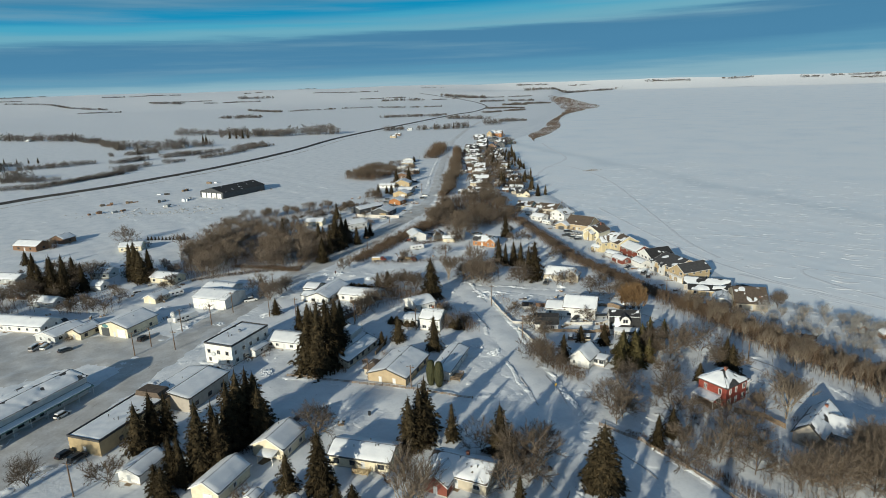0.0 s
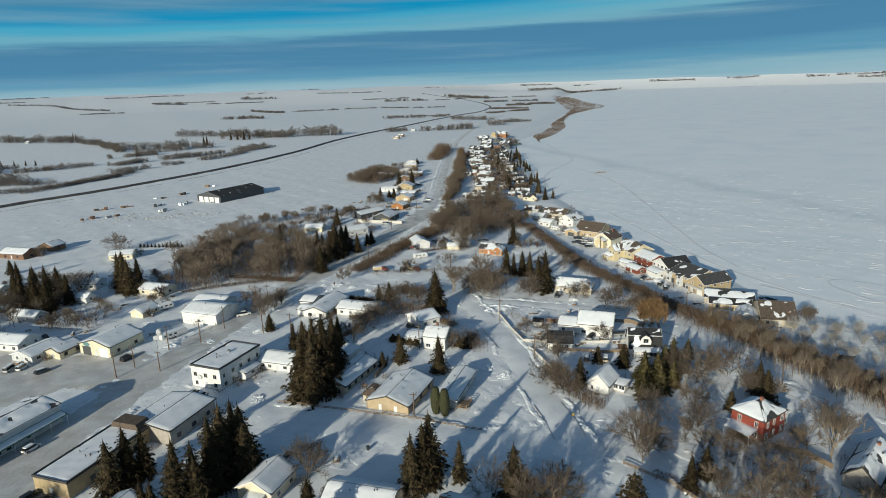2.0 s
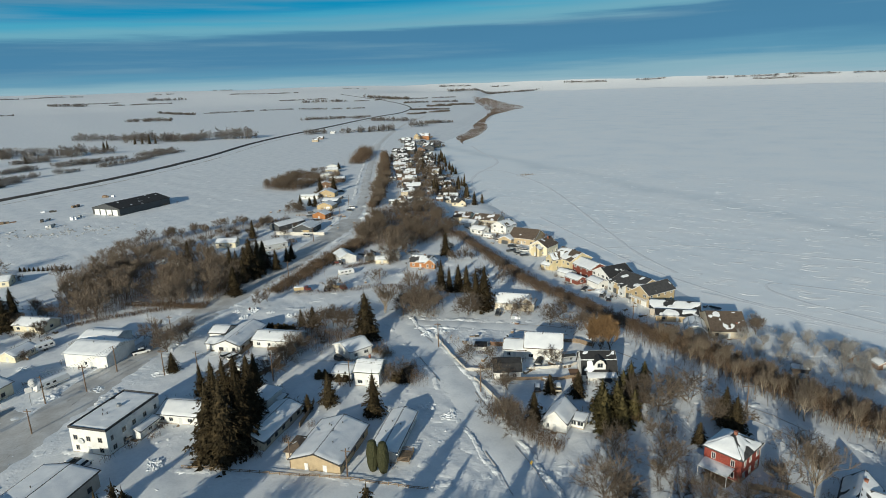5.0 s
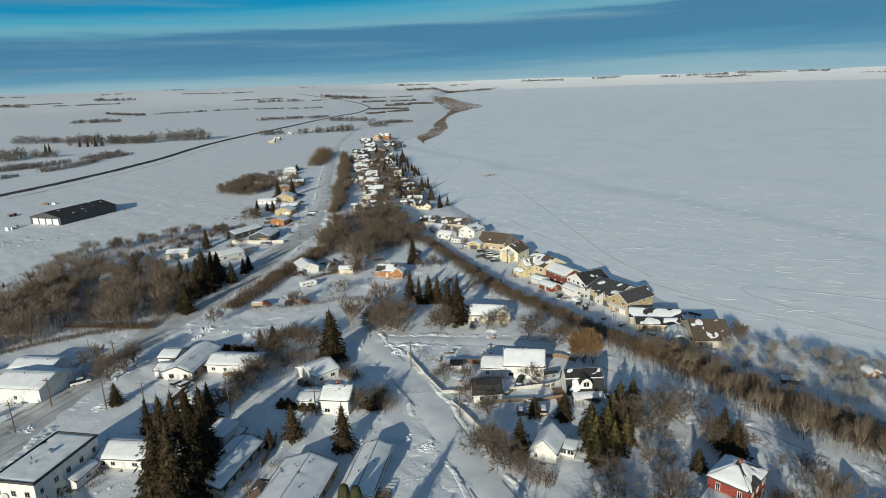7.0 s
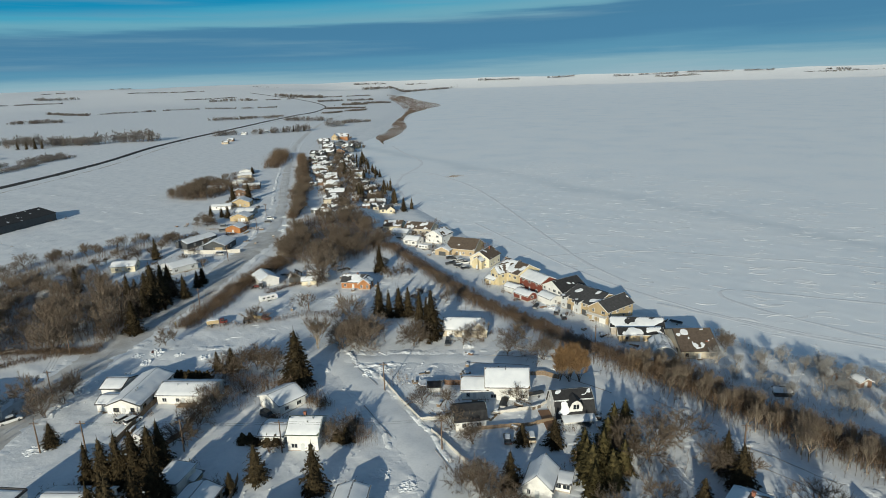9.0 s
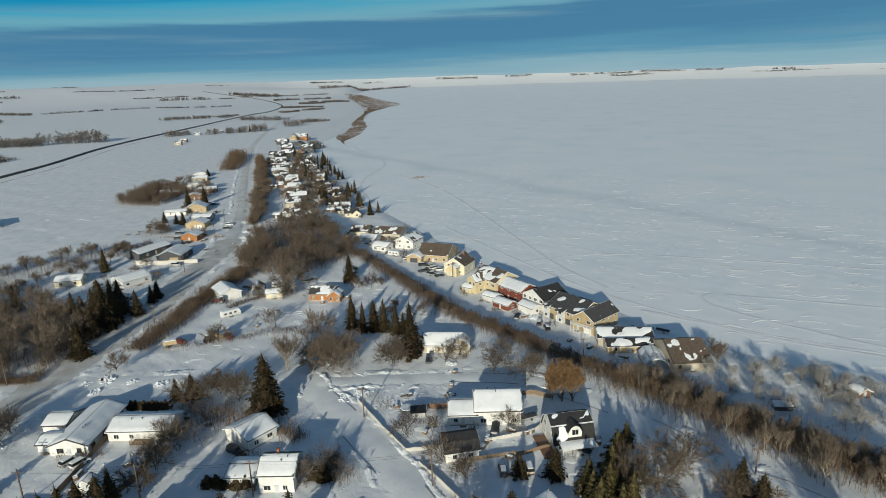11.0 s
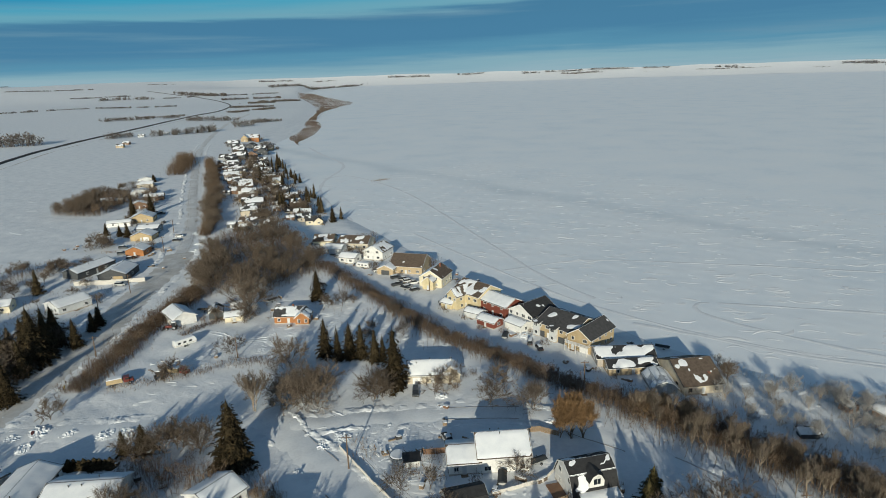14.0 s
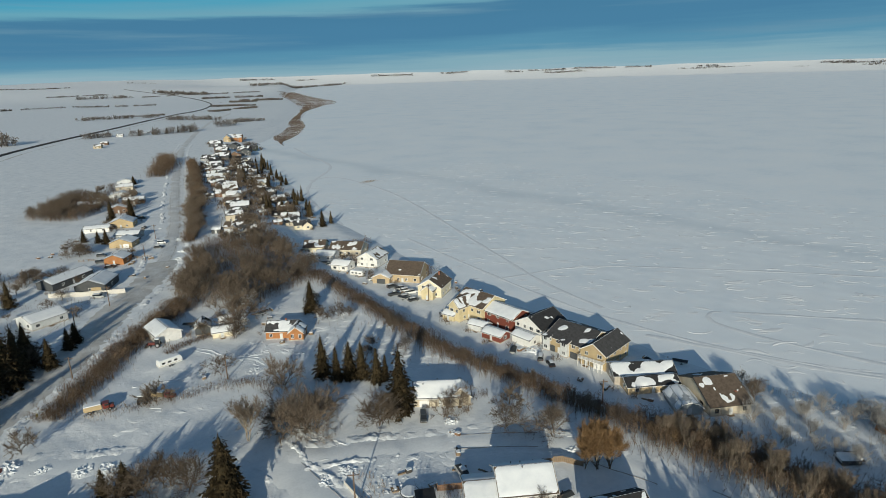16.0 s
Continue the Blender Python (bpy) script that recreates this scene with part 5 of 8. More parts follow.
def bare_tree(seed, height=10.0, spread=1.0, trunks=1, twig=TWIG, fine=15, upright=0.25, bole=0.16, bark=BARK, thin=0.026, light=False):
    """A leafless broadleaved tree: limbs as one part, the haze of twigs as another."""
    rnd = random.Random(seed)
    segs, tips = [], []

    def grow(p, d, length, r, level):
        side = Vector((rnd.uniform(-1, 1), rnd.uniform(-1, 1), rnd.uniform(-0.3, 0.6))) * length * 0.09
        q = p + d * length
        mid = p.lerp(q, 0.5) + side
        if level >= 3:
            if not light:
                segs.append((p, q, r, r * 0.4))
            tips.append((p, q))
            return
        if light and level:
            segs.append((p, q, r, r * 0.5))
        else:
            segs.append((p, mid, r, r * 0.8)); segs.append((mid, q, r * 0.8, r * 0.5))
        n = (5, 4, 4)[level] + rnd.randint(-1, 1)
        turn = rnd.uniform(0, math.tau)
        for k in range(n):
            a = turn + k / n * math.tau + rnd.uniform(-0.5, 0.5)
            tilt = rnd.uniform(0.45, 1.05) * spread if k else 0.2
            e = Vector((math.cos(a) * math.sin(tilt), math.sin(a) * math.sin(tilt), math.cos(tilt)))
            e = (d.to_track_quat('Z', 'Y') @ e + Vector((0, 0, upright))).normalized()
            start = p.lerp(q, rnd.uniform(0.6, 1.0) if level == 0 else rnd.uniform(0.3, 1.0))
            grow(start, e, height * (0.36, 0.24, 0.16)[level] * rnd.uniform(0.75, 1.15), r * (0.6, 0.5, 0.5)[level], level + 1)

    for t in range(trunks):
        a = rnd.uniform(0, math.tau)
        lean = rnd.uniform(0.02, 0.1) if trunks == 1 else rnd.uniform(0.15, 0.45)
        d = Vector((math.cos(a) * lean, math.sin(a) * lean, 1)).normalized()
        grow(Vector((math.cos(a) * 0.15 * (trunks - 1), math.sin(a) * 0.15 * (trunks - 1), -0.3)), d, height * bole * rnd.uniform(0.8, 1.3), height * 0.014 / trunks ** 0.3 + 0.02, 0)
    fine = max(5, int(fine / trunks ** 0.8))
    P_, Q_, R_ = [], [], []
    for p, q in tips:
        for k in range(fine):
            s = p.lerp(q, rnd.uniform(0.0, 1.0))
            d = ((q - p).normalized() + Vector((rnd.uniform(-1, 1), rnd.uniform(-1, 1), rnd.uniform(-0.6, 0.9))) * 0.9).normalized()
            P_.append(s); Q_.append(s + d * height * rnd.uniform(0.06, 0.13)); R_.append(thin)
    k = height / max(q.z for q in Q_)
    v, f = limbs([(p * k, q * k, a, b) for p, q, a, b in segs], 3)
    tv, tf = slivers(np.array(P_) * k, np.array(Q_) * k, np.array(R_))
    return raw_mesh("trunk", v, f, bark), raw_mesh("crown", tv, tf, twig)


def spruce(seed, height=14.0, width=0.24, whorls=None, material=NEEDLE, sprays=2300, ragged=1.0):
    """A spruce: boughs in uneven whorls, each hung with hundreds of small drooping sprays, round a shaded heart."""
    rng = np.random.default_rng(seed)
    whorls = whorls or int(height * 1.9)
    per = 11
    reach = rng.uniform(1 - 0.42 * ragged, 1 + 0.22 * ragged, (whorls + 1, per))
    sag = rng.uniform(0.12, 0.45, (whorls + 1, per))
    turn = rng.uniform(0, math.tau, (whorls + 1, per)) * 0.09 + np.arange(per)[None, :] / per * math.tau + np.arange(whorls + 1)[:, None] * 0.71
    t0 = 1 - np.sqrt(1 - rng.uniform(0, 0.995, sprays))
    w = np.clip((t0 * whorls).astype(int), 0, whorls)
    b = rng.integers(0, per, sprays)
    t = (w + rng.uniform(-0.12, 0.12, sprays) + 0.35) / whorls
    full = height * width * np.clip(1 - t, 0.0, 1) ** 0.82 * (0.9 + 0.1 * np.sin(w * 1.7 + seed)) + 0.12
    L_ = full * reach[w, b]
    fr = np.sqrt(rng.uniform(0.08, 1, sprays))
    a = turn[w, b]
    out, side = np.c_[np.cos(a), np.sin(a)], np.c_[-np.sin(a), np.cos(a)]
    g = rng.normal(0, 0.30, sprays) * L_ * (1.1 - fr) + rng.normal(0, 0.06, sprays)
    z = height * (0.045 + 0.95 * t) - sag[w, b] * L_ * (1.15 - 0.75 * t) * fr ** 1.6
    p = np.c_[out * (L_ * fr)[:, None] + side * g[:, None], z]
    size = (0.035 * height * (0.45 + 0.55 * (1 - t)) + 0.05) * rng.uniform(0.55, 1.35, sprays)
    d = np.c_[out * rng.uniform(0.4, 1.0, sprays)[:, None] + side * rng.normal(0, 0.55, sprays)[:, None], rng.normal(-0.42, 0.3, sprays)]
    d /= np.linalg.norm(d, axis=1)[:, None]
    q = p + d * (size * 1.5)[:, None]
    x = np.cross(d, np.c_[rng.normal(0, 0.45, (sprays, 2)), np.ones(sprays)])
    x *= (0.42 * size / (np.linalg.norm(x, axis=1) + 1e-9))[:, None]
    v = np.stack([p - x, p + x, q], 1).reshape(-1, 3)
    f = np.arange(sprays * 3).reshape(-1, 3)
    # the shaded heart of the crown, and the leader
    rings, seg = 12, 9
    tt = np.linspace(0, 1, rings)[:, None]
    ka = np.arange(seg)[None, :] / seg * math.tau + np.arange(rings)[:, None] * 0.35
    r = (height * width * 0.60 * (1 - tt) ** 0.9 + 0.05) * rng.uniform(0.6, 1.2, (rings, seg))
    core = np.stack([np.cos(ka) * r, np.sin(ka) * r, height * (0.05 + 0.90 * tt) + rng.uniform(-0.25, 0.25, (rings, seg))], -1).reshape(-1, 3)
    quads = []
    for i in range(rings - 1):
        for k in range(seg):
            j = (k + 1) % seg
            quads += [(i * seg + k, i * seg + j, (i + 1) * seg + j), (i * seg + k, (i + 1) * seg + j, (i + 1) * seg + k)]
    f = np.concatenate([f, np.array(quads) + len(v)])
    v = np.concatenate([v, core])
    tip = np.array([(0.1, 0, 0.93), (-0.05, 0.09, 0.93), (-0.05, -0.09, 0.93), (0, 0, 1.03)]) * [1, 1, height]
    f = np.concatenate([f, np.array([(0, 1, 3), (1, 2, 3), (2, 0, 3)]) + len(v)])
    v = np.concatenate([v, tip])
    tv, tf = limbs([(Vector((0, 0, -0.4)), Vector((0, 0, height * 0.95)), 0.02 * height, 0.02)], 6)
    return raw_mesh("trunk", tv, tf, BARK), raw_mesh("crown", v, f, material)


SPRUCE = [spruce(k + 1, 14, (0.25, 0.29, 0.32, 0.27, 0.23)[k], sprays=(2600, 2900, 3200, 2700, 2400)[k], ragged=1.5) for k in range(5)]
SPRUCE_BROAD = [spruce(8, 14, 0.29, sprays=4200, ragged=0.7)]
SPRUCE_SLIM = [spruce(k + 71, 14, (0.13, 0.15)[k], sprays=2000, ragged=1.2) for k in range(2)]
SPRUCE_FAR = [spruce(k + 11, 14, (0.20, 0.25)[k], 14, sprays=420) for k in range(2)]
PINE = [spruce(k + 21, 9, 0.36, 8, PINE_M, 2200, 1.5) for k in range(2)]
BARE = [bare_tree(k + 1, 10, (1.1, 1.15, 1.0, 1.05, 1.2)[k], (1, 2, 1, 3, 2)[k], fine=34, upright=0.10, thin=0.024) for k in range(5)]
EVERGREEN = [spruce(k + 81, 2.6, 0.72, 4, NEEDLE, 620, 0.6) for k in range(2)]
FARBARE = [bare_tree(k + 11, 10, (0.95, 1.05, 0.9)[k], (1, 2, 2)[k], fine=16, thin=0.05, light=True) for k in range(3)]
FROSTY = [bare_tree(k + 51, 10, 0.9, (2, 3)[k], FROST, 24, 0.4, 0.14, BARK_PALE, thin=0.03, light=True) for k in range(2)]
POPLAR = [bare_tree(k + 61, 10, (0.7, 0.8, 0.62)[k], (1, 2, 1)[k], TWIG, 10, 0.55, 0.34, BARK_PALE, thin=0.026) for k in range(3)]
BIRCH = [bare_tree(k + 31, 10, 0.85, 2, TWIG, 34, 0.4, 0.3, BARK_PALE, thin=0.022) for k in range(2)]
RUSSET = [bare_tree(k + 41, 10, 0.62, 2, TWIG_RED, 80, 0.30, 0.13, thin=0.03) for k in range(2)]
_tr = random.Random(77)


def plant(kinds, x, y, h, name, label, base, category="tree", group="trees of the town", fat=1.0):
    z = gz(x, y)
    root = thing(name, x, y, z, _tr.uniform(0, 360), label, category, group)
    trunk, crown = _tr.choice(kinds)
    k = h / base
    w = k * fat * _tr.uniform(0.9, 1.12)
    for nm, me in (("trunk", trunk), ("crown", crown)):
        share(nm, me, root, Matrix.Diagonal((w, w, k, 1)))
    return root


def spruces(spots, label="dark green spruce standing in snow", fat=1.0, kinds=None):
    for x, y, h in spots:
        plant(kinds or SPRUCE, x, y, h, "spruce_tree", label, 14, "spruce", fat=fat * (1.25 if h < 9 else 1.0))


def bares(spots, label="leafless tree with fine grey-brown twigs", kinds=None):
    for x, y, h in spots:
        plant(kinds or BARE, x, y, h, "bare_tree", label, 10)


spruces([(-42, 150, 14), (-39, 153, 15), (-36, 155, 13), (-30, 133, 13), (-26, 135, 17), (-23, 140, 16), (-18, 150, 19), (-14, 152, 17), (-20, 145, 19)], "tall dark spruce in a close group")
spruces([(-35, 131, 8), (-32, 134, 13), (-7, 123, 10), (22, 131, 15), (27, 135, 17), (25, 133, 16)])
spruces([(33, 132, 10.5), (42, 122, 14), (39, 102, 9), (6, 112, 7), (3, 114, 6), (122, 144, 11)])
spruces([(59, 104, 16)], "broad old spruce with brownish boughs", 1.15, SPRUCE_BROAD)
spruces([(54, 238, 18)], "big full spruce at the street corner", 0.95, SPRUCE_BROAD)
spruces([(0, 121, 16)], "full dark spruce beside a bungalow", 0.95, SPRUCE_BROAD)
spruces([(79, 114, 9), (85, 117, 8), (110, 140, 6), (-73, 312, 20), (-100, 299, 19), (-100, 312, 15), (-107, 306, 15), (-112, 318, 14)])
spruces([(-129, 348, 10), (-137, 362, 8), (112, 560, 15), (101, 563, 14), (1, 183, 21), (4, 181, 22), (8, 184, 21), (11, 190, 19), (12, 201, 14), (3, 187, 20)])
spruces([(-9, 239, 7), (42, 186, 13), (32, 197, 10), (26, 196, 5.5), (91, 177, 6), (97, 172, 8), (79, 165, 9), (119, 138, 12)])
spruces([(35, 260, 7), (39, 258, 8), (103, 244.6, 19), (97.7, 277, 13.5), (103, 270.5, 12.5), (105.7, 268, 12.5), (107.7, 263, 11.5)])
spruces([(99.3, 271.5, 12), (110, 262, 9)], "slim spruce above the bank", 1.0, SPRUCE_SLIM)
spruces([(24, 341, 18), (36, 341, 11), (43, 353, 8), (46, 358, 8), (32, 417, 12), (120.4, 327.7, 13), (21.9, 351.4, 12), (30.6, 349.7, 10), (18, 349, 11), (6, 362, 11), (-4, 378, 12)])
bares([(-6, 402, 7), (-2, 410, 6), (4, 415, 7), (9, 418, 6), (24, 420, 7), (30, 424, 6), (44, 404, 5), (50, 412, 6), (2, 396, 6), (-10, 408, 8), (14, 428, 7), (22, 434, 6), (36, 432, 7), (30, 399, 4)], "leafless tree behind the roadside houses")
spruces([(198, 461, 11), (205, 493, 8), (226, 557, 9), (229, 609, 13), (201, 524, 10), (191, 521, 12), (239, 687, 12)])
spruces([(76, 514, 8), (82, 507, 7), (85, 501, 9), (113, 667, 7), (215, 585, 9), (222, 640, 10), (150, 712, 8)])
for x, y, h in ((106, 164, 10), (119, 171, 7), (95, 157, 10), (101, 160, 10), (110.5, 166.5, 10.5), (98, 154, 9), (97, 161, 9), (103.5, 156, 8.5), (92, 153, 8), (100, 165, 8)):
    plant(PINE, x, y, h, "pine_tree", "bushy olive-brown pine in a thicket", 9, "pine", fat=1.15)
bares([(93, 331, 18), (95, 333, 15)], "brown larch-like bare conifer")
# unseen spruces added south of town to throw long shadows across the first yards
spruces([(-110, 96, 18), (-100, 104, 18), (-92, 96, 17), (-84, 88, 18), (-120, 108, 18), (-66, 72, 19), (-54, 66, 20), (-42, 72, 20), (-31, 68, 20), (-20, 73, 20), (-9, 67, 21), (1, 72, 20), (11, 68, 20), (20, 72, 19), (30, 66, 20), (41, 70, 18), (53, 64, 18), (-14, 60, 19), (26, 60, 19)], "tall unseen spruce added south of the town to cast shade")
# two clipped columns of cedar beside the mobile home
for k, (x, y) in enumerate(((35.0, 161.8), (37.0, 160.2))):
    root = thing("cedar_tree", x, y, gz(x, y), k * 70, "clipped columnar olive-green cedar", "cedar", "pair of cedars")
    bm = bmesh.new()
    bmesh.ops.create_icosphere(bm, subdivisions=4, radius=1.0)
    for v in bm.verts:
        z = v.co.z
        w = 1.35 * (abs(z) < 1) * (1 - 0.3 * z * z) / max(0.35, math.sqrt(max(0.0, 1 - z * z))) ** 0.75
        lump = 1 + 0.10 * noise.noise(v.co * 3 + Vector((k * 5, 0, 0))) + 0.07 * noise.noise(v.co * 9)
        v.co = Vector((v.co.x * w * lump, v.co.y * w * lump, (z * 0.5 + 0.5) * 7.8 * (0.98 + 0.05 * lump)))
    part("crown", bm, CEDAR, root)
    bm = bmesh.new(); tube(bm, (0, 0, -0.3), (0, 0, 0.5), 0.15, 0.12)
    part("trunk", bm, BARK, root)

bares([(0, 143, 11), (-46, 137, 8.5), (46, 112, 15), (72, 166, 10), (73, 160, 9), (70, 171, 8)])
bares([(18, 108, 16), (16.5, 106, 15)], "tall pale-barked leafless poplar", BIRCH)
bares([(76, 131, 12), (75, 126, 11), (78, 128, 10)], "tan leafless willow beside the lane", BARE)
bares([(80, 104, 11), (88, 104, 10), (97, 106, 9), (96, 135, 9), (114, 119, 8), (105, 88, 12), (98, 90, 11), (113, 88, 10), (-95, 397, 12), (124, 210, 9), (116, 236, 8), (124, 225, 9)])
bares([(117, 115, 14), (121, 118, 11)], "slender leafless birch in a yard", BIRCH)
bares([(37, 257, 8), (47, 254, 10), (-64, 143, 9), (109, 234, 8), (117, 220, 9), (96, 243, 11), (82, 251, 14), (79, 258, 14), (80, 253, 12), (76, 255, 11), (85, 256, 10)])
bares([(121.5, 195, 13), (124.2, 193.5, 12), (119.6, 197.4, 11.5), (123.6, 197.5, 11)], "dense orange-brown leafless willow", RUSSET)
bares([(67, 259, 12), (68, 262, 11)], "slender pale leafless aspen", BIRCH)
bares([(111, 155.8, 13), (106, 160, 11), (121.3, 146.5, 9), (121.5, 139.3, 10), (94.5, 108, 11), (83.9, 111.5, 9), (85.5, 276.9, 12), (80.7, 252.3, 13), (74, 254, 10), (95.2, 243.5, 11), (91.3, 328, 9)], "broad leafless tree with a domed crown of fine twigs")
bares([(188.9, 195.6, 6), (189.4, 173.8, 7), (192.9, 164.1, 6), (181.8, 176.4, 6), (189.6, 160.7, 7), (184, 167, 5), (198, 150, 6), (201, 141, 7), (176, 172, 5), (170, 168, 5)], "small frosted tree on the lake shore", FROSTY)
bares([(182, 188, 8), (185, 190, 7), (43, 254, 9), (50, 253, 8), (23, 291, 8), (128, 213, 7), (119, 160, 10), (123, 157, 11), (80, 191, 8), (102, 194, 6), (30, 233, 9), (29, 238, 8), (55, 293, 9), (75, 299, 8)])
bares([(-11, 257, 11), (-16, 269, 11), (-4, 267, 9), (-7, 262, 9), (20, 221, 10), (24, 227, 9), (79, 206, 7), (84, 202, 7), (81, 183, 7), (108, 159, 10), (120, 144, 9), (72, 166, 8), (56, 201, 6), (52, 203, 7), (57, 206, 6), (59, 204, 5)])
bares([(91, 125, 9), (95, 122, 8), (100, 117, 9), (104, 112, 9), (90, 131, 8), (86, 140, 9), (90, 146, 8), (101, 143, 8), (126, 126, 9), (93, 98, 10), (118, 90, 11), (109, 98, 8)])


def mesh_arrays(me):
    co = np.empty(len(me.vertices) * 3); me.vertices.foreach_get("co", co)
    me.calc_loop_triangles()
    tri = np.empty(len(me.loop_triangles) * 3, np.int32); me.loop_triangles.foreach_get("vertices", tri)
    return co.reshape(-1, 3), tri.reshape(-1, 3)


ARRAYS = {}


def spread_over(poly, n, seed):
    rnd = random.Random(seed)
    xs, ys = [p[0] for p in poly], [p[1] for p in poly]
    out = []
    while len(out) < n:
        x, y = rnd.uniform(min(xs), max(xs)), rnd.uniform(min(ys), max(ys))
        if inside(x, y, poly):
            out.append((x, y, rnd))
    return out


def scatter(poly, n, lo, hi, label, kinds=None, seed=1):
    """n leafless trees, each a thing of its own, spread over a polygon of the plan."""
    for x, y, rnd in spread_over(poly, n, seed):
        plant(kinds or BARE, x, y, rnd.uniform(lo, hi), "bare_tree", label, 10)


def grove(poly, n, lo, hi, label, kinds=FARBARE, seed=1):
    """A wood of trees that nobody could count, in one mesh."""
    V, F, M, base = [], [], [], 0
    for x, y, rnd in spread_over(poly, n, seed):
        h = rnd.uniform(lo, hi) / 10
        w, t = h * rnd.uniform(0.9, 1.15), rnd.uniform(0, math.tau)
        rot = np.array([[math.cos(t) * w, -math.sin(t) * w, 0], [math.sin(t) * w, math.cos(t) * w, 0], [0, 0, h]])
        for slot, me in enumerate(rnd.choice(kinds or BARE)):
            if me.name not in ARRAYS:
                ARRAYS[me.name] = mesh_arrays(me)
            co, faces = ARRAYS[me.name]
            V.append(co @ rot.T + [x, y, gz(x, y)])
            F.append(faces + base)
            M.append(np.full(len(faces), slot, np.int32))
            base += len(co)
    trunk, crown = (kinds or BARE)[0]
    M = np.concatenate(M)
    me = bpy.data.meshes.new("woodland")
    fill_mesh(me, np.concatenate(V), np.concatenate(F))
    me.materials.append(trunk.materials[0]); me.materials.append(crown.materials[0])
    me.polygons.foreach_set("material_index", M)
    return tagged(new("woodland", me), label, "woodland", "woods and groves", "stuff")


def inside(x, y, poly):
    c = False
    for (x1, y1), (x2, y2) in zip(poly, poly[1:] + poly[:1]):
        if (y1 > y) != (y2 > y) and x < (x2 - x1) * (y - y1) / (y2 - y1) + x1:
            c = not c
    return c


WOODS_W = [(-50, 300), (-32, 303), (4, 305), (20, 330), (15, 352), (0, 374), (-10, 392), (-45, 410), (-62, 368)]
WOODS_C = [(88, 386), (92, 362), (112, 350), (142, 360), (150, 395), (156, 440), (128, 462), (112, 440)]
grove(WOODS_W, 80, 8, 14, "wood of leafless trees in a brown thicket", seed=3)
grove(WOODS_C, 55, 8, 13, "leafless wood beside the snowy road", seed=4)
grove([(57, 612), (81, 578), (102, 600), (110, 660), (85, 664)], 34, 7, 11, "brown leafless willows in a round copse", FARBARE, 5)
grove([(119, 470), (128, 466), (142, 506), (176, 608), (214, 732), (206, 738), (164, 606), (132, 508)], 44, 7, 10.5, "leafless trees along the snowy road", seed=6)


def brush(name, spots, lo, hi, material, label, seed=1, twigs=7, lean=0.35, thick=0.03, category="brush", patch=11.0):
    """Thickets: thousands of thin stems with side twigs, in one mesh. spots: array of x, y."""
    rng = np.random.default_rng(seed)
    xy = np.asarray(spots, float)
    n = len(xy)
    z = ground_z(xy[:, 0], xy[:, 1]) - 0.1
    h = rng.uniform(lo, hi, n) * (0.6 + 0.55 * (0.5 + 0.5 * waves(xy[:, 0], xy[:, 1], patch, seed)))
    p = np.c_[xy, z]
    d = np.c_[rng.normal(0, lean * 0.45, (n, 2)), np.ones(n)]
    q = p + d * h[:, None]
    v, f = spikes(p, q, thick * (0.6 + 0.1 * h))
    P_, Q_, R_ = [], [], []
    for k in range(twigs + 2):
        t = rng.uniform(0.25, 0.95, n)[:, None]
        s = p + (q - p) * t
        e = s + np.c_[rng.normal(0, 0.5, (n, 2)), rng.uniform(0.3, 1.0, n)] * (h * rng.uniform(0.16, 0.34, n))[:, None]
        P_.append(s); Q_.append(e); R_.append(np.full(n, thick * 1.25))
    tv, tf = slivers(np.concatenate(P_), np.concatenate(Q_), np.concatenate(R_))
    f = np.concatenate([f, tf + len(v)])
    v = np.concatenate([v, tv])
    me = raw_mesh(name, v, f, material)
    return tagged(new(name, me), label, category, "brush and thickets", "stuff")


def along(line, width, per_m, seed=1):
    rng = np.random.default_rng(seed)
    a, n = side_ways(line)
    d = np.r_[0, np.cumsum(np.linalg.norm(np.diff(a, axis=0), axis=1))]
    s = rng.uniform(0, d[-1], int(d[-1] * per_m))
    o = rng.normal(0, width / 3.0, len(s))
    return np.c_[np.interp(s, d, a[:, 0]) + np.interp(s, d, n[:, 0]) * o, np.interp(s, d, a[:, 1]) + np.interp(s, d, n[:, 1]) * o]


def fill(poly, per_m2, seed=1):
    rng = np.random.default_rng(seed)
    xs, ys = [p[0] for p in poly], [p[1] for p in poly]
    area = (max(xs) - min(xs)) * (max(ys) - min(ys))
    c = np.c_[rng.uniform(min(xs), max(xs), int(area * per_m2)), rng.uniform(min(ys), max(ys), int(area * per_m2))]
    return c[[inside(x, y, poly) for x, y in c]]


BELT_N = spline([(146, 372), (143, 352), (140.5, 322), (138, 293), (135.5, 262), (139, 241), (140.5, 220), (144, 203)])
BELT_S = spline([(144, 203), (147, 185), (149, 167), (151, 150), (154, 133), (160, 115), (170, 90), (178, 60)])
brush("brush", along(BELT_N, 9, 44, 1), 2.0, 4.2, BRUSH, "dense brown brush along the foot of the bank", 1)
brush("brush", along(BELT_S, 14.5, 56, 2), 4.0, 7.6, BRUSH, "tall brown thicket along the bank", 2, thick=0.035)
grove([(139, 196), (156, 193), (156, 165), (154, 140), (164, 112), (176, 80), (158, 80), (145, 118), (139.5, 140), (138.5, 160)], 135, 6, 9.5, "pale slender leafless poplars in the bank thicket", POPLAR, 8)
scatter([(138, 230), (143, 230), (140, 262), (136, 262)], 4, 4, 6, "small leafless tree in the brush", BARE, 9)
brush("brush", along(spline([(141, 195), (150, 190), (158, 182)]), 9, 22, 3), 3, 6, BRUSH_TAN, "golden willow thicket below the bank", 3)
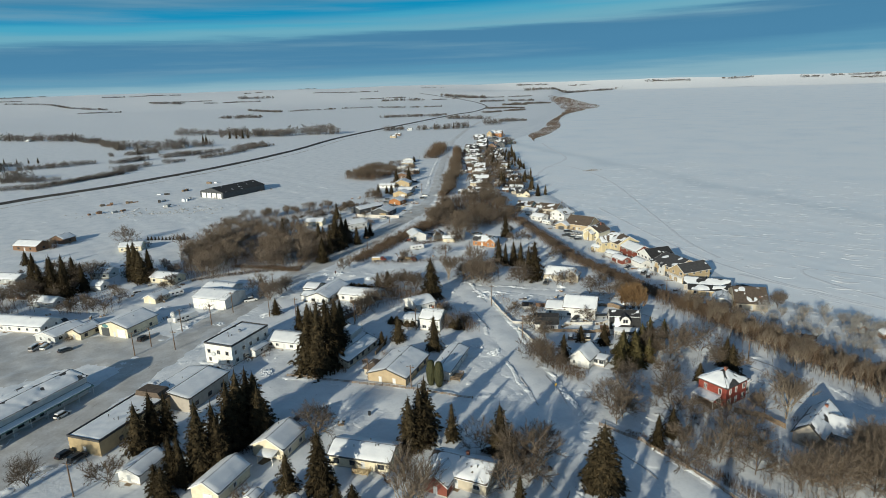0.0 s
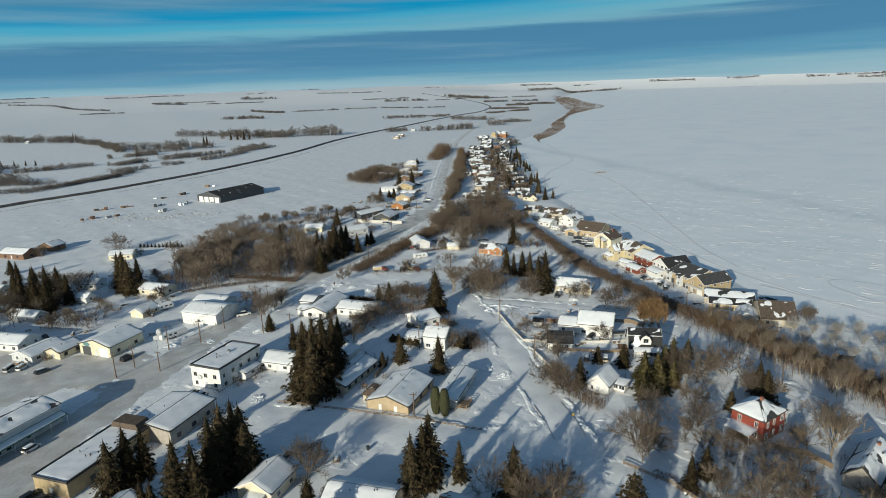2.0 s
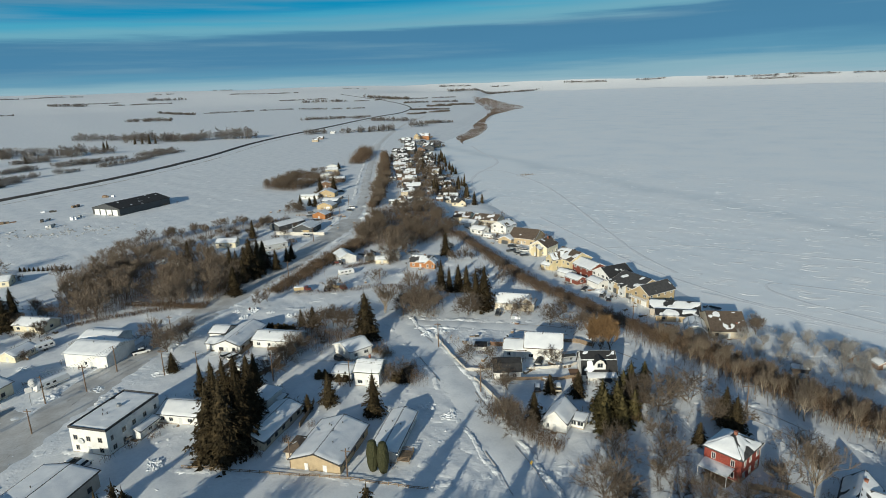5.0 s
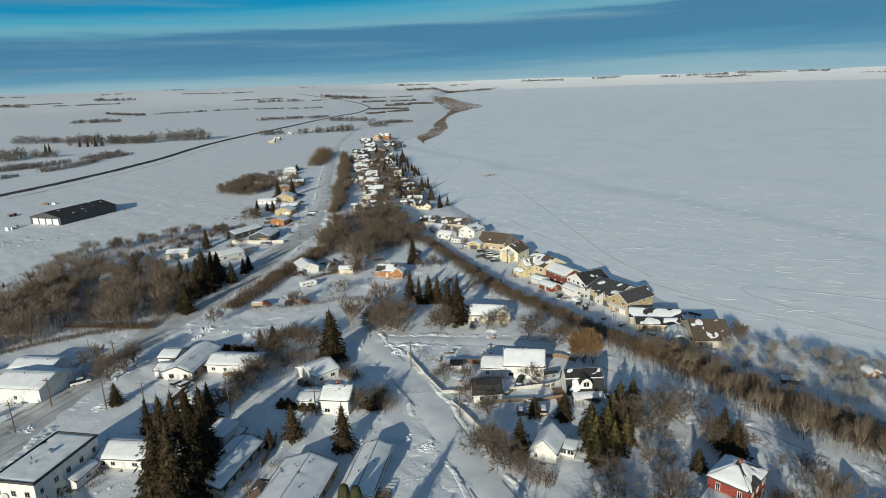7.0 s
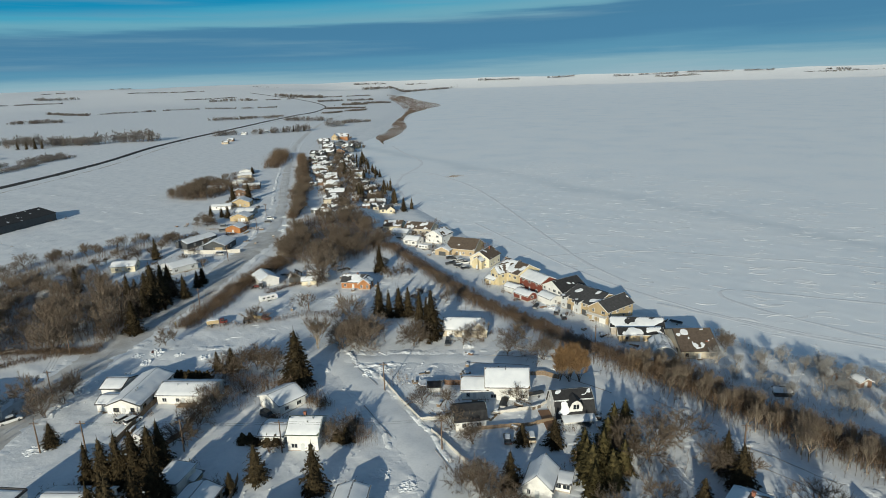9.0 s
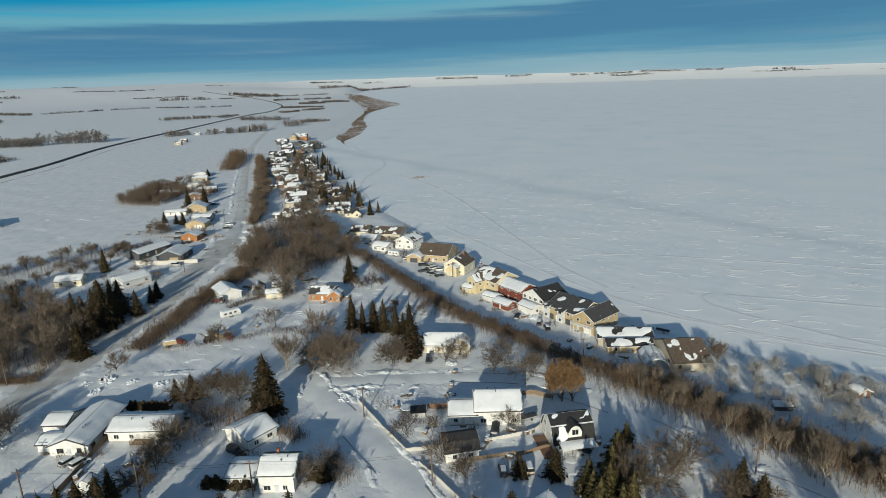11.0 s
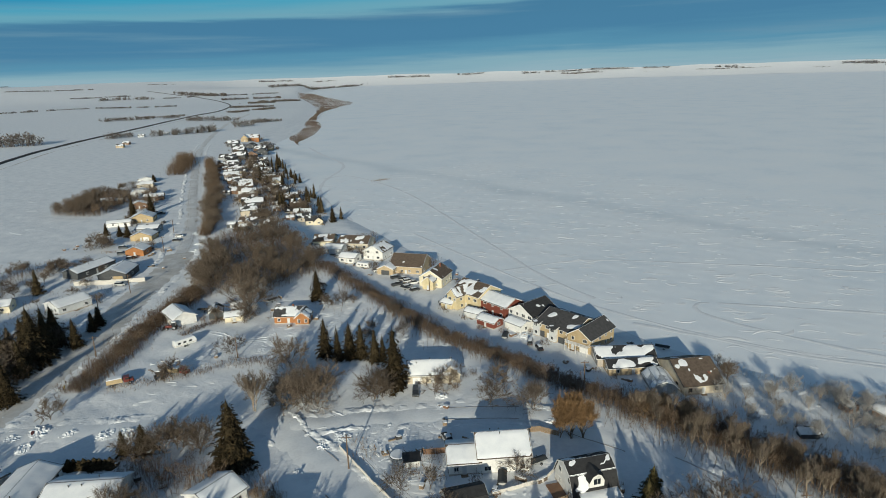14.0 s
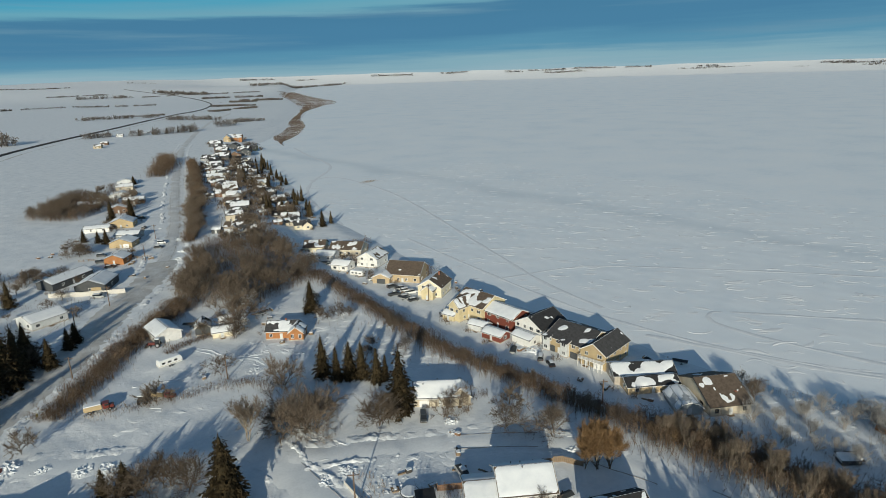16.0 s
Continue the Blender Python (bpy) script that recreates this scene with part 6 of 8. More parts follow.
HEDGE = spline([(30, 304), (45.5, 323), (58.7, 340), (72, 354), (86, 369)])
brush("brush", along(HEDGE, 8.0, 60, 4), 2.4, 4.8, BRUSH, "dense brown hedge beside the main road", 4)
brush("brush", fill(WOODS_W, 0.8, 5), 2.5, 7.5, BRUSH, "undergrowth of the western thicket", 5)
brush("brush", fill(WOODS_C, 1.1, 6), 2.5, 7.0, BRUSH, "undergrowth of the roadside wood", 6)
brush("brush", fill([(57, 612), (81, 578), (102, 600), (110, 660), (85, 664)], 0.6, 7), 4, 9, BRUSH, "brown willow copse in the open field", 7, thick=0.05)
brush("brush", along(spline([(119, 468), (136, 508), (152, 556), (169, 605), (190, 668), (207, 727), (224, 785)]), 5.5, 24, 8), 4, 9.5, BRUSH, "roadside belt of tall brown brush", 8, thick=0.05)
brush("brush", along(spline([(176, 738), (197, 790), (220, 858)]), 15, 11, 9), 5, 11, BRUSH, "clump of brush beside the far road", 9, thick=0.08)
brush("brush", along(spline([(-48, 299), (-30, 302), (4, 302)]), 3.5, 18, 10), 1.2, 2.4, BRUSH, "clipped brown hedge at the edge of the thicket", 10)
brush("brush", along(spline([(66.5, 326), (74, 330), (84, 331), (88, 326)]), 3.5, 30, 11), 0.8, 1.8, BRUSH, "low dark hedge in the snow", 11)
brush("brush", along(spline([(38, 300), (50, 296), (62, 293), (74, 291), (86, 280)]), 5, 12, 12), 1.0, 2.6, BRUSH, "scrub along a snowy yard", 12)
brush("brush", along(spline([(33, 253), (37, 248), (43, 240), (50, 233)]), 8, 16, 13), 2.5, 5.5, BRUSH, "scrub between the houses", 13)
brush("brush", along(spline([(51, 229), (55, 222), (56, 218)]), 4, 18, 14), 1.5, 3.0, BRUSH_TAN, "rounded russet shrubs", 14)
brush("brush", along(spline([(56, 208), (59, 201), (57, 197)]), 6, 16, 15), 2.0, 4.0, BRUSH, "brown shrubs beside the side street", 15)
brush("brush", along(spline([(71, 174), (74, 165), (75.5, 157), (78, 150)]), 4.5, 20, 16), 1.5, 3.6, BRUSH, "tangle of brown shrubs beside the side street", 16)
brush("brush", along(spline([(75.5, 122), (80, 111), (85, 97), (88, 85)]), 3.0, 26, 17), 0.8, 2.0, BRUSH, "brown hedge along the lane", 17)
brush("brush", fill([(84, 118), (104, 120), (110, 110), (102, 96), (90, 100)], 0.5, 18), 1.5, 4.0, BRUSH, "tangled bushes in an overgrown yard", 18)
brush("brush", fill([(96, 150), (112, 158), (124, 150), (116, 138), (100, 140)], 0.12, 19), 1.5, 4.0, BRUSH, "thin scrub in a snowy field", 19)
brush("brush", fill([(93, 152), (92, 164), (102, 168), (108, 162), (106, 153)], 0.9, 25), 1.5, 4.2, BRUSH_TAN, "russet bushes under the pines", 25)
brush("brush", fill([(160, 186), (172, 184), (200, 168), (204, 140), (186, 130), (168, 150)], 0.5, 20), 0.8, 2.6, FROST, "frosted scrub on the lake shore", 20)
brush("brush", fill([(188, 190), (194, 190), (204, 160), (200, 150), (190, 170)], 0.6, 21), 1.0, 3.4, FROST, "frosted scrub at the edge of the ice", 21)
brush("brush", fill([(76, 222), (80, 218), (84, 224), (80, 230)], 0.8, 22), 1.0, 2.6, BRUSH_TAN, "reddish shrubs in a yard corner", 22)
brush("brush", fill([(84, 204), (92, 200), (94, 212), (86, 216)], 0.5, 23), 1.0, 3.0, BRUSH, "bare shrubs in a cluttered yard", 23)
grove([(160, 186), (172, 184), (200, 168), (204, 140), (186, 130), (168, 150)], 34, 3.5, 7, "frosted leafless trees on the shore", FROSTY, 10)
scatter([(122, 366), (146, 350), (150, 385), (128, 372)], 5, 5, 8, "leafless tree above the bank", BARE, 11)
scatter([(-62, 300), (-50, 290), (-52, 320), (-66, 330)], 6, 5, 8, "leafless tree in a snowy yard", BARE, 12)
scatter([(-95, 268), (-72, 262), (-70, 290), (-92, 292)], 9, 4, 8, "leafless tree in a snowy yard", BARE, 13)
brush("brush", fill([(-95, 268), (-72, 262), (-70, 288), (-92, 290)], 0.35, 24), 1.5, 4.0, BRUSH, "bushes between yards", 24)
scatter([(126, 340), (134, 300), (128, 262), (112, 262), (112, 300)], 9, 4, 8, "leafless tree above the bank", BARE, 14)
grove([(-40, 420), (0, 432), (30, 442), (44, 452), (40, 466), (0, 452), (-40, 440)], 22, 5, 9, "leafless trees at the edge of the open field", FARBARE, 64)
brush("brush", fill([(-40, 418), (0, 428), (30, 438), (46, 450), (40, 466), (0, 452), (-40, 440)], 0.5, 64), 1.5, 4.5, BRUSH, "brown scrub at the edge of the open field", 64)
brush("brush", fill([(-8, 386), (6, 384), (30, 366), (44, 374), (54, 392), (60, 404), (36, 418), (0, 420)], 0.16, 65), 0.8, 2.6, BRUSH, "shrubs in the yards beside the road", 65)
brush("brush", fill([(6, 306), (26, 330), (36, 346), (30, 350), (18, 334), (2, 312)], 1.6, 66), 1.5, 4.5, BRUSH, "dark undergrowth at the edge of the road", 66)
grove([(-136, 266), (-112, 262), (-104, 280), (-128, 296)], 12, 6, 10, "leafless trees between western yards", FARBARE, 67)
brush("brush", fill([(-136, 266), (-112, 262), (-104, 280), (-128, 296)], 0.3, 67), 1.5, 4.0, BRUSH, "bushes between western yards", 67)
# rows beside the lake in the far row of cottages
grove([(150, 470), (196, 470), (215, 560), (262, 700), (300, 860), (270, 860), (195, 640)], 46, 5, 9, "leafless garden trees among far cottages", FARBARE, 15)
_fr = random.Random(9)
for k in range(58):
    fy = _fr.uniform(462, 800)
    fx = float(np.interp(fy, SHORE_Y, SHORE_X)) - 4 - 34 * _fr.random() ** 1.6
    plant(SPRUCE_FAR, round(fx, 1), round(fy, 1), _fr.uniform(6, 13), "spruce_tree", "far dark spruce among the cottages", 14, "spruce")
# shelter belts and bluffs on the plain
def far_wood(line, width, h, label, seed=1, gap=0.0, material=HAZED_TREES, name="woodland", category="tree belt", tight=1.0):
    """A belt of far bare trees: each a clump of twigs round a short stem, in one mesh."""
    rng = np.random.default_rng(seed)
    a, n = side_ways(line)
    d = np.r_[0, np.cumsum(np.linalg.norm(np.diff(a, axis=0), axis=1))]
    size = max(1.0, (math.hypot(*line[0]) / 1100) ** 0.6)
    count = max(16, int(d[-1] * width / (h * h * 0.11 * size) * tight))
    s = rng.uniform(0, d[-1], count)
    if gap:
        s = s[np.sin(s / 37 + seed) + np.sin(s / 13 + seed * 2) > -2 + 2 * gap]
    o = rng.uniform(-0.5, 0.5, len(s)) * width * (0.75 + 0.4 * np.sin(s / 23 + seed))
    xy = np.c_[np.interp(s, d, a[:, 0]) + np.interp(s, d, n[:, 0]) * o, np.interp(s, d, a[:, 1]) + np.interp(s, d, n[:, 1]) * o]
    th = h * rng.uniform(0.5, 1.15, len(s)) * (0.85 + 0.25 * waves(xy[:, 0], xy[:, 1], 60, seed))
    z = ground_z(xy[:, 0], xy[:, 1])
    P0 = np.c_[xy, z - 0.3]
    P_, Q_, R_ = [P0], [P0 + np.c_[rng.normal(0, 0.1, (len(s), 2)), np.ones(len(s))] * th[:, None]], [0.02 * th]
    for k in range(24):
        e = rng.normal(0, 1, (len(s), 3)); e /= np.linalg.norm(e, axis=1)[:, None]
        rad = rng.uniform(0.3, 1.0, len(s))[:, None]
        c = P0 + e * rad * np.c_[th * 0.34, th * 0.34, th * 0.42] + np.c_[np.zeros((len(s), 2)), th * 0.52]
        q = c + (e * 0.8 + rng.normal(0, 0.5, (len(s), 3)) + [0, 0, 0.15]) * (th * rng.uniform(0.10, 0.20, len(s)))[:, None]
        P_.append(c); Q_.append(q); R_.append(th * 0.036 * size)
    v, f = slivers(np.concatenate(P_), np.concatenate(Q_), np.concatenate(R_))
    return tagged(new(name, raw_mesh(name, v, f, material)), label, category, "woods and groves", "stuff")


def between(a, b, n=9, bow=0.0):
    dx, dy = b[0] - a[0], b[1] - a[1]
    return [(a[0] + dx * s / (n - 1) - dy * bow * math.sin(math.pi * s / (n - 1)), a[1] + dy * s / (n - 1) + dx * bow * math.sin(math.pi * s / (n - 1))) for s in range(n)]


FAR_BELTS = [((-620, 1580), (-391, 1409), 40, 17, 0.1), ((-391, 1409), (-247, 1106), 22, 11, 0.2), ((-273, 1172), (-102, 1106), 34, 16, 0.0), ((-208, 1454), (26, 1266), 30, 17, 0.1), ((-110, 1330), (20, 1262), 40, 19, 0.0), ((38, 1301), (115, 1252), 60, 22, 0.0),
             ((-211, 891), (-97, 980), 26, 8, 0.2), ((-97, 980), (-22, 1084), 20, 9, 0.2), ((-332, 866), (-239, 916), 24, 8, 0.3), ((-310, 775), (-266, 770), 24, 14, 0.0), ((-265, 682), (-223, 705), 10, 5, 0.3), ((-223, 705), (-156, 787), 12, 5, 0.35), ((-470, 1010), (-332, 866), 40, 11, 0.3), ((-370, 800), (-305, 775), 30, 12, 0.2), ((-240, 1000), (-180, 1030), 24, 8, 0.2),
             ((-690, 4000), (-510, 3950), 40, 17, 0.0), ((-213, 4180), (-3, 4200), 40, 19, 0.0), ((592, 3614), (831, 3539), 40, 19, 0.1), ((-188, 2323), (-46, 2180), 36, 14, 0.2), ((-118, 3100), (22, 2739), 30, 12, 0.3), ((22, 2739), (458, 2856), 14, 8, 0.4), ((458, 2856), (688, 2616), 16, 8, 0.4), ((293, 1843), (474, 1808), 22, 11, 0.2), ((-1450, 4050), (-1212, 4000), 20, 12, 0.1), ((-1212, 4000), (-847, 3637), 20, 12, 0.1),
             ((208, 1268), (254, 1276), 30, 12, 0.2), ((273, 1251), (383, 1249), 30, 14, 0.1), ((450, 1650), (530, 1527), 26, 13, 0.0), ((-290, 752), (-232, 735), 18, 7, 0.15), ((-240, 676), (-205, 735), 12, 5, 0.2), ((-205, 735), (-160, 812), 14, 6, 0.3), ((-190, 800), (-138, 860), 20, 8, 0.2), ((-138, 862), (-50, 985), 14, 7, 0.3), ((-60, 985), (-10, 1062), 12, 6, 0.3), ((-220, 1064), (-150, 1090), 26, 11, 0.1), ((-420, 960), (-330, 930), 24, 9, 0.2), ((444, 1330), (479, 1313), 40, 16, 0.0), ((1010, 3786), (1172, 3461), 60, 19, 0.1), ((1020, 2635), (1144, 2520), 70, 9, 0.2), ((900, 2540), (1020, 2480), 60, 8, 0.4), ((760, 2250), (900, 2150), 70, 6, 0.45), ((1000, 3050), (1250, 2950), 40, 11, 0.3), ((509, 1410), (574, 1400), 30, 9, 0.2), ((640, 1900), (800, 1980), 50, 6, 0.45), ((333, 1905), (507, 1876), 14, 6, 0.4), ((328, 954), (380, 984), 12, 6, 0.1), ((1547, 3793), (2000, 4000), 50, 19, 0.1), ((2000, 4000), (2483, 4140), 50, 19, 0.2)]
for k, (a, b, w, h, g) in enumerate(FAR_BELTS):
    far_wood(between(a, b, 9, 0.05 * math.sin(k * 2.3)), w, h, "far shelter belt of bare trees on the plain", 60 + k, g)
for x, y, h in ((-551, 1521, 17), (-424, 1500, 18), (-416, 1490, 15), (-124, 1178, 17), (-130, 1186, 16), (-66, 1259, 19), (-56, 1255, 18), (-78, 1262, 17), (-90, 1268, 15), (-205, 1016, 13), (-368, 979, 8), (-350, 972, 8), (-334, 966, 8), (-321, 962, 9), (290, 1256, 13), (312, 1254, 14), (334, 1255, 13), (352, 1252, 14), (372, 1250, 13)):
    plant(SPRUCE_FAR, x, y, h, "spruce_tree", "far dark spruce in a shelter belt", 14, "spruce")
# far shore clumps beyond the ice
_fc = random.Random(21)
for k in range(34):
    az = radians(24 + k * 1.75 + _fc.uniform(-0.8, 0.8))
    r = _fc.uniform(R_SHORE + 25, R_OUT - 40)
    c = (CX + r * math.sin(az), CY + r * math.cos(az))
    w = _fc.uniform(40, 170)
    ln = [(c[0] + math.cos(az) * w * (s / 4 - 1), c[1] - math.sin(az) * w * (s / 4 - 1)) for s in range(9)]
    far_wood(ln, 30, 11, "far clump of bare trees beyond the lake", 120 + k, 0.15)
for k in range(16):
    az = radians(-34 + k * 3.6 + _fc.uniform(-1.5, 1.5))
    r = _fc.uniform(3300, R_OUT - 60)
    c = (CX + r * math.sin(az), CY + r * math.cos(az))
    w = _fc.uniform(60, 260)
    ln = [(c[0] + math.cos(az) * w * (s / 4 - 1), c[1] - math.sin(az) * w * (s / 4 - 1)) for s in range(9)]
    far_wood(ln, 22, 8, "far line of bare trees on the plain", 170 + k, 0.3)
# reed bed fringing the far bay
REED_W = spline([(402, 950), (452, 1070), (535, 1200), (645, 1410), (795, 1670), (940, 1940), (1100, 2270), (1330, 2860), (1560, 3418)], 20)
REED_E = spline([(410, 975), (470, 1060), (572, 1227), (690, 1472), (840, 1728), (1000, 1950), (1171, 2202), (1370, 2742), (1620, 3418)], 20)
_re = np.random.default_rng(8)
_rw, _rx = np.array(REED_W), np.array(REED_E)
_t = _re.uniform(0, 1, 70000) ** 1.5
_u = _re.uniform(-0.35, 1.35, 70000)
_pw = np.c_[np.interp(_t, np.linspace(0, 1, len(_rw)), _rw[:, 0]), np.interp(_t, np.linspace(0, 1, len(_rw)), _rw[:, 1])]
_pe = np.c_[np.interp(_t, np.linspace(0, 1, len(_rx)), _rx[:, 0]), np.interp(_t, np.linspace(0, 1, len(_rx)), _rx[:, 1])]
_pr = _pw + (_pe - _pw) * _u[:, None]
_pr = _pr[waves(_pr[:, 0], _pr[:, 1], 120, 4.0) + 0.7 * waves(_pr[:, 0], _pr[:, 1], 37, 1.0) > -0.15 + 1.1 * _re.uniform(-1, 1, len(_pr)) + 1.6 * np.clip(np.abs(_u - 0.5) - 0.4, 0, 1)]
_rh = _re.uniform(0.7, 1.6, len(_pr)) * (0.6 + _pr[:, 1] / 2500)
_p0 = np.c_[_pr, np.maximum(ground_z(_pr[:, 0], _pr[:, 1]), lake_height(_pr[:, 0], _pr[:, 1])) - 0.1]
_v, _f = slivers(_p0, _p0 + np.c_[_re.normal(0, 0.25, (len(_pr), 2)), np.ones(len(_pr))] * _rh[:, None], 0.24 * _pr[:, 1] / 1000 + 0.05)
tagged(new("reeds", raw_mesh("reeds", _v, _f, REED)), "brown reed bed at the edge of the ice", "reeds", "brush and thickets", "stuff")

_ib = np.c_[_re.normal(316, 4.5, 260), _re.normal(590, 2.6, 260)]
_i0 = np.c_[_ib, lake_height(_ib[:, 0], _ib[:, 1]) - 0.05]
_v, _f = slivers(_i0, _i0 + np.c_[_re.normal(0, 0.3, (260, 2)), _re.uniform(0.3, 0.9, 260)], np.full(260, 0.14))
tagged(new("reeds", raw_mesh("reeds", _v, _f, BRUSH_TAN)), "small patch of pale reeds standing in the ice", "reeds", "brush and thickets", "stuff")

# more of the foreground and roadside planting
grove([(84, 372), (92, 367), (112, 418), (106, 424)], 22, 6, 9, "hazy pale leafless trees beside the road", POPLAR, 31)
brush("brush", along(spline([(85, 371), (97, 396), (109, 422)]), 6, 14, 41), 2.0, 5.0, BRUSH_TAN, "pale roadside willows", 41)
brush("brush", fill([(0, 300), (10, 309), (24, 331), (33, 346), (26, 350), (12, 334)], 1.1, 42), 2.0, 5.0, BRUSH, "dark brush crowding the road", 42)
grove([(2, 304), (22, 331), (32, 345), (18, 340)], 8, 7, 11, "leafless trees crowding the road", FARBARE, 32)
spruces([(-98, 291, 15), (-104, 296, 17), (-111, 302, 15), (-116, 309, 14), (-93, 300, 14), (-109, 312, 16), (-121, 322, 12), (-70, 306, 17), (-76, 316, 18), (-68, 315, 15)], "dark spruce in a dense windbreak")
grove([(-124, 300), (-98, 284), (-90, 312), (-118, 332)], 14, 8, 13, "brown leafless trees in the windbreak", FARBARE, 33)
brush("brush", fill([(-124, 300), (-98, 286), (-90, 310), (-118, 330)], 0.5, 43), 2, 6, BRUSH, "undergrowth of the windbreak", 43)
spruces([(-16, 155, 17), (-22, 136, 15), (-27, 142, 16), (-13, 147, 15), (-33, 128, 9)], "tall dark spruce in a close group")
grove([(92, 86), (122, 82), (128, 96), (108, 98), (94, 96)], 13, 8, 12, "dark leafless trees in an overgrown yard", BARE, 34)
brush("brush", fill([(88, 84), (124, 80), (128, 94), (106, 100), (92, 98)], 0.45, 44), 1.5, 4.0, BRUSH, "tangled bushes in an overgrown yard", 44)
scatter([(48, 430), (62, 450), (40, 455), (36, 440)], 8, 5, 8, "leafless bush in a far yard", BARE, 36)
scatter([(60, 470), (74, 480), (72, 500), (58, 496)], 7, 6, 9, "leafless tree at the field edge", BARE, 37)
grove([(104, 560), (128, 600), (140, 680), (118, 690), (104, 620)], 22, 6, 10, "leafless trees among far houses", FARBARE, 38)
brush("brush", fill([(104, 565), (126, 600), (140, 680), (118, 690), (106, 620)], 0.12, 45), 3, 7, BRUSH, "brush among far houses", 45, thick=0.06)
scatter([(-60, 262), (-44, 256), (-44, 290), (-60, 296)], 6, 3, 6, "small leafless tree in a snowy yard", BARE, 39)
brush("brush", along(spline([(178, 352), (184, 345), (186, 332)]), 4, 9, 46), 4, 8, BRUSH, "row of thin bare poplars behind a lake house", 46, 3, 0.12)
brush("brush", along(spline([(180, 408), (186, 402), (188, 394)]), 4, 8, 47), 4, 8, BRUSH, "row of thin bare poplars behind a lake house", 47, 3, 0.12)
brush("brush", fill([(112, 262), (128, 262), (132, 300), (118, 330), (108, 300)], 0.10, 48), 0.6, 2.2, BRUSH, "low scrub on a snowy bank", 48)
brush("brush", fill([(76, 246), (88, 248), (92, 262), (78, 264)], 0.5, 49), 2, 5, BRUSH, "thicket of grey saplings", 49)
brush("brush", fill([(140, 470), (200, 470), (225, 560), (270, 700), (310, 860), (265, 860), (190, 640)], 0.05, 50), 2, 6, BRUSH, "bushes among far cottages", 50, thick=0.08)

# shrubs and small trees in the yards round the houses
_ya = random.Random(15)
_shr, _far_t = [], []
for x, y, yaw, L, W in LOTS:
    c, sn = math.cos(radians(yaw)), math.sin(radians(yaw))
    for k in range(_ya.randint(1, 4)):
        a, far_e = _ya.uniform(-0.6, 0.6), _ya.choice((-1, 1)) * _ya.uniform(0.5, 0.5)
        u, v = (a * L, far_e * W + math.copysign(_ya.uniform(1.2, 4.0), far_e)) if _ya.random() < 0.5 else (far_e * L + math.copysign(_ya.uniform(1.2, 4.0), far_e), a * W)
        px, py = x + c * u - sn * v, y + sn * u + c * v
        if math.hypot(px - 87, py - 156) < 8 or any(abs((px - q[0]) * math.cos(radians(q[2])) + (py - q[1]) * math.sin(radians(q[2]))) < q[3] / 2 + 0.8 and abs(-(px - q[0]) * math.sin(radians(q[2])) + (py - q[1]) * math.cos(radians(q[2]))) < q[4] / 2 + 0.8 for q in LOTS):
            continue
        if _ya.random() < 0.35 and y > 300:
            _far_t.append((px, py))
        for m in range(_ya.randint(12, 40)):
            _shr.append((px + _ya.gauss(0, 0.7), py + _ya.gauss(0, 0.7)))
brush("brush", _shr, 0.8, 2.6, BRUSH, "leafless garden shrubs round the houses", 55, 5, 0.6)
for x, y in _far_t:
    plant(FARBARE, x, y, _ya.uniform(4, 8), "bare_tree", "small leafless garden tree beside a far house", 10)
scatter([(150, 470), (196, 470), (215, 560), (262, 700), (245, 720), (195, 640)], 30, 6, 11, "leafless tree among the far cottages", FARBARE, 61)
scatter([(150, 480), (190, 476), (205, 545), (240, 660), (262, 740), (240, 770), (200, 660)], 26, 5, 10, "leafless tree among the far cottages", FARBARE, 62)
# yards and hedges seen from above the crossroads
spruces([(14.6, 309, 14), (19.5, 327, 13), (15, 341, 15)], "dark spruce in the roadside thicket")
spruces([(-0.7, 214.1, 12), (2.3, 213.0, 13), (5.4, 212.0, 14), (8.5, 211.7, 14), (11.9, 213.1, 13), (14.2, 216.5, 12)], "dark spruce in a tight clump")
spruces([(23.7, 334.2, 20), (27.7, 339.5, 18), (30.9, 347.7, 15)], "tall dark spruce beside the main road")
for k in range(9):
    plant(EVERGREEN, 23.6 + k * 0.98, 262.9 - k * 0.74, _tr.uniform(2.0, 2.7), "evergreen_shrub", "dark clipped evergreen shrub in a hedge behind a house", 2.6, "shrub", "evergreen hedge", 1.5)
for x, y, h in ((32.7, 214.3, 2.8), (34.3, 213.0, 3.0), (36.0, 212.0, 2.6), (37.9, 210.4, 2.9), (39.7, 209.0, 3.1), (53.5, 203, 3.4), (55.2, 201.4, 3.8)):
    plant(EVERGREEN, x, y, h, "evergreen_shrub", "bushy dark evergreen shrub in a front yard", 2.6, "shrub", "evergreen hedge", 1.35)
brush("brush", fill([(31, 254), (40.5, 250), (42, 238), (36, 230), (31, 236)], 0.9, 72), 1.5, 4.0, BRUSH, "brown bushes crowding a white house", 72)
brush("brush", fill([(54, 236), (57.5, 236), (58, 219), (53.5, 219)], 2.2, 73), 1.6, 3.0, BRUSH, "rounded dark hedge beside the street", 73)
brush("brush", along(spline([(-28.8, 316.7), (-13.2, 307.6), (2.3, 297.6)]), 3.2, 36, 74), 1.2, 2.2, BRUSH, "long clipped brown hedge along the cross lane", 74)
bares([(41.7, 255, 9), (45.6, 254, 10), (49, 248.7, 10), (38.5, 124.5, 9), (47, 119, 10), (46, 110.5, 9), (53, 123, 8), (39, 109, 9), (44, 116, 7)])
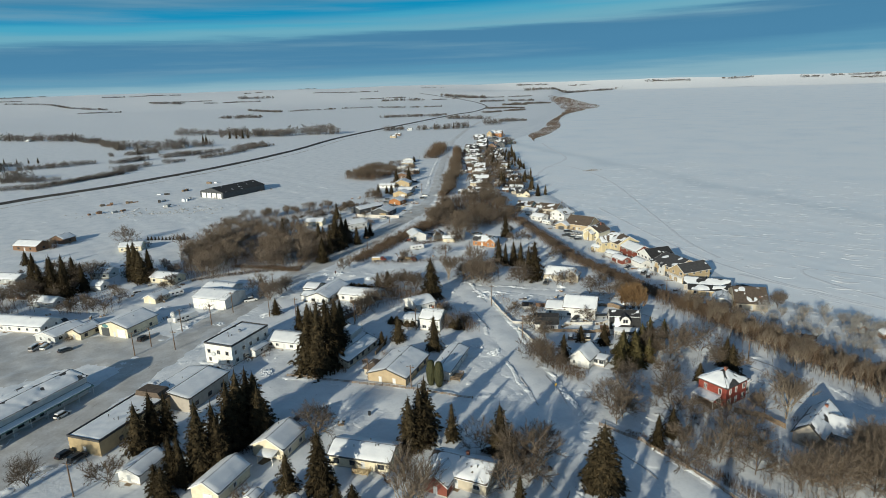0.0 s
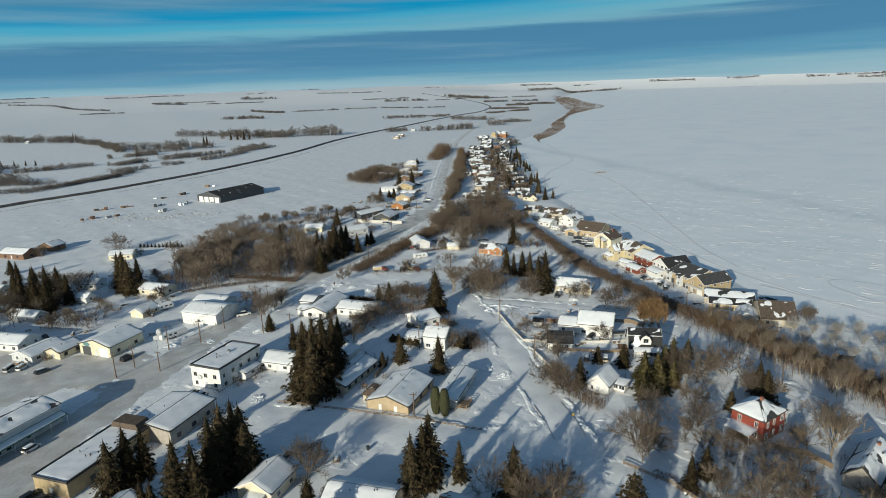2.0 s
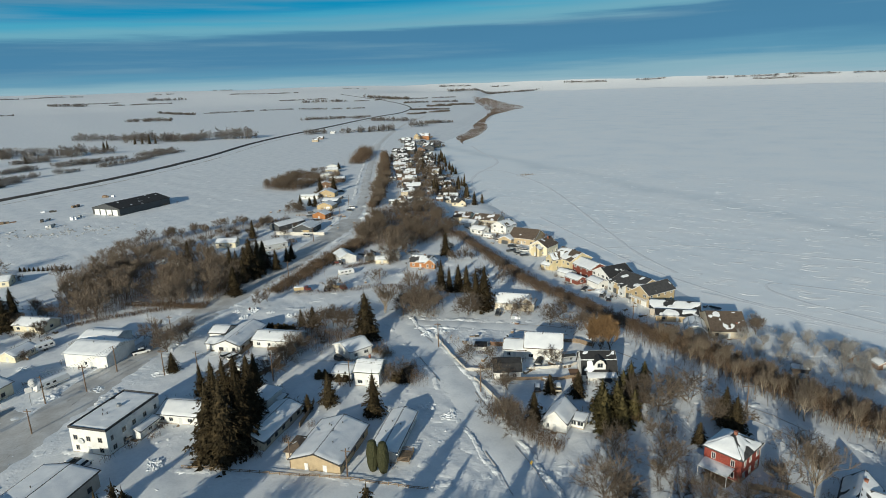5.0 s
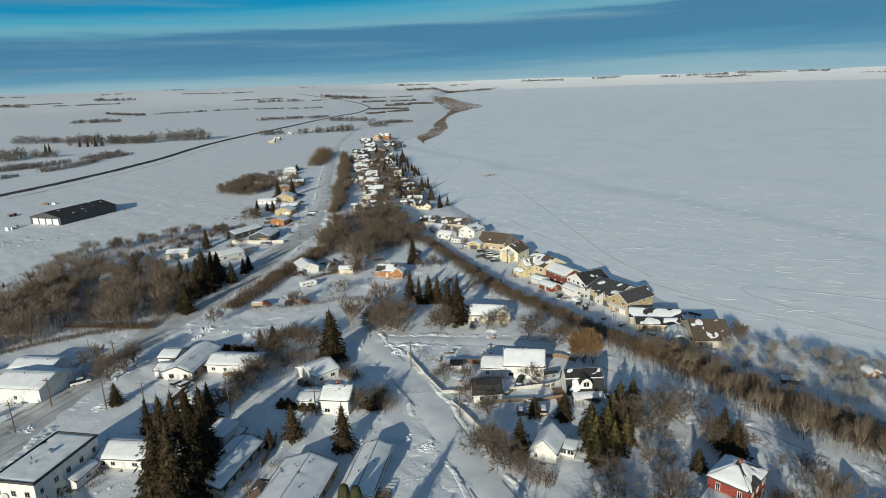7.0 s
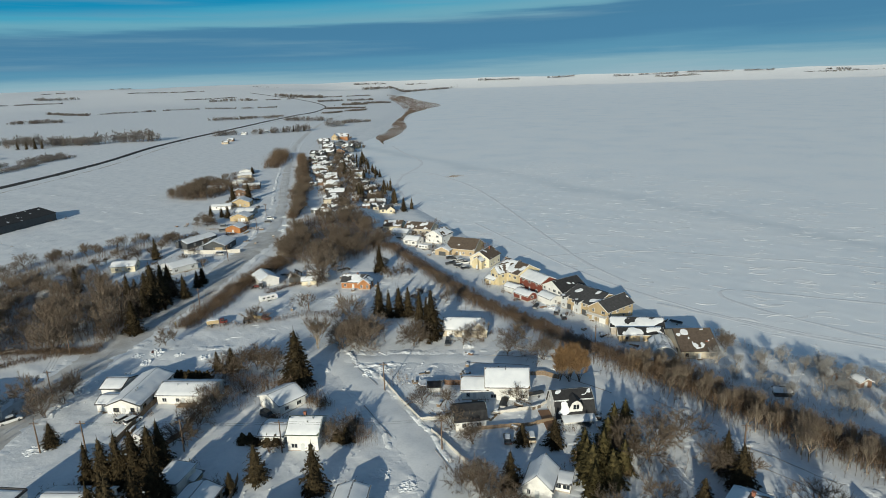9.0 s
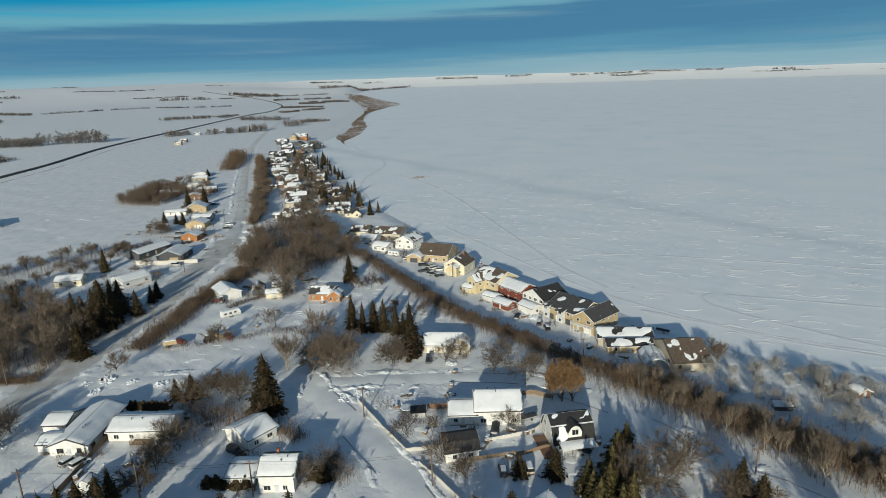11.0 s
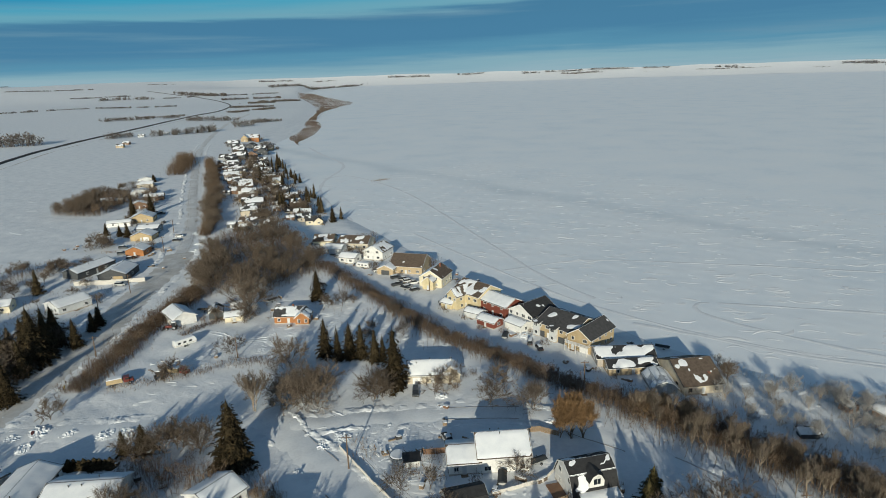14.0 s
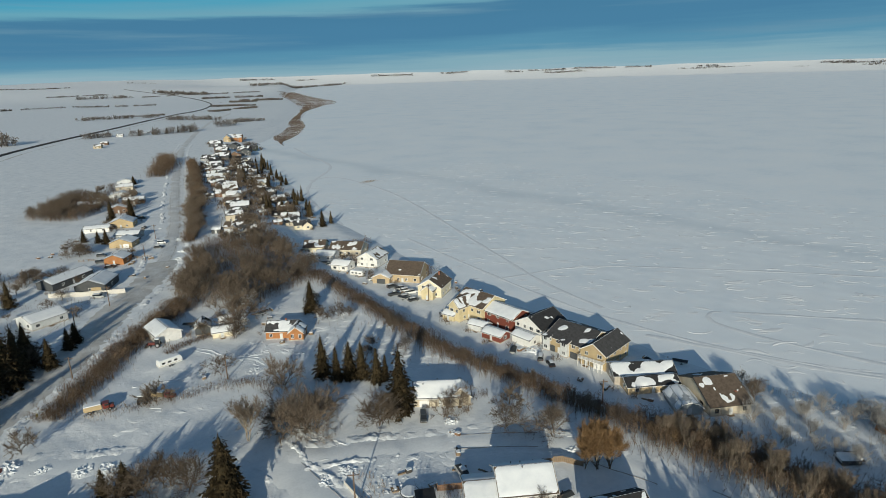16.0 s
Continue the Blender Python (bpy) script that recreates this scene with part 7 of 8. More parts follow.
brush("brush", fill([(36, 112), (46, 108), (54, 118), (48, 124), (40, 124)], 0.5, 75), 0.8, 2.4, BRUSH, "low bare bushes in a front yard", 75)
# ---- vehicles ----
def wheel_parts(root, spots, r=0.34, w=0.22):
    for x, y in spots:
        bm = bmesh.new()
        bmesh.ops.create_cone(bm, cap_ends=True, segments=14, radius1=r, radius2=r, depth=w, matrix=pose(0, 0, 0, 90))
        wh = part("wheel", bm, RUBBER, root, at=pose(x, y, r))
        bm = bmesh.new()
        bmesh.ops.create_cone(bm, cap_ends=True, segments=10, radius1=r * 0.55, radius2=r * 0.5, depth=w + 0.02, matrix=pose(0, 0, 0, 90))
        part("rim", bm, STEEL, wh)


def car(x, y, yaw, kind="sedan", paint="white", label="", snow=True):
    """A parked car; the bonnet points along local +x."""
    root = thing("pickup_truck" if kind == "pickup" else "car", x, y, gz(x, y) + 0.1, yaw, label, "pickup" if kind == "pickup" else "car", "parked vehicles")
    p = PAINT[paint]
    L = {"sedan": 4.6, "suv": 4.7, "van": 5.0, "pickup": 5.6}[kind]
    top = {"sedan": 1.42, "suv": 1.75, "van": 1.95, "pickup": 1.82}[kind]
    hood = {"sedan": 0.88, "suv": 1.05, "van": 1.1, "pickup": 1.08}[kind]
    hl, wd = L / 2, 0.9
    bm = bmesh.new()
    prism(bm, [(-hl, 0.4), (-hl + 0.08, hood), (hl - 0.5, hood), (hl - 0.04, hood - 0.22), (hl, 0.42), (hl - 0.2, 0.28), (-hl + 0.2, 0.28)], 1, -wd, wd)
    for v in bm.verts:
        v.co = (v.co.x, v.co.y * (0.93 if v.co.z > hood - 0.05 else 1), v.co.z)
    # prism swept along y keeps (x, z) outlines
    bmesh.ops.bevel(bm, geom=list(bm.edges), offset=0.05, segments=1, affect='EDGES')
    part("body", bm, p, root)
    c0, c1 = {"sedan": (-1.75, 0.75), "suv": (-2.2, 0.8), "van": (-2.35, 1.3), "pickup": (-0.9, 1.0)}[kind]
    bm = bmesh.new()
    rake = 0.55 if kind != "van" else 0.35
    v = []
    for z, a, b, w in ((hood - 0.02, c0 - (0.35 if kind == "sedan" else 0.05), c1 + rake, 0.83), (top, c0 + 0.12, c1 - 0.1, 0.66)):
        v += [bm.verts.new((xx, yy, z)) for xx, yy in ((a, -w), (b, -w), (b, w), (a, w))]
    for f in ((0, 1, 5, 4), (1, 2, 6, 5), (2, 3, 7, 6), (3, 0, 4, 7)):
        bm.faces.new([v[i] for i in f])
    part("cabin_glass", bm, CARGLASS, root, "dark tinted car windows")
    bm = bmesh.new()
    box(bm, c0 + 0.05, c1 - 0.02, -0.7, 0.7, top - 0.06, top + 0.04, 0.03)
    part("roof", bm, p, root)
    if snow:
        bm = bmesh.new()
        box(bm, c0 + 0.1, c1 - 0.1, -0.62, 0.62, top + 0.035, top + 0.16, 0.05)
        part("snow_cap", bm, SNOW_ROOF, root)
    if kind == "pickup":
        bm = bmesh.new()
        box(bm, -hl + 0.12, -1.0, -0.75, 0.75, hood - 0.03, hood + 0.015)
        part("bed_liner", bm, DARK_TRIM, root)
    for s in (-0.62, 0.62):
        bm = bmesh.new(); box(bm, hl - 0.06, hl + 0.01, s - 0.17, s + 0.17, 0.58, 0.74); part("headlight", bm, STEEL, root)
        bm = bmesh.new(); box(bm, -hl - 0.01, -hl + 0.08, s - 0.14, s + 0.14, 0.62, 0.8); part("tail_light", bm, PAINT["red"], root)
    for zz, xx in ((0.45, hl), (0.45, -hl)):
        bm = bmesh.new(); box(bm, xx - 0.06, xx + 0.06, -0.84, 0.84, zz - 0.09, zz + 0.09, 0.02); part("bumper", bm, DARK_TRIM, root)
    wheel_parts(root, [(sx * (hl - 0.85), sy * 0.82) for sx in (-1, 1) for sy in (-1, 1)])
    return root


car(-66.6, 175.7, 57, "sedan", "white", "white sedan parked along the main street")
car(-59.5, 153.5, 52, "sedan", "black", "black sedan parked in front of the shop", False)
car(-56.0, 150.9, 52, "suv", "dark", "dark car parked in front of the shop", False)
car(-91, 231, 75, "van", "silver", "silver minivan parked in a yard")
car(-87.6, 231.4, 75, "suv", "white", "white car parked in a yard")
car(-55.4, 228.2, 60, "suv", "black", "black car parked beside the repair shop", False)
car(-19.3, 258.6, 15, "pickup", "white", "white pickup parked by the barn", False)
car(-30.8, 193.2, 55, "pickup", "dark", "dark pickup parked beside the hotel")
car(-27.8, 191.3, 55, "suv", "white", "white car parked beside the hotel")
car(-18.8, 200.5, 58, "sedan", "silver", "snow-covered car beside the hotel wall")
car(7.4, 242.8, 30, "sedan", "silver", "silver car parked under snow before a long house")
car(9.6, 240.4, 30, "suv", "white", "white car parked before a long house")
car(41.2, 223.5, -65, "suv", "black", "black jeep parked by the small white house", False)
car(97.7, 213.5, -105, "pickup", "silver", "grey pickup parked in a driveway")
car(105.2, 237.6, -125, "suv", "dark", "dark car parked in a cleared driveway", False)
car(-23.5, 315, 5, "sedan", "silver", "silver car half buried in snow")
car(163.6, 350.3, -20, "pickup", "white", "white pickup parked at a lake house", False)
car(164.6, 331.2, -15, "pickup", "silver", "silver pickup parked at a lake house")
car(164.9, 327.8, -15, "suv", "white", "white car parked at a lake house")
car(165.3, 324.3, -15, "pickup", "white", "white pickup parked in a row", False)
car(160.5, 316.5, -10, "sedan", "dark", "dark car under patchy snow")
car(158.6, 245.5, 40, "suv", "dark", "dark vehicle by the lake house", True)
car(157.7, 240.5, 60, "sedan", "black", "black car among snow heaps", True)
car(110.6, 524.5, 60, "suv", "black", "dark car in a far driveway")
car(77, 473, -30, "suv", "dark", "dark car parked in a far yard")
car(75.6, 448, -35, "sedan", "black", "black car parked beside a garage")
car(99.4, 498, -30, "pickup", "dark", "dark pickup parked beside a house")
for k, (x, y) in enumerate(((91.5, 178.6), (94.0, 177.2), (88.8, 180.0))):
    car(x, y, 60, ("sedan", "suv", "sedan")[k], ("silver", "beige", "dark")[k], "old car buried in yard snow")


def trailer(x, y, yaw, L=7.0, label="white travel trailer with a snowy roof", paint="white"):
    root = thing("camper_trailer", x, y, gz(x, y) + 0.05, yaw, label, "camper", "parked vehicles")
    bm = bmesh.new()
    prism(bm, [(-L / 2, 0.7), (-L / 2 + 0.2, 2.6), (L / 2 - 0.5, 2.7), (L / 2, 1.9), (L / 2 - 0.1, 0.6)], 1, -1.15, 1.15)
    bmesh.ops.bevel(bm, geom=list(bm.edges), offset=0.08, segments=1, affect='EDGES')
    part("body", bm, PAINT[paint], root)
    for k in range(3):
        for s in (-1, 1):
            bm = bmesh.new(); box(bm, -L / 2 + 1.0 + k * 1.9, -L / 2 + 2.0 + k * 1.9, s * 1.15 - 0.02, s * 1.15 + 0.02, 1.5, 2.1); part("window", bm, CARGLASS, root)
    bm = bmesh.new(); box(bm, -L / 2, L / 2 - 0.2, -1.17, 1.17, 0.95, 1.1); part("stripe", bm, PAINT["beige"], root)
    bm = bmesh.new(); box(bm, -L / 2 + 0.3, L / 2 - 0.6, -1.05, 1.05, 2.62, 2.86, 0.08); part("snow_cap", bm, SNOW_ROOF, root)
    bm = bmesh.new(); tube(bm, (L / 2 - 0.1, 0, 0.6), (L / 2 + 1.0, 0, 0.5), 0.06, 0.05); part("drawbar", bm, STEEL, root)
    wheel_parts(root, [(-0.4, -0.95), (-0.4, 0.95), (0.4, -0.95), (0.4, 0.95)], 0.33)
    return root


trailer(65.2, 316.6, 8, 7.5)
trailer(-51.2, 278, 35, 6.5, "cream camper parked beside a small house")
trailer(161.5, 361, -60, 7.0, "white trailer parked below the bank")
trailer(-43, 243.5, 40, 10, "long white tank trailer under snow")


def farm_truck(x, y, yaw):
    root = thing("grain_truck", x, y, gz(x, y), yaw, "old red truck with a rusty box in deep snow", "truck", "parked vehicles")
    bm = bmesh.new(); box(bm, 1.0, 2.6, -1.0, 1.0, 0.7, 2.3, 0.12); part("cab", bm, PAINT["red"], root)
    bm = bmesh.new(); box(bm, 2.6, 3.7, -0.85, 0.85, 0.7, 1.5, 0.12); part("bonnet", bm, PAINT["red"], root)
    bm = bmesh.new(); box(bm, 1.5, 2.63, -1.02, 1.02, 1.6, 2.1); part("cabin_glass", bm, CARGLASS, root)
    bm = bmesh.new(); box(bm, -3.6, 0.8, -1.15, 1.15, 0.9, 2.2, 0.05); part("box", bm, WALL["ochre"], root)
    bm = bmesh.new(); box(bm, -3.5, 0.7, -1.05, 1.05, 2.15, 2.45, 0.1); part("snow_cap", bm, SNOW_ROOF, root)
    wheel_parts(root, [(2.6, -0.9), (2.6, 0.9), (-2.3, -0.9), (-2.3, 0.9)], 0.45, 0.3)


def tractor(x, y, yaw):
    root = thing("tractor", x, y, gz(x, y), yaw, "dark red tractor with a front loader under snow", "tractor", "parked vehicles")
    bm = bmesh.new(); box(bm, -0.3, 2.0, -0.45, 0.45, 0.8, 1.6, 0.08); part("bonnet", bm, PAINT["red"], root)
    bm = bmesh.new(); box(bm, -1.7, -0.3, -0.75, 0.75, 1.0, 2.7, 0.1); part("cab", bm, CARGLASS, root)
    bm = bmesh.new(); box(bm, -1.75, -0.25, -0.8, 0.8, 2.7, 2.95, 0.06); part("cab_roof", bm, SNOW_ROOF, root)
    for s in (-0.7, 0.7):
        bm = bmesh.new(); tube(bm, (-0.2, s, 1.5), (2.6, s, 0.9), 0.09, 0.07); part("loader_arm", bm, PAINT["red"], root)
    bm = bmesh.new(); prism(bm, [(2.5, 0.2), (3.3, 0.2), (2.7, 1.1), (2.5, 1.1)], 1, -1.1, 1.1); part("bucket", bm, DARK_TRIM, root)
    wheel_parts(root, [(-1.1, -0.95), (-1.1, 0.95)], 0.8, 0.4); wheel_parts(root, [(1.5, -0.8), (1.5, 0.8)], 0.5, 0.3)


farm_truck(42, 300.5, -12)
tractor(65.6, 334.5, 150)
tractor(52.5, 297.5, 60)
farm_truck(57.5, 296.5, -50)


# ---- poles, wires, signs ----
def utility_pole(x, y, yaw=57, h=9.0, lamp=False):
    root = thing("utility_pole", x, y, gz(x, y) - 0.2, yaw, "weathered wooden utility pole with a crossarm in snow", "utility pole", "utility poles")
    bm = bmesh.new(); tube(bm, (0, 0, 0), (0, 0, h), 0.19, 0.13, 8); part("pole", bm, POLE_W, root)
    bm = bmesh.new(); box(bm, -0.06, 0.06, -1.2, 1.2, h - 0.75, h - 0.6); part("crossarm", bm, POLE_W, root)
    for s in (-1.1, 1.1):
        bm = bmesh.new(); tube(bm, (0, s, h - 0.6), (0, s, h - 0.4), 0.05, 0.03, 6); part("insulator", bm, STEEL, root)
    if lamp:
        bm = bmesh.new(); tube(bm, (0, 0, h - 1.6), (1.8, 0, h - 1.2), 0.05, 0.04, 6); part("lamp_arm", bm, STEEL, root)
        bm = bmesh.new(); box(bm, 1.7, 2.3, -0.14, 0.14, h - 1.3, h - 1.12, 0.04); part("lamp_head", bm, STEEL, root)
    return (x, y, gz(x, y) + h - 0.6)


def wires(a, b, n=3, sag=0.9):
    a, b = Vector(a), Vector(b)
    side = (b - a).cross(Vector((0, 0, 1))).normalized()
    verts, faces = [], []
    for k in range(n):
        o = side * (k - (n - 1) / 2) * 0.9
        ring = []
        for s in range(9):
            t = s / 8
            p = a.lerp(b, t) + o - Vector((0, 0, sag * 4 * t * (1 - t)))
            ring.append(len(verts))
            for dx, dz in ((0, 0.022), (0.02, -0.012), (-0.02, -0.012)):
                verts.append((p.x + side.x * dx, p.y + side.y * dx, p.z + dz))
        for s in range(8):
            for q in range(3):
                r = (q + 1) % 3
                faces.append((ring[s] + q, ring[s] + r, ring[s + 1] + r, ring[s + 1] + q))
    tagged(link_mesh("power_line", verts, faces, RUBBER), "thin dark wires sagging between poles", "power line", "power lines")


west = [utility_pole(x, y, lamp=l) for x, y, l in ((-55.5, 214, True), (-42.8, 232, False), (-25.6, 246.5, True), (-9.9, 268.9, False), (-5.7, 300.8, False), (24.4, 333.6, False), (47.5, 366, False), (63.2, 389.5, True), (92, 449, False), (108, 490, True))]
for p, q in zip(west, west[1:]):
    wires(p, q)
east = [utility_pole(x, y, lamp=l) for x, y, l in ((-52.8, 135.3, True), (-32.7, 235.0, True), (-11.4, 236.8, False), (-1.5, 231.2, False), (19.5, 218.3, False), (40, 205, False), (73.1, 184.8, False), (74, 220, True))]
for p, q in zip(east[3:], east[4:]):
    wires(p, q, 2)
for x, y in ((29, 162), (17.7, 171), (132.7, 147), (75.5, 295), (40, 328), (-51.3, 220), (-42.8, 214.6), (165, 312), (124, 366), (150, 215)):
    utility_pole(x, y, 57, 7.5, lamp=x in (29, 132.7))


def road_sign(x, y, yaw, colour, label, shape=4, h=2.2):
    root = thing("road_sign", x, y, gz(x, y), yaw, label, "road sign", "road signs")
    bm = bmesh.new(); tube(bm, (0, 0, -0.2), (0, 0, h), 0.04, 0.04, 6); part("post", bm, STEEL, root)
    bm = bmesh.new(); bmesh.ops.create_cone(bm, cap_ends=True, segments=shape, radius1=0.55, radius2=0.55, depth=0.04, matrix=pose(0, -0.06, h, 90, 0, 0)); part("plate", bm, colour, root)


road_sign(67.7, 146.7, 20, PAINT["yellow"], "yellow diamond road sign on a post")
road_sign(28.3, 305.7, 60, PAINT["yellow"], "yellow diamond road sign beside the road")
road_sign(18.4, 282.7, 40, PAINT["red"], "red octagonal stop sign on a post", 8)
_hy = thing("fuel_pump_sign", -46.5, 233, gz(-46.5, 233), 20, "tall pole sign with a satellite dish at a yard", "pole sign")
bm = bmesh.new(); tube(bm, (0, 0, -0.2), (0, 0, 6.0), 0.1, 0.08, 8); part("post", bm, STEEL, _hy)
bm = bmesh.new(); box(bm, -0.9, 0.9, -0.12, 0.12, 4.0, 5.6, 0.05); part("panel", bm, TRIM, _hy)
bm = bmesh.new(); bmesh.ops.create_cone(bm, cap_ends=True, segments=16, radius1=1.3, radius2=0.2, depth=0.5, matrix=pose(1.5, 0, 6.6, 60, 30, 0)); part("dish", bm, TRIM, _hy, "white satellite dish")


# ---- fences ----
def fence(pts, h, material, label, gap=2.4, boards=False, rails=2):
    """Posts with panels between them along a line; each panel and post is a part."""
    root = thing("fence", pts[0][0], pts[0][1], gz(*pts[0]), 0, label, "fence", "fences")
    ox, oy, oz = pts[0][0], pts[0][1], gz(*pts[0])
    for (x1, y1), (x2, y2) in zip(pts, pts[1:]):
        d = math.hypot(x2 - x1, y2 - y1)
        n = max(1, round(d / gap))
        yaw = math.degrees(math.atan2(y2 - y1, x2 - x1))
        w = d / n

        def post(bm):
            box(bm, -0.07, 0.07, -0.07, 0.07, -0.4, h + 0.08)
            return material

        def panel(bm):
            if boards:
                box(bm, 0.07, w - 0.07, 0.0, 0.05, h * 0.8, h * 0.88)
            else:
                for j in range(rails):
                    zz = h * (j + 0.75) / rails
                    box(bm, 0.07, w - 0.07, -0.03, 0.03, zz - 0.07, zz + 0.07)
            return material
        nb = max(2, int(w / 0.44))

        def board(bm):
            box(bm, 0.0, 0.93 * (w - 0.16) / nb, -0.03, -0.002, -0.1, h)
            return material
        bd = cached(("board", round(w, 2), round(h, 2), material.name), board)
        pm = cached(("post", round(h, 2), material.name), post)
        qm = cached(("panel", round(w, 2), round(h, 2), material.name, boards, rails), panel)
        for k in range(n):
            t = k / n
            x, y = x1 + (x2 - x1) * t, y1 + (y2 - y1) * t
            m = pose(x - ox, y - oy, gz(x, y) - oz, 0, 0, yaw)
            share("post", pm, root, m)
            rail = share("rail", qm, root, m)
            if boards:
                for j in range(nb):
                    share("board", bd, rail, pose(0.08 + j * (w - 0.16) / nb, 0, -0.03 * (j % 2)))
    share("post", pm, root, pose(pts[-1][0] - ox, pts[-1][1] - oy, gz(*pts[-1]) - oz))
    return root


fence([(76.2, 228.2), (75.3, 210.6), (75.0, 199.6), (82.5, 197.0)], 0.95, FENCE_W, "white board fence round a corner yard", boards=True)
fence([(75.0, 193.6), (75.3, 176.2)], 1.0, FENCE_W, "white board fence along the side street", boards=True)
fence([(84, 188.5), (97, 182.5), (104, 181)], 1.1, WOOD, "grey plank fence across a yard", boards=True)
fence([(46, 418.5), (58, 410.5), (72, 402.5)], 2.0, FENCE_W, "long white board fence beside dark houses", boards=True)
fence([(-6, 181.8), (10.7, 171.6), (29.3, 160.6), (44, 150)], 0.7, WOOD, "low weathered kerb fence along the cross street", rails=2)
fence([(70.5, 126.5), (76.1, 117.5), (79.5, 106.7), (82.3, 95), (85, 84)], 0.9, WOOD, "low wooden fence along the lane", rails=3)
fence([(3.7, 229.7), (6.5, 233.9), (17.5, 251)], 1.6, WOOD, "brown board fence beside a long house", boards=True)
fence([(14.7, 222.7), (19.6, 225.5), (24.3, 233.9)], 1.7, WALL["brown"], "brown board fence behind the bungalow", boards=True)
fence([(22.5, 188), (27, 196), (28.5, 200)], 1.5, WOOD, "grey board fence beside the long house", boards=True)
fence([(112, 206), (118, 202), (120, 198)], 1.4, WOOD, "grey board fence behind the white house", boards=True)
fence([(97, 208.5), (90, 213)], 1.6, WALL["brown"], "brown board screen beside a garage", boards=True)
fence([(92, 192), (104, 188), (112, 190)], 1.0, FENCE_W, "pale low fence in a snowy yard", boards=True)
fence([(150, 131), (158, 123), (167, 118)], 0.9, WOOD, "old rail fence on the shore", rails=2)
fence([(66, 470), (96, 452)], 1.3, WOOD, "dark rail fence between far yards", rails=2)
fence([(107, 122), (112, 117), (113, 111)], 1.4, WOOD, "broken plank fence in an overgrown yard", boards=True)

# ---- yard things ----
_tp = thing("trampoline", 85, 216.1, gz(85, 216.1), 0, "round trampoline heaped with snow", "trampoline")
bm = bmesh.new(); bmesh.ops.create_cone(bm, cap_ends=True, segments=24, radius1=2.0, radius2=1.8, depth=0.25, matrix=pose(0, 0, 0.9)); part("snow_cap", bm, SNOW_ROOF, _tp)
bm = bmesh.new(); bmesh.ops.create_cone(bm, cap_ends=True, segments=24, radius1=2.1, radius2=2.1, depth=0.1, matrix=pose(0, 0, 0.76)); part("frame", bm, BIN, _tp)
for k in range(6):
    bm = bmesh.new(); tube(bm, (1.95 * math.cos(k * 1.047), 1.95 * math.sin(k * 1.047), -0.2), (1.95 * math.cos(k * 1.047), 1.95 * math.sin(k * 1.047), 0.75), 0.04, 0.04, 5); part("leg", bm, STEEL, _tp)


HEAPS = []


def snow_pile(x, y, r, h, seed, label="lumpy heap of ploughed snow"):
    bm = bmesh.new()
    bmesh.ops.create_icosphere(bm, subdivisions=4, radius=1.0)
    bmesh.ops.delete(bm, geom=[v for v in bm.verts if v.co.z < -0.15], context='VERTS')
    for v in bm.verts:
        o = Vector((seed * 3.1, seed, 0))
        k = 1 + 0.5 * noise.noise(v.co * 1.7 + o) + 0.35 * noise.noise(v.co * 4.1 + o)
        up = max(0.0, 0.75 + 0.9 * noise.noise(v.co * 3.3 - o) + 0.6 * noise.noise(v.co * 8.0 + o))
        v.co = Vector((v.co.x * r * k, v.co.y * r * k * 0.75, max(-0.3, v.co.z * h * 0.8 * up - 0.05)))
    me = bpy.data.meshes.new("snow_mound"); bm.to_mesh(me); bm.free(); me.materials.append(SNOW)
    ob = new("snow_mound", me); ob.matrix_basis = pose(x, y, gz(x, y), 0, 0, seed * 47)
    tagged(ob, label, "snow mound", "snow mounds")
    HEAPS.append((x, y, r))


for k, (x, y, r, h) in enumerate(((16, 280, 2.6, 1.2), (20, 286, 3.0, 1.3), (14, 287, 2.2, 1.0), (26, 279.5, 2.0, 0.9), (33, 273, 2.6, 1.1), (38, 270, 3.0, 1.3), (44, 267, 2.4, 1.0), (-12, 239, 3.2, 1.1), (-7, 262, 3, 1.2), (-2, 268, 2.6, 1.2), (2, 273, 2.4, 1.0), (-43, 236, 3.2, 1.0), (-30, 235, 2.4, 0.9), (-20, 196, 2.2, 0.8), (4, 198, 2.6, 0.8), (8, 195, 2.2, 0.7), (-12, 186, 2.6, 0.9),
                                 (57, 184, 3.0, 1.1), (60, 177, 2.4, 0.8), (74, 232, 2.6, 1.1), (79, 232, 2.4, 1.0), (110, 232, 2.0, 1.0), (124, 203, 2.4, 1.0), (107, 228, 1.8, 0.8), (84, 294, 3.2, 1.0), (88, 300, 3.0, 0.9), (92, 306, 2.8, 0.9), (72, 303, 2.6, 0.8), (97, 301, 3, 1), (161, 251, 3.0, 1.4), (163, 253, 2.2, 1.2), (52, 131, 2.2, 0.9), (56, 118, 2.0, 0.8), (112, 453, 3, 1.1), (106, 440, 3.2, 1.0), (118, 480, 3, 1.0), (-48, 258, 3, 0.9), (-54, 262, 2.6, 0.9))):
    snow_pile(x, y, r, h * (0.3 if y > 290 and x < 100 else 0.62), k + 1)

_cl = np.random.default_rng(31)


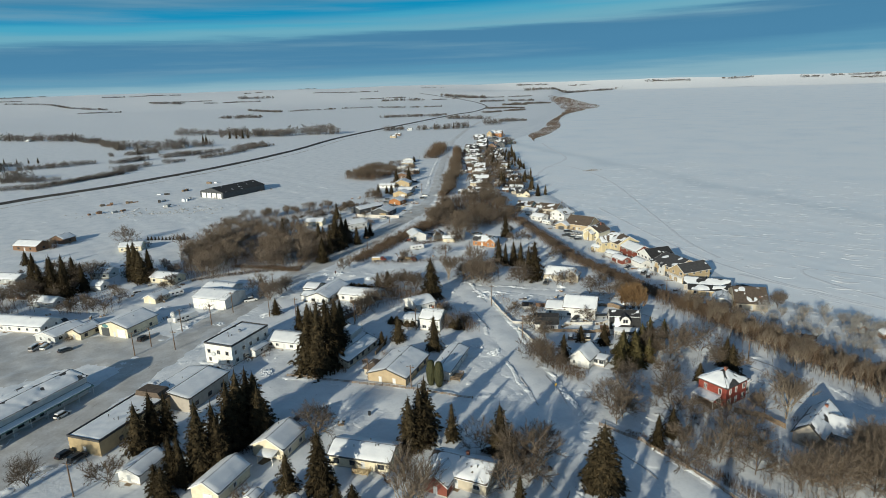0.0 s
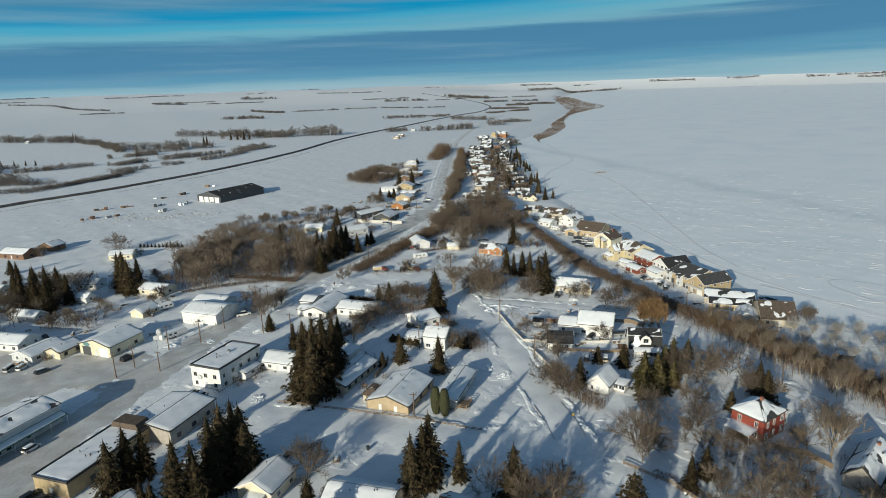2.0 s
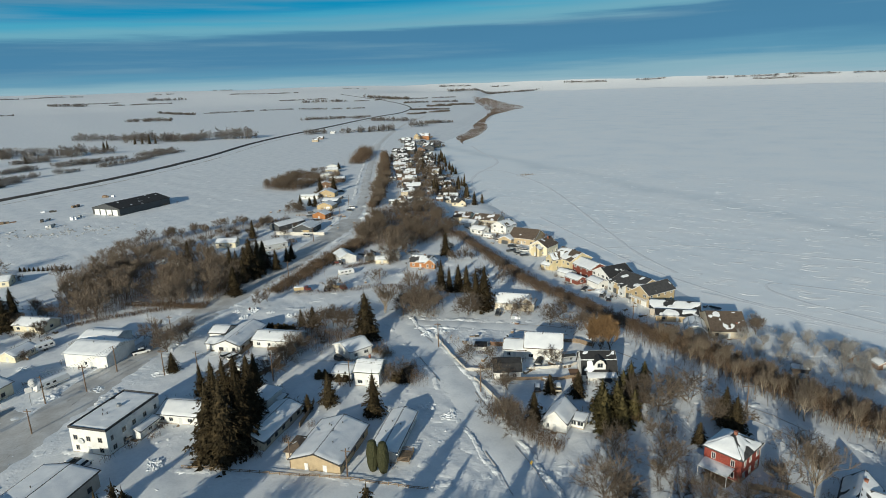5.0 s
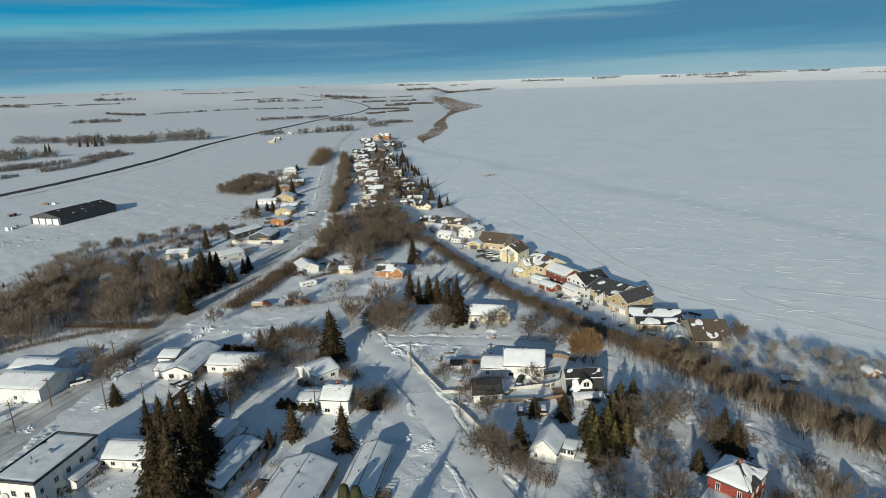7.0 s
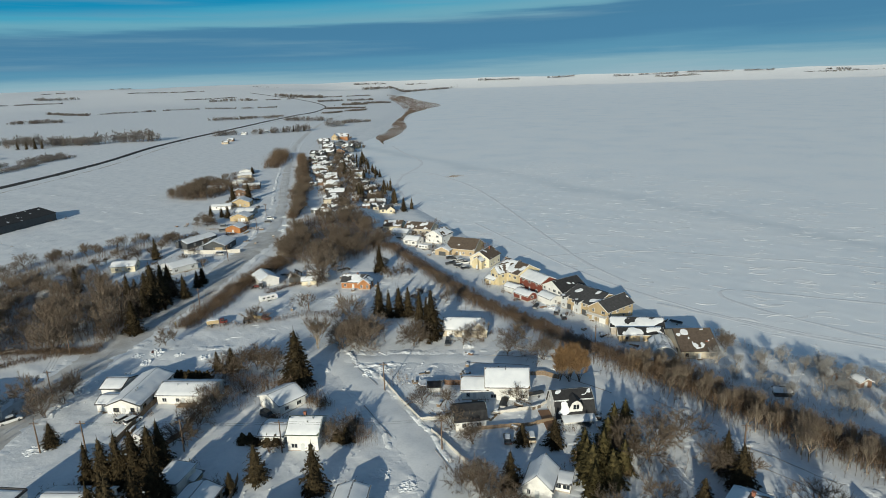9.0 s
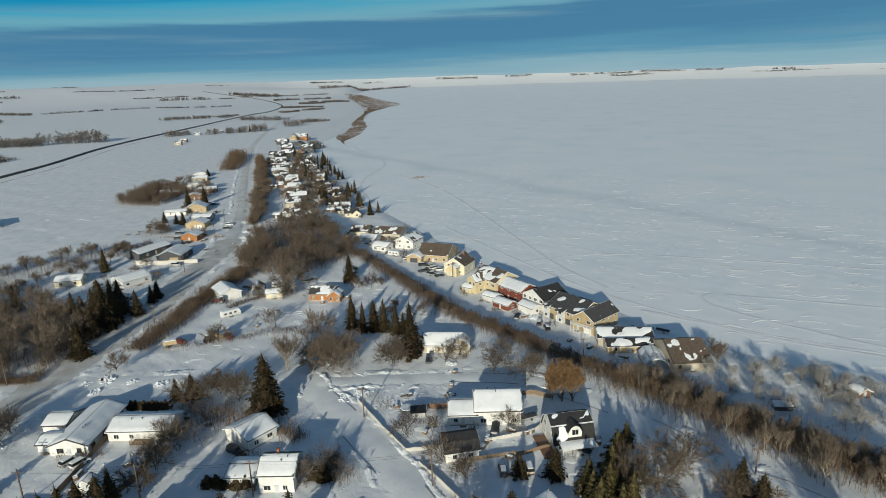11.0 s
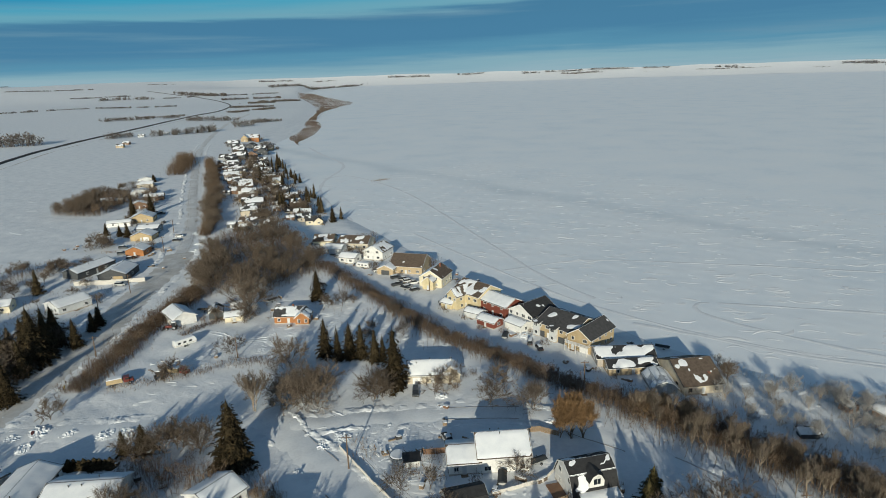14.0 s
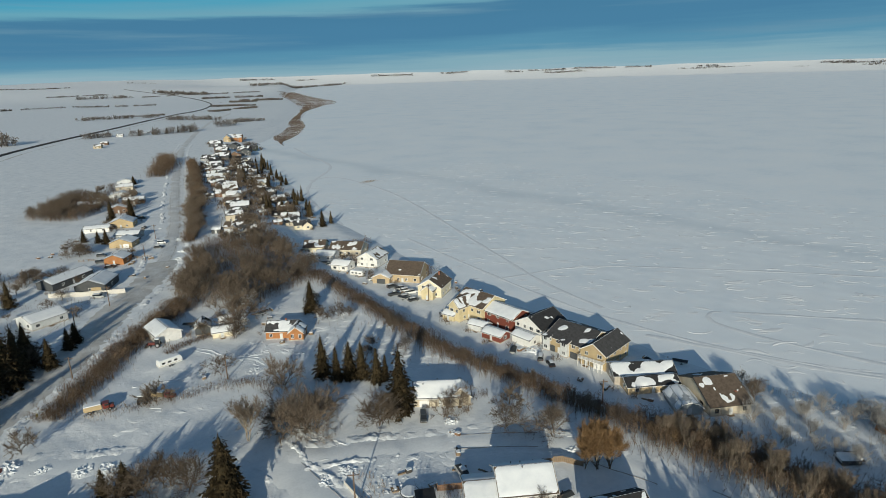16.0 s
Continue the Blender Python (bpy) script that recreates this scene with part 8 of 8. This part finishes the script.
def clods(spots, lo, hi, label, material=SNOW):
    """Small lumps of broken snow, too many to count, in one mesh."""
    n = len(spots)
    r = _cl.uniform(lo, hi, n) * _cl.uniform(0.5, 1.3, n)
    z = ground_z(spots[:, 0], spots[:, 1])
    a = _cl.uniform(0, 6.28, n)[:, None] + np.arange(5)[None, :] * 1.2566
    q = r[:, None] * _cl.uniform(0.7, 1.4, (n, 5))
    ring = np.stack([spots[:, :1] + np.cos(a) * q, spots[:, 1:] + np.sin(a) * q * 0.8, np.repeat(z[:, None] - 0.06, 5, 1)], -1)
    top = np.c_[spots + _cl.uniform(-0.3, 0.3, (n, 2)) * r[:, None], z + r * _cl.uniform(0.25, 0.7, n)][:, None, :]
    v = np.concatenate([ring, top], 1).reshape(-1, 3)
    f = (np.arange(n)[:, None, None] * 6 + np.array([(j, (j + 1) % 5, 5) for j in range(5)])[None]).reshape(-1, 3)
    tagged(new("snow_clods", raw_mesh("snow_clods", v, f, material)), label, "snow clods", "snow clods", "stuff")


def ring_pts(cx, cy, sx, sy, n):
    return np.c_[_cl.normal(cx, sx, n), _cl.normal(cy, sy, n)]


clods(np.concatenate([ring_pts(84, 214, 5, 7, 260), ring_pts(70, 298, 12, 7, 120), ring_pts(92, 304, 6, 6, 90), ring_pts(0, 200, 7, 6, 160), ring_pts(50, 180, 4, 6, 120), ring_pts(28, 205, 10, 8, 200), ring_pts(95, 186, 8, 5, 200)]), 0.15, 0.55, "broken lumps of snow in the yards")
clods(np.concatenate([along(MAIN[:150], 21, 3, 1), along(CENTRE, 14, 3.5, 2), along(CROSS_N, 12, 3.0, 3), along(CROSS_S, 17, 2.5, 4), along(TOP_W, 12, 3, 5)]), 0.1, 0.38, "crumbs of ploughed snow beside the streets")
clods(np.concatenate([ring_pts(-110, 505, 24, 9, 150), ring_pts(-75, 492, 18, 7, 150)]), 0.4, 1.1, "scattered snowy rubble on the plain", GRIT)
clods(np.concatenate([ring_pts(165, 300, 5, 50, 120), ring_pts(160, 320, 4, 14, 80)]), 0.15, 0.35, "lumps of snow between shore houses")
clods(np.concatenate([ring_pts(x, y, r * 0.75, r * 0.6, 46) for x, y, r in HEAPS]), 0.10, 0.30, "broken snow tumbled round the heaps")
_tw = np.c_[_cl.uniform(-110, 140, 9000), _cl.uniform(95, 345, 9000)]
_tw = _tw[waves(_tw[:, 0], _tw[:, 1], 17, 3.0) + 0.6 * waves(_tw[:, 0], _tw[:, 1], 5.5, 1.0) > 0.32]
_tw = _tw[[not (abs(x - np.interp(y, ROAD_Y, ROAD_X)) < 13) for x, y in _tw]]
clods(_tw, 0.10, 0.34, "trodden and wind-broken crust of snow in the yards")
_ju = random.Random(4)
for x, y in ((-140, 508), (-124, 551), (-103, 586), (-124, 513), (-90, 522), (-80, 545), (-86, 601), (-68, 640), (-139, 545), (-99, 545)):
    root = thing("scrap_heap", x, y, gz(x, y), _ju.uniform(0, 180), "dark farm scrap half buried in snow", "scrap heap", "farm scrap")
    for k in range(4):
        bm = bmesh.new()
        a, b = _ju.uniform(-5, 5), _ju.uniform(-2, 2)
        box(bm, a - _ju.uniform(0.8, 2.2), a + _ju.uniform(0.8, 2.2), b - 0.9, b + 0.9, -0.2, _ju.uniform(0.8, 2.2), 0.15)
        part("scrap", bm, _ju.choice((WOOD, DARK_TRIM, WALL["brown"], SNOW_ROOF, WALL["grey"])), root)
for k in range(12):
    x, y = -84 + k * 2.2, 400.5 - k * 0.9
    spruces([(x, y, 2.6)], "small spruce seedling in a planted row", 1.0)
for x, y, w in ((-152, 1104, "white"), (-498, 1465, "grey"), (196, 1092, "tan"), (213, 1136, "brown"), (-225, 1152, "grey"), (262, 1262, "palegrey"), (304, 1270, "palegrey"), (-640, 1500, "palegrey")):
    house("distant farm building on the plain", x, y, -30, 10, 7, 3.0, "x", 2.2, w, "charcoal", 0.45, wins=(2, 1, 0, 1), vents=0, category="farmhouse", name="farmhouse")
house("small orange hut on the shore", 191, 160, -20, 3, 3.4, 2.2, "y", 1.0, "orange", "grey", 0.9, wins=(0, 0, 0, 0), category="hut", name="hut", vents=0, skirt=False)
house("brown hut among shore bushes", 194.5, 153, -20, 4, 3.4, 2.2, "y", 1.0, "brown", "grey", 0.9, wins=(0, 1, 0, 0), category="hut", name="hut", vents=0, skirt=False)
house("dark low hut below the thicket", 170.5, 161.5, -40, 4.5, 2.6, 1.3, kind="shed", rise=0.3, wall="dark", roof="black", snow=0.5, wins=(0, 0, 0, 0), category="hut", name="hut", vents=0, skirt=False, door="")
house("yellow timber fuel hut with a snow cap", 20, 204.5, 50, 3.4, 1.8, 1.3, kind="shed", rise=0.2, wall="ochre", snow=1.2, wins=(0, 0, 0, 0), category="hut", name="hut", vents=0, skirt=False, door="")
for x, y in ((15, 150.5), (38.2, 118.8), (50.5, 112.5)):
    root = thing("waste_bin", x, y, gz(x, y), 20, "black wheeled waste bin standing in snow", "waste bin")
    bm = bmesh.new(); prism(bm, [(-0.28, 0), (0.28, 0), (0.34, 1.0), (-0.34, 1.0)], 0, -0.3, 0.3); part("body", bm, BIN, root)
    bm = bmesh.new(); box(bm, -0.34, 0.34, -0.38, 0.38, 1.0, 1.08, 0.02); part("lid", bm, BIN, root)

def woodpile(x, y, yaw):
    root = thing("woodpile", x, y, gz(x, y), yaw, "stack of split firewood capped with snow", "woodpile", "yard clutter")
    for k in range(3):
        bm = bmesh.new(); tube(bm, (-1.3, 0, 0.16 + k * 0.3), (1.3, 0, 0.16 + k * 0.3), 0.19, 0.17, 6); part("log", bm, WOOD, root)
        bm = bmesh.new(); tube(bm, (-1.2, 0.34, 0.14 + k * 0.3), (1.35, 0.34, 0.15 + k * 0.3), 0.18, 0.18, 6); part("log", bm, BARK, root)
    bm = bmesh.new(); box(bm, -1.2, 1.2, -0.15, 0.5, 0.92, 1.1, 0.08); part("snow_cap", bm, SNOW_ROOF, root)


def boat(x, y, yaw):
    root = thing("boat_on_trailer", x, y, gz(x, y), yaw, "small boat under a dark tarpaulin on its trailer", "boat", "yard clutter")
    bm = bmesh.new(); prism(bm, [(-0.5, 0.5), (0.5, 0.5), (0.95, 1.1), (-0.95, 1.1)], 0, -2.3, 1.6)
    bmesh.ops.bevel(bm, geom=list(bm.edges), offset=0.1, segments=1, affect='EDGES'); part("hull", bm, PAINT["silver"], root)
    bm = bmesh.new(); prism(bm, [(-1.0, 1.12), (1.0, 1.12), (0.15, 1.55), (-0.15, 1.55)], 0, -2.3, 2.3); part("tarpaulin", bm, BIN, root)
    bm = bmesh.new(); tube(bm, (1.4, 0, 0.5), (3.2, 0, 0.4), 0.06, 0.05); part("drawbar", bm, STEEL, root)
    wheel_parts(root, [(-0.6, -0.95), (-0.6, 0.95)], 0.3)


def junk(x, y, yaw, kind):
    root = thing("yard_box", x, y, gz(x, y), yaw, "dark wooden box and boards half buried in snow", "box", "yard clutter")
    bm = bmesh.new(); box(bm, -0.7, 0.7, -0.5, 0.5, -0.2, 0.75, 0.05); part("body", bm, (WOOD, DARK_TRIM, WALL["brown"])[kind % 3], root)
    bm = bmesh.new(); box(bm, -0.72, 0.6, -0.52, 0.45, 0.76, 0.92, 0.06); part("snow_cap", bm, SNOW_ROOF, root)
    bm = bmesh.new(); box(bm, 0.8, 2.6, -0.3, 0.1, -0.1, 0.28); part("board", bm, WOOD, root)


def picnic_table(x, y, yaw):
    root = thing("picnic_table", x, y, gz(x, y), yaw, "wooden picnic table with snow on its top", "picnic table", "yard clutter")
    bm = bmesh.new(); box(bm, -0.9, 0.9, -0.38, 0.38, 0.7, 0.76); part("tabletop", bm, WOOD, root)
    for s_ in (-0.75, 0.75):
        bm = bmesh.new(); box(bm, -0.9, 0.9, s_ - 0.13, s_ + 0.13, 0.42, 0.47); part("bench", bm, WOOD, root)
        bm = bmesh.new(); box(bm, s_ - 0.05, s_ + 0.05, -0.7, 0.7, -0.1, 0.42); part("leg", bm, WOOD, root)
        bm = bmesh.new(); box(bm, s_ - 0.05, s_ + 0.05, -0.05, 0.05, 0.4, 0.7); part("post", bm, WOOD, root)
    bm = bmesh.new(); box(bm, -0.85, 0.85, -0.34, 0.34, 0.765, 0.9, 0.05); part("snow_cap", bm, SNOW_ROOF, root)


_yc = random.Random(33)


def free_spot(x, y, gap=1.0):
    for q in LOTS:
        c, s_ = math.cos(radians(q[2])), math.sin(radians(q[2]))
        dx_, dy_ = x - q[0], y - q[1]
        if abs(dx_ * c + dy_ * s_) < q[3] / 2 + gap and abs(-dx_ * s_ + dy_ * c) < q[4] / 2 + gap:
            return False
    return True


for x0, x1, y0, y1, n in ((155, 168, 196, 410, 46), (180, 192, 200, 400, 34), (76, 118, 174, 230, 26), (-100, -45, 235, 300, 16), (0, 50, 190, 260, 16), (70, 110, 300, 345, 12), (50, 100, 410, 520, 22), (-40, 20, 115, 150, 10), (140, 250, 470, 720, 24)):
    for k in range(n):
        x, y = _yc.uniform(x0, x1), _yc.uniform(y0, y1)
        if y0 > 450:
            x = float(np.interp(y, SHORE_Y, SHORE_X)) - _yc.uniform(8, 55)
        if not free_spot(x, y):
            continue
        yaw, kind = _yc.uniform(0, 180), _yc.random()
        if kind < 0.13:
            woodpile(x, y, yaw)
        elif kind < 0.27:
            boat(x, y, yaw)
        elif kind < 0.52:
            picnic_table(x, y, yaw)
        else:
            junk(x, y, yaw, k)
for x, y, yaw, kind, paint in ((163.5, 336, -15, "suv", "dark"), (160.5, 322, -15, "sedan", "silver"), (158.5, 327, -15, "pickup", "dark"), (161, 384, -40, "suv", "white"), (159, 296, 60, "sedan", "dark"), (87, 462, -30, "pickup", "silver"), (74, 461, -30, "suv", "dark"), (104, 470, -35, "sedan", "black"), (108, 478, -35, "suv", "white"), (117, 555, -30, "pickup", "dark"), (62, 403, -35, "suv", "silver"), (-80, 226, 40, "sedan", "dark"), (-30, 170, 60, "pickup", "black"), (-18, 172, 60, "sedan", "dark"), (-5, 152, 60, "suv", "black")):
    if free_spot(x, y, 1.6):
        car(x, y, yaw, kind, paint, paint + " vehicle parked in a snowy yard")
# ---- marks on the ice ----
def lake_strip(pts, w, label):
    line = spline(pts, 4)
    a, n = side_ways(line)
    v = []
    for i in range(len(a)):
        for s, h in ((-w * 0.8, 0.0), (-w * 0.4, 0.08), (w * 0.4, 0.08), (w * 0.8, 0.0)):
            x, y = a[i] + n[i] * (s * (1 + 0.25 * math.sin(i * 0.7)))
            v.append((x, y, float(lake_height(x, y)) + h))
    f = [(i * 4 + c, i * 4 + c + 1, (i + 1) * 4 + c + 1, (i + 1) * 4 + c) for i in range(len(a) - 1) for c in range(3)]
    tagged(link_mesh("trim", v, f, SNOW_ROOF, smooth=True), label, "snow track", kind="structure")


lake_strip([(203, 236), (212, 209), (220, 184), (232, 160), (245, 130)], 1.6, "pale snowmobile track across the ice")
lake_strip([(222, 405), (209, 309), (206, 262), (211, 218), (222, 185), (236, 158), (252, 128)], 1.3, "pale snowmobile track across the ice")
lake_strip([(300, 150), (280, 178), (246, 224), (238, 231), (231, 226), (230, 210), (234, 185), (240, 161), (250, 140)], 1.5, "looping snowmobile track on the ice")
lake_strip([(211, 316), (253, 299), (296, 248), (333, 197), (380, 140)], 1.2, "pale snowmobile track across the ice")
lake_strip([(212, 462), (240, 559), (275, 623), (340, 704), (370, 813), (396, 903)], 2.0, "wandering pale track along the far ice")
lake_strip([(281, 638), (308, 631), (295, 521), (240, 358), (220, 300), (213, 262)], 1.6, "long pale track along the shore ice")
_dr = np.random.default_rng(12)
n_d = 1700
dx, dy = _dr.uniform(200, 470, n_d), _dr.uniform(100, 620, n_d)
ok = dx > np.interp(dy, SHORE_Y, SHORE_X) + 8
v, f = [], []
for x, y in zip(dx[ok], dy[ok]):
    L_, w_, h_ = _dr.uniform(1.2, 6.0), _dr.uniform(0.6, 1.7), _dr.uniform(0.05, 0.15)
    a = radians(_dr.normal(-46, 13))
    c, s = math.cos(a), math.sin(a)
    z = float(lake_height(x, y))
    o = len(v)
    m = 9
    bend = _dr.uniform(-2.4, 2.4)
    for i in range(m):
        t = i / (m - 1) * 2 - 1
        e = (1 - t * t)
        for q, k in ((-1, -0.04), (-0.3, 1.0), (1.4, -0.04)):
            px, py = t * L_, q * w_ * e + bend * t * t * 1.2
            v.append((x + c * px - s * py, y + s * px + c * py, z + (h_ * e * k if k > 0 else -0.06)))
    for i in range(m - 1):
        for q in range(2):
            f.append((o + i * 3 + q, o + i * 3 + q + 1, o + (i + 1) * 3 + q + 1, o + (i + 1) * 3 + q))
tagged(link_mesh("snow_drifts", v, f, SNOW_ROOF, smooth=True), "crescent drifts of white snow on the lake ice", "snow drifts", "snow drifts", "stuff")

# rippled drifts on the slope above the bank and in the open yards
_sd2 = np.random.default_rng(44)
v, f = [], []
for x0, x1, y0, y1, n in ((108, 134, 256, 335, 170), (60, 108, 292, 318, 40), (56, 128, 100, 176, 120), (-10, 60, 140, 182, 60), (18, 66, 262, 292, 24), (150, 200, 120, 200, 150), (76, 116, 176, 230, 110)):
    for x, y in zip(_sd2.uniform(x0, x1, n), _sd2.uniform(y0, y1, n)):
        if not free_spot(x, y, 0.4):
            continue
        L_, w_, h_ = _sd2.uniform(0.9, 3.4), _sd2.uniform(0.6, 1.7), _sd2.uniform(0.05, 0.2)
        a = radians(_sd2.normal(-40, 24))
        c, sn = math.cos(a), math.sin(a)
        bend = _sd2.uniform(-0.9, 0.9)
        o, z = len(v), gz(x, y)
        for i in range(7):
            t = i / 3 - 1
            e = 1 - t * t
            for q, k in ((-1, 0), (-0.3, 1.0), (1.4, 0)):
                u, w = t * L_, q * w_ * e + bend * t * t
                v.append((x + c * u - sn * w, y + sn * u + c * w, z + (h_ * e * _sd2.uniform(0.7, 1.2) if k else -0.12)))
        f += [(o + i * 3 + q, o + i * 3 + q + 1, o + (i + 1) * 3 + q + 1, o + (i + 1) * 3 + q) for i in range(6) for q in range(2)]
tagged(link_mesh("snow_drifts", v, f, SNOW, smooth=True), "small wind-shaped drifts of snow between the yards", "snow drifts", "snow drifts", "stuff")

# low wind ridges on the open fields
_pd = np.random.default_rng(14)
px_, py_ = _pd.uniform(-330, 110, 420), _pd.uniform(390, 1000, 420)
v, f = [], []
for x, y in zip(px_, py_):
    if inside(x, y, WOODS_W) or (x > 20 and y < 560):
        continue
    L_, w_, h_ = _pd.uniform(2, 9), _pd.uniform(1.2, 3.6), _pd.uniform(0.05, 0.16)
    a = radians(_pd.normal(-52, 14))
    c, s = math.cos(a), math.sin(a)
    bend = _pd.uniform(-2.4, 2.4)
    o = len(v)
    for i in range(7):
        t = i / 3 - 1
        e = 1 - t * t
        for q, k in ((-1, 0), (-0.3, 1.0), (1.4, 0)):
            u, w = t * L_, q * w_ * e + bend * t * t
            gx, gy = x + c * u - s * w, y + s * u + c * w
            v.append((gx, gy, gz(gx, gy) + (h_ * e if k else -0.06)))
    f += [(o + i * 3 + q, o + i * 3 + q + 1, o + (i + 1) * 3 + q + 1, o + (i + 1) * 3 + q) for i in range(6) for q in range(2)]
tagged(link_mesh("snow_drifts", v, f, SNOW, smooth=True), "low wind-blown ridges of snow on the fields", "snow drifts", "snow drifts", "stuff")
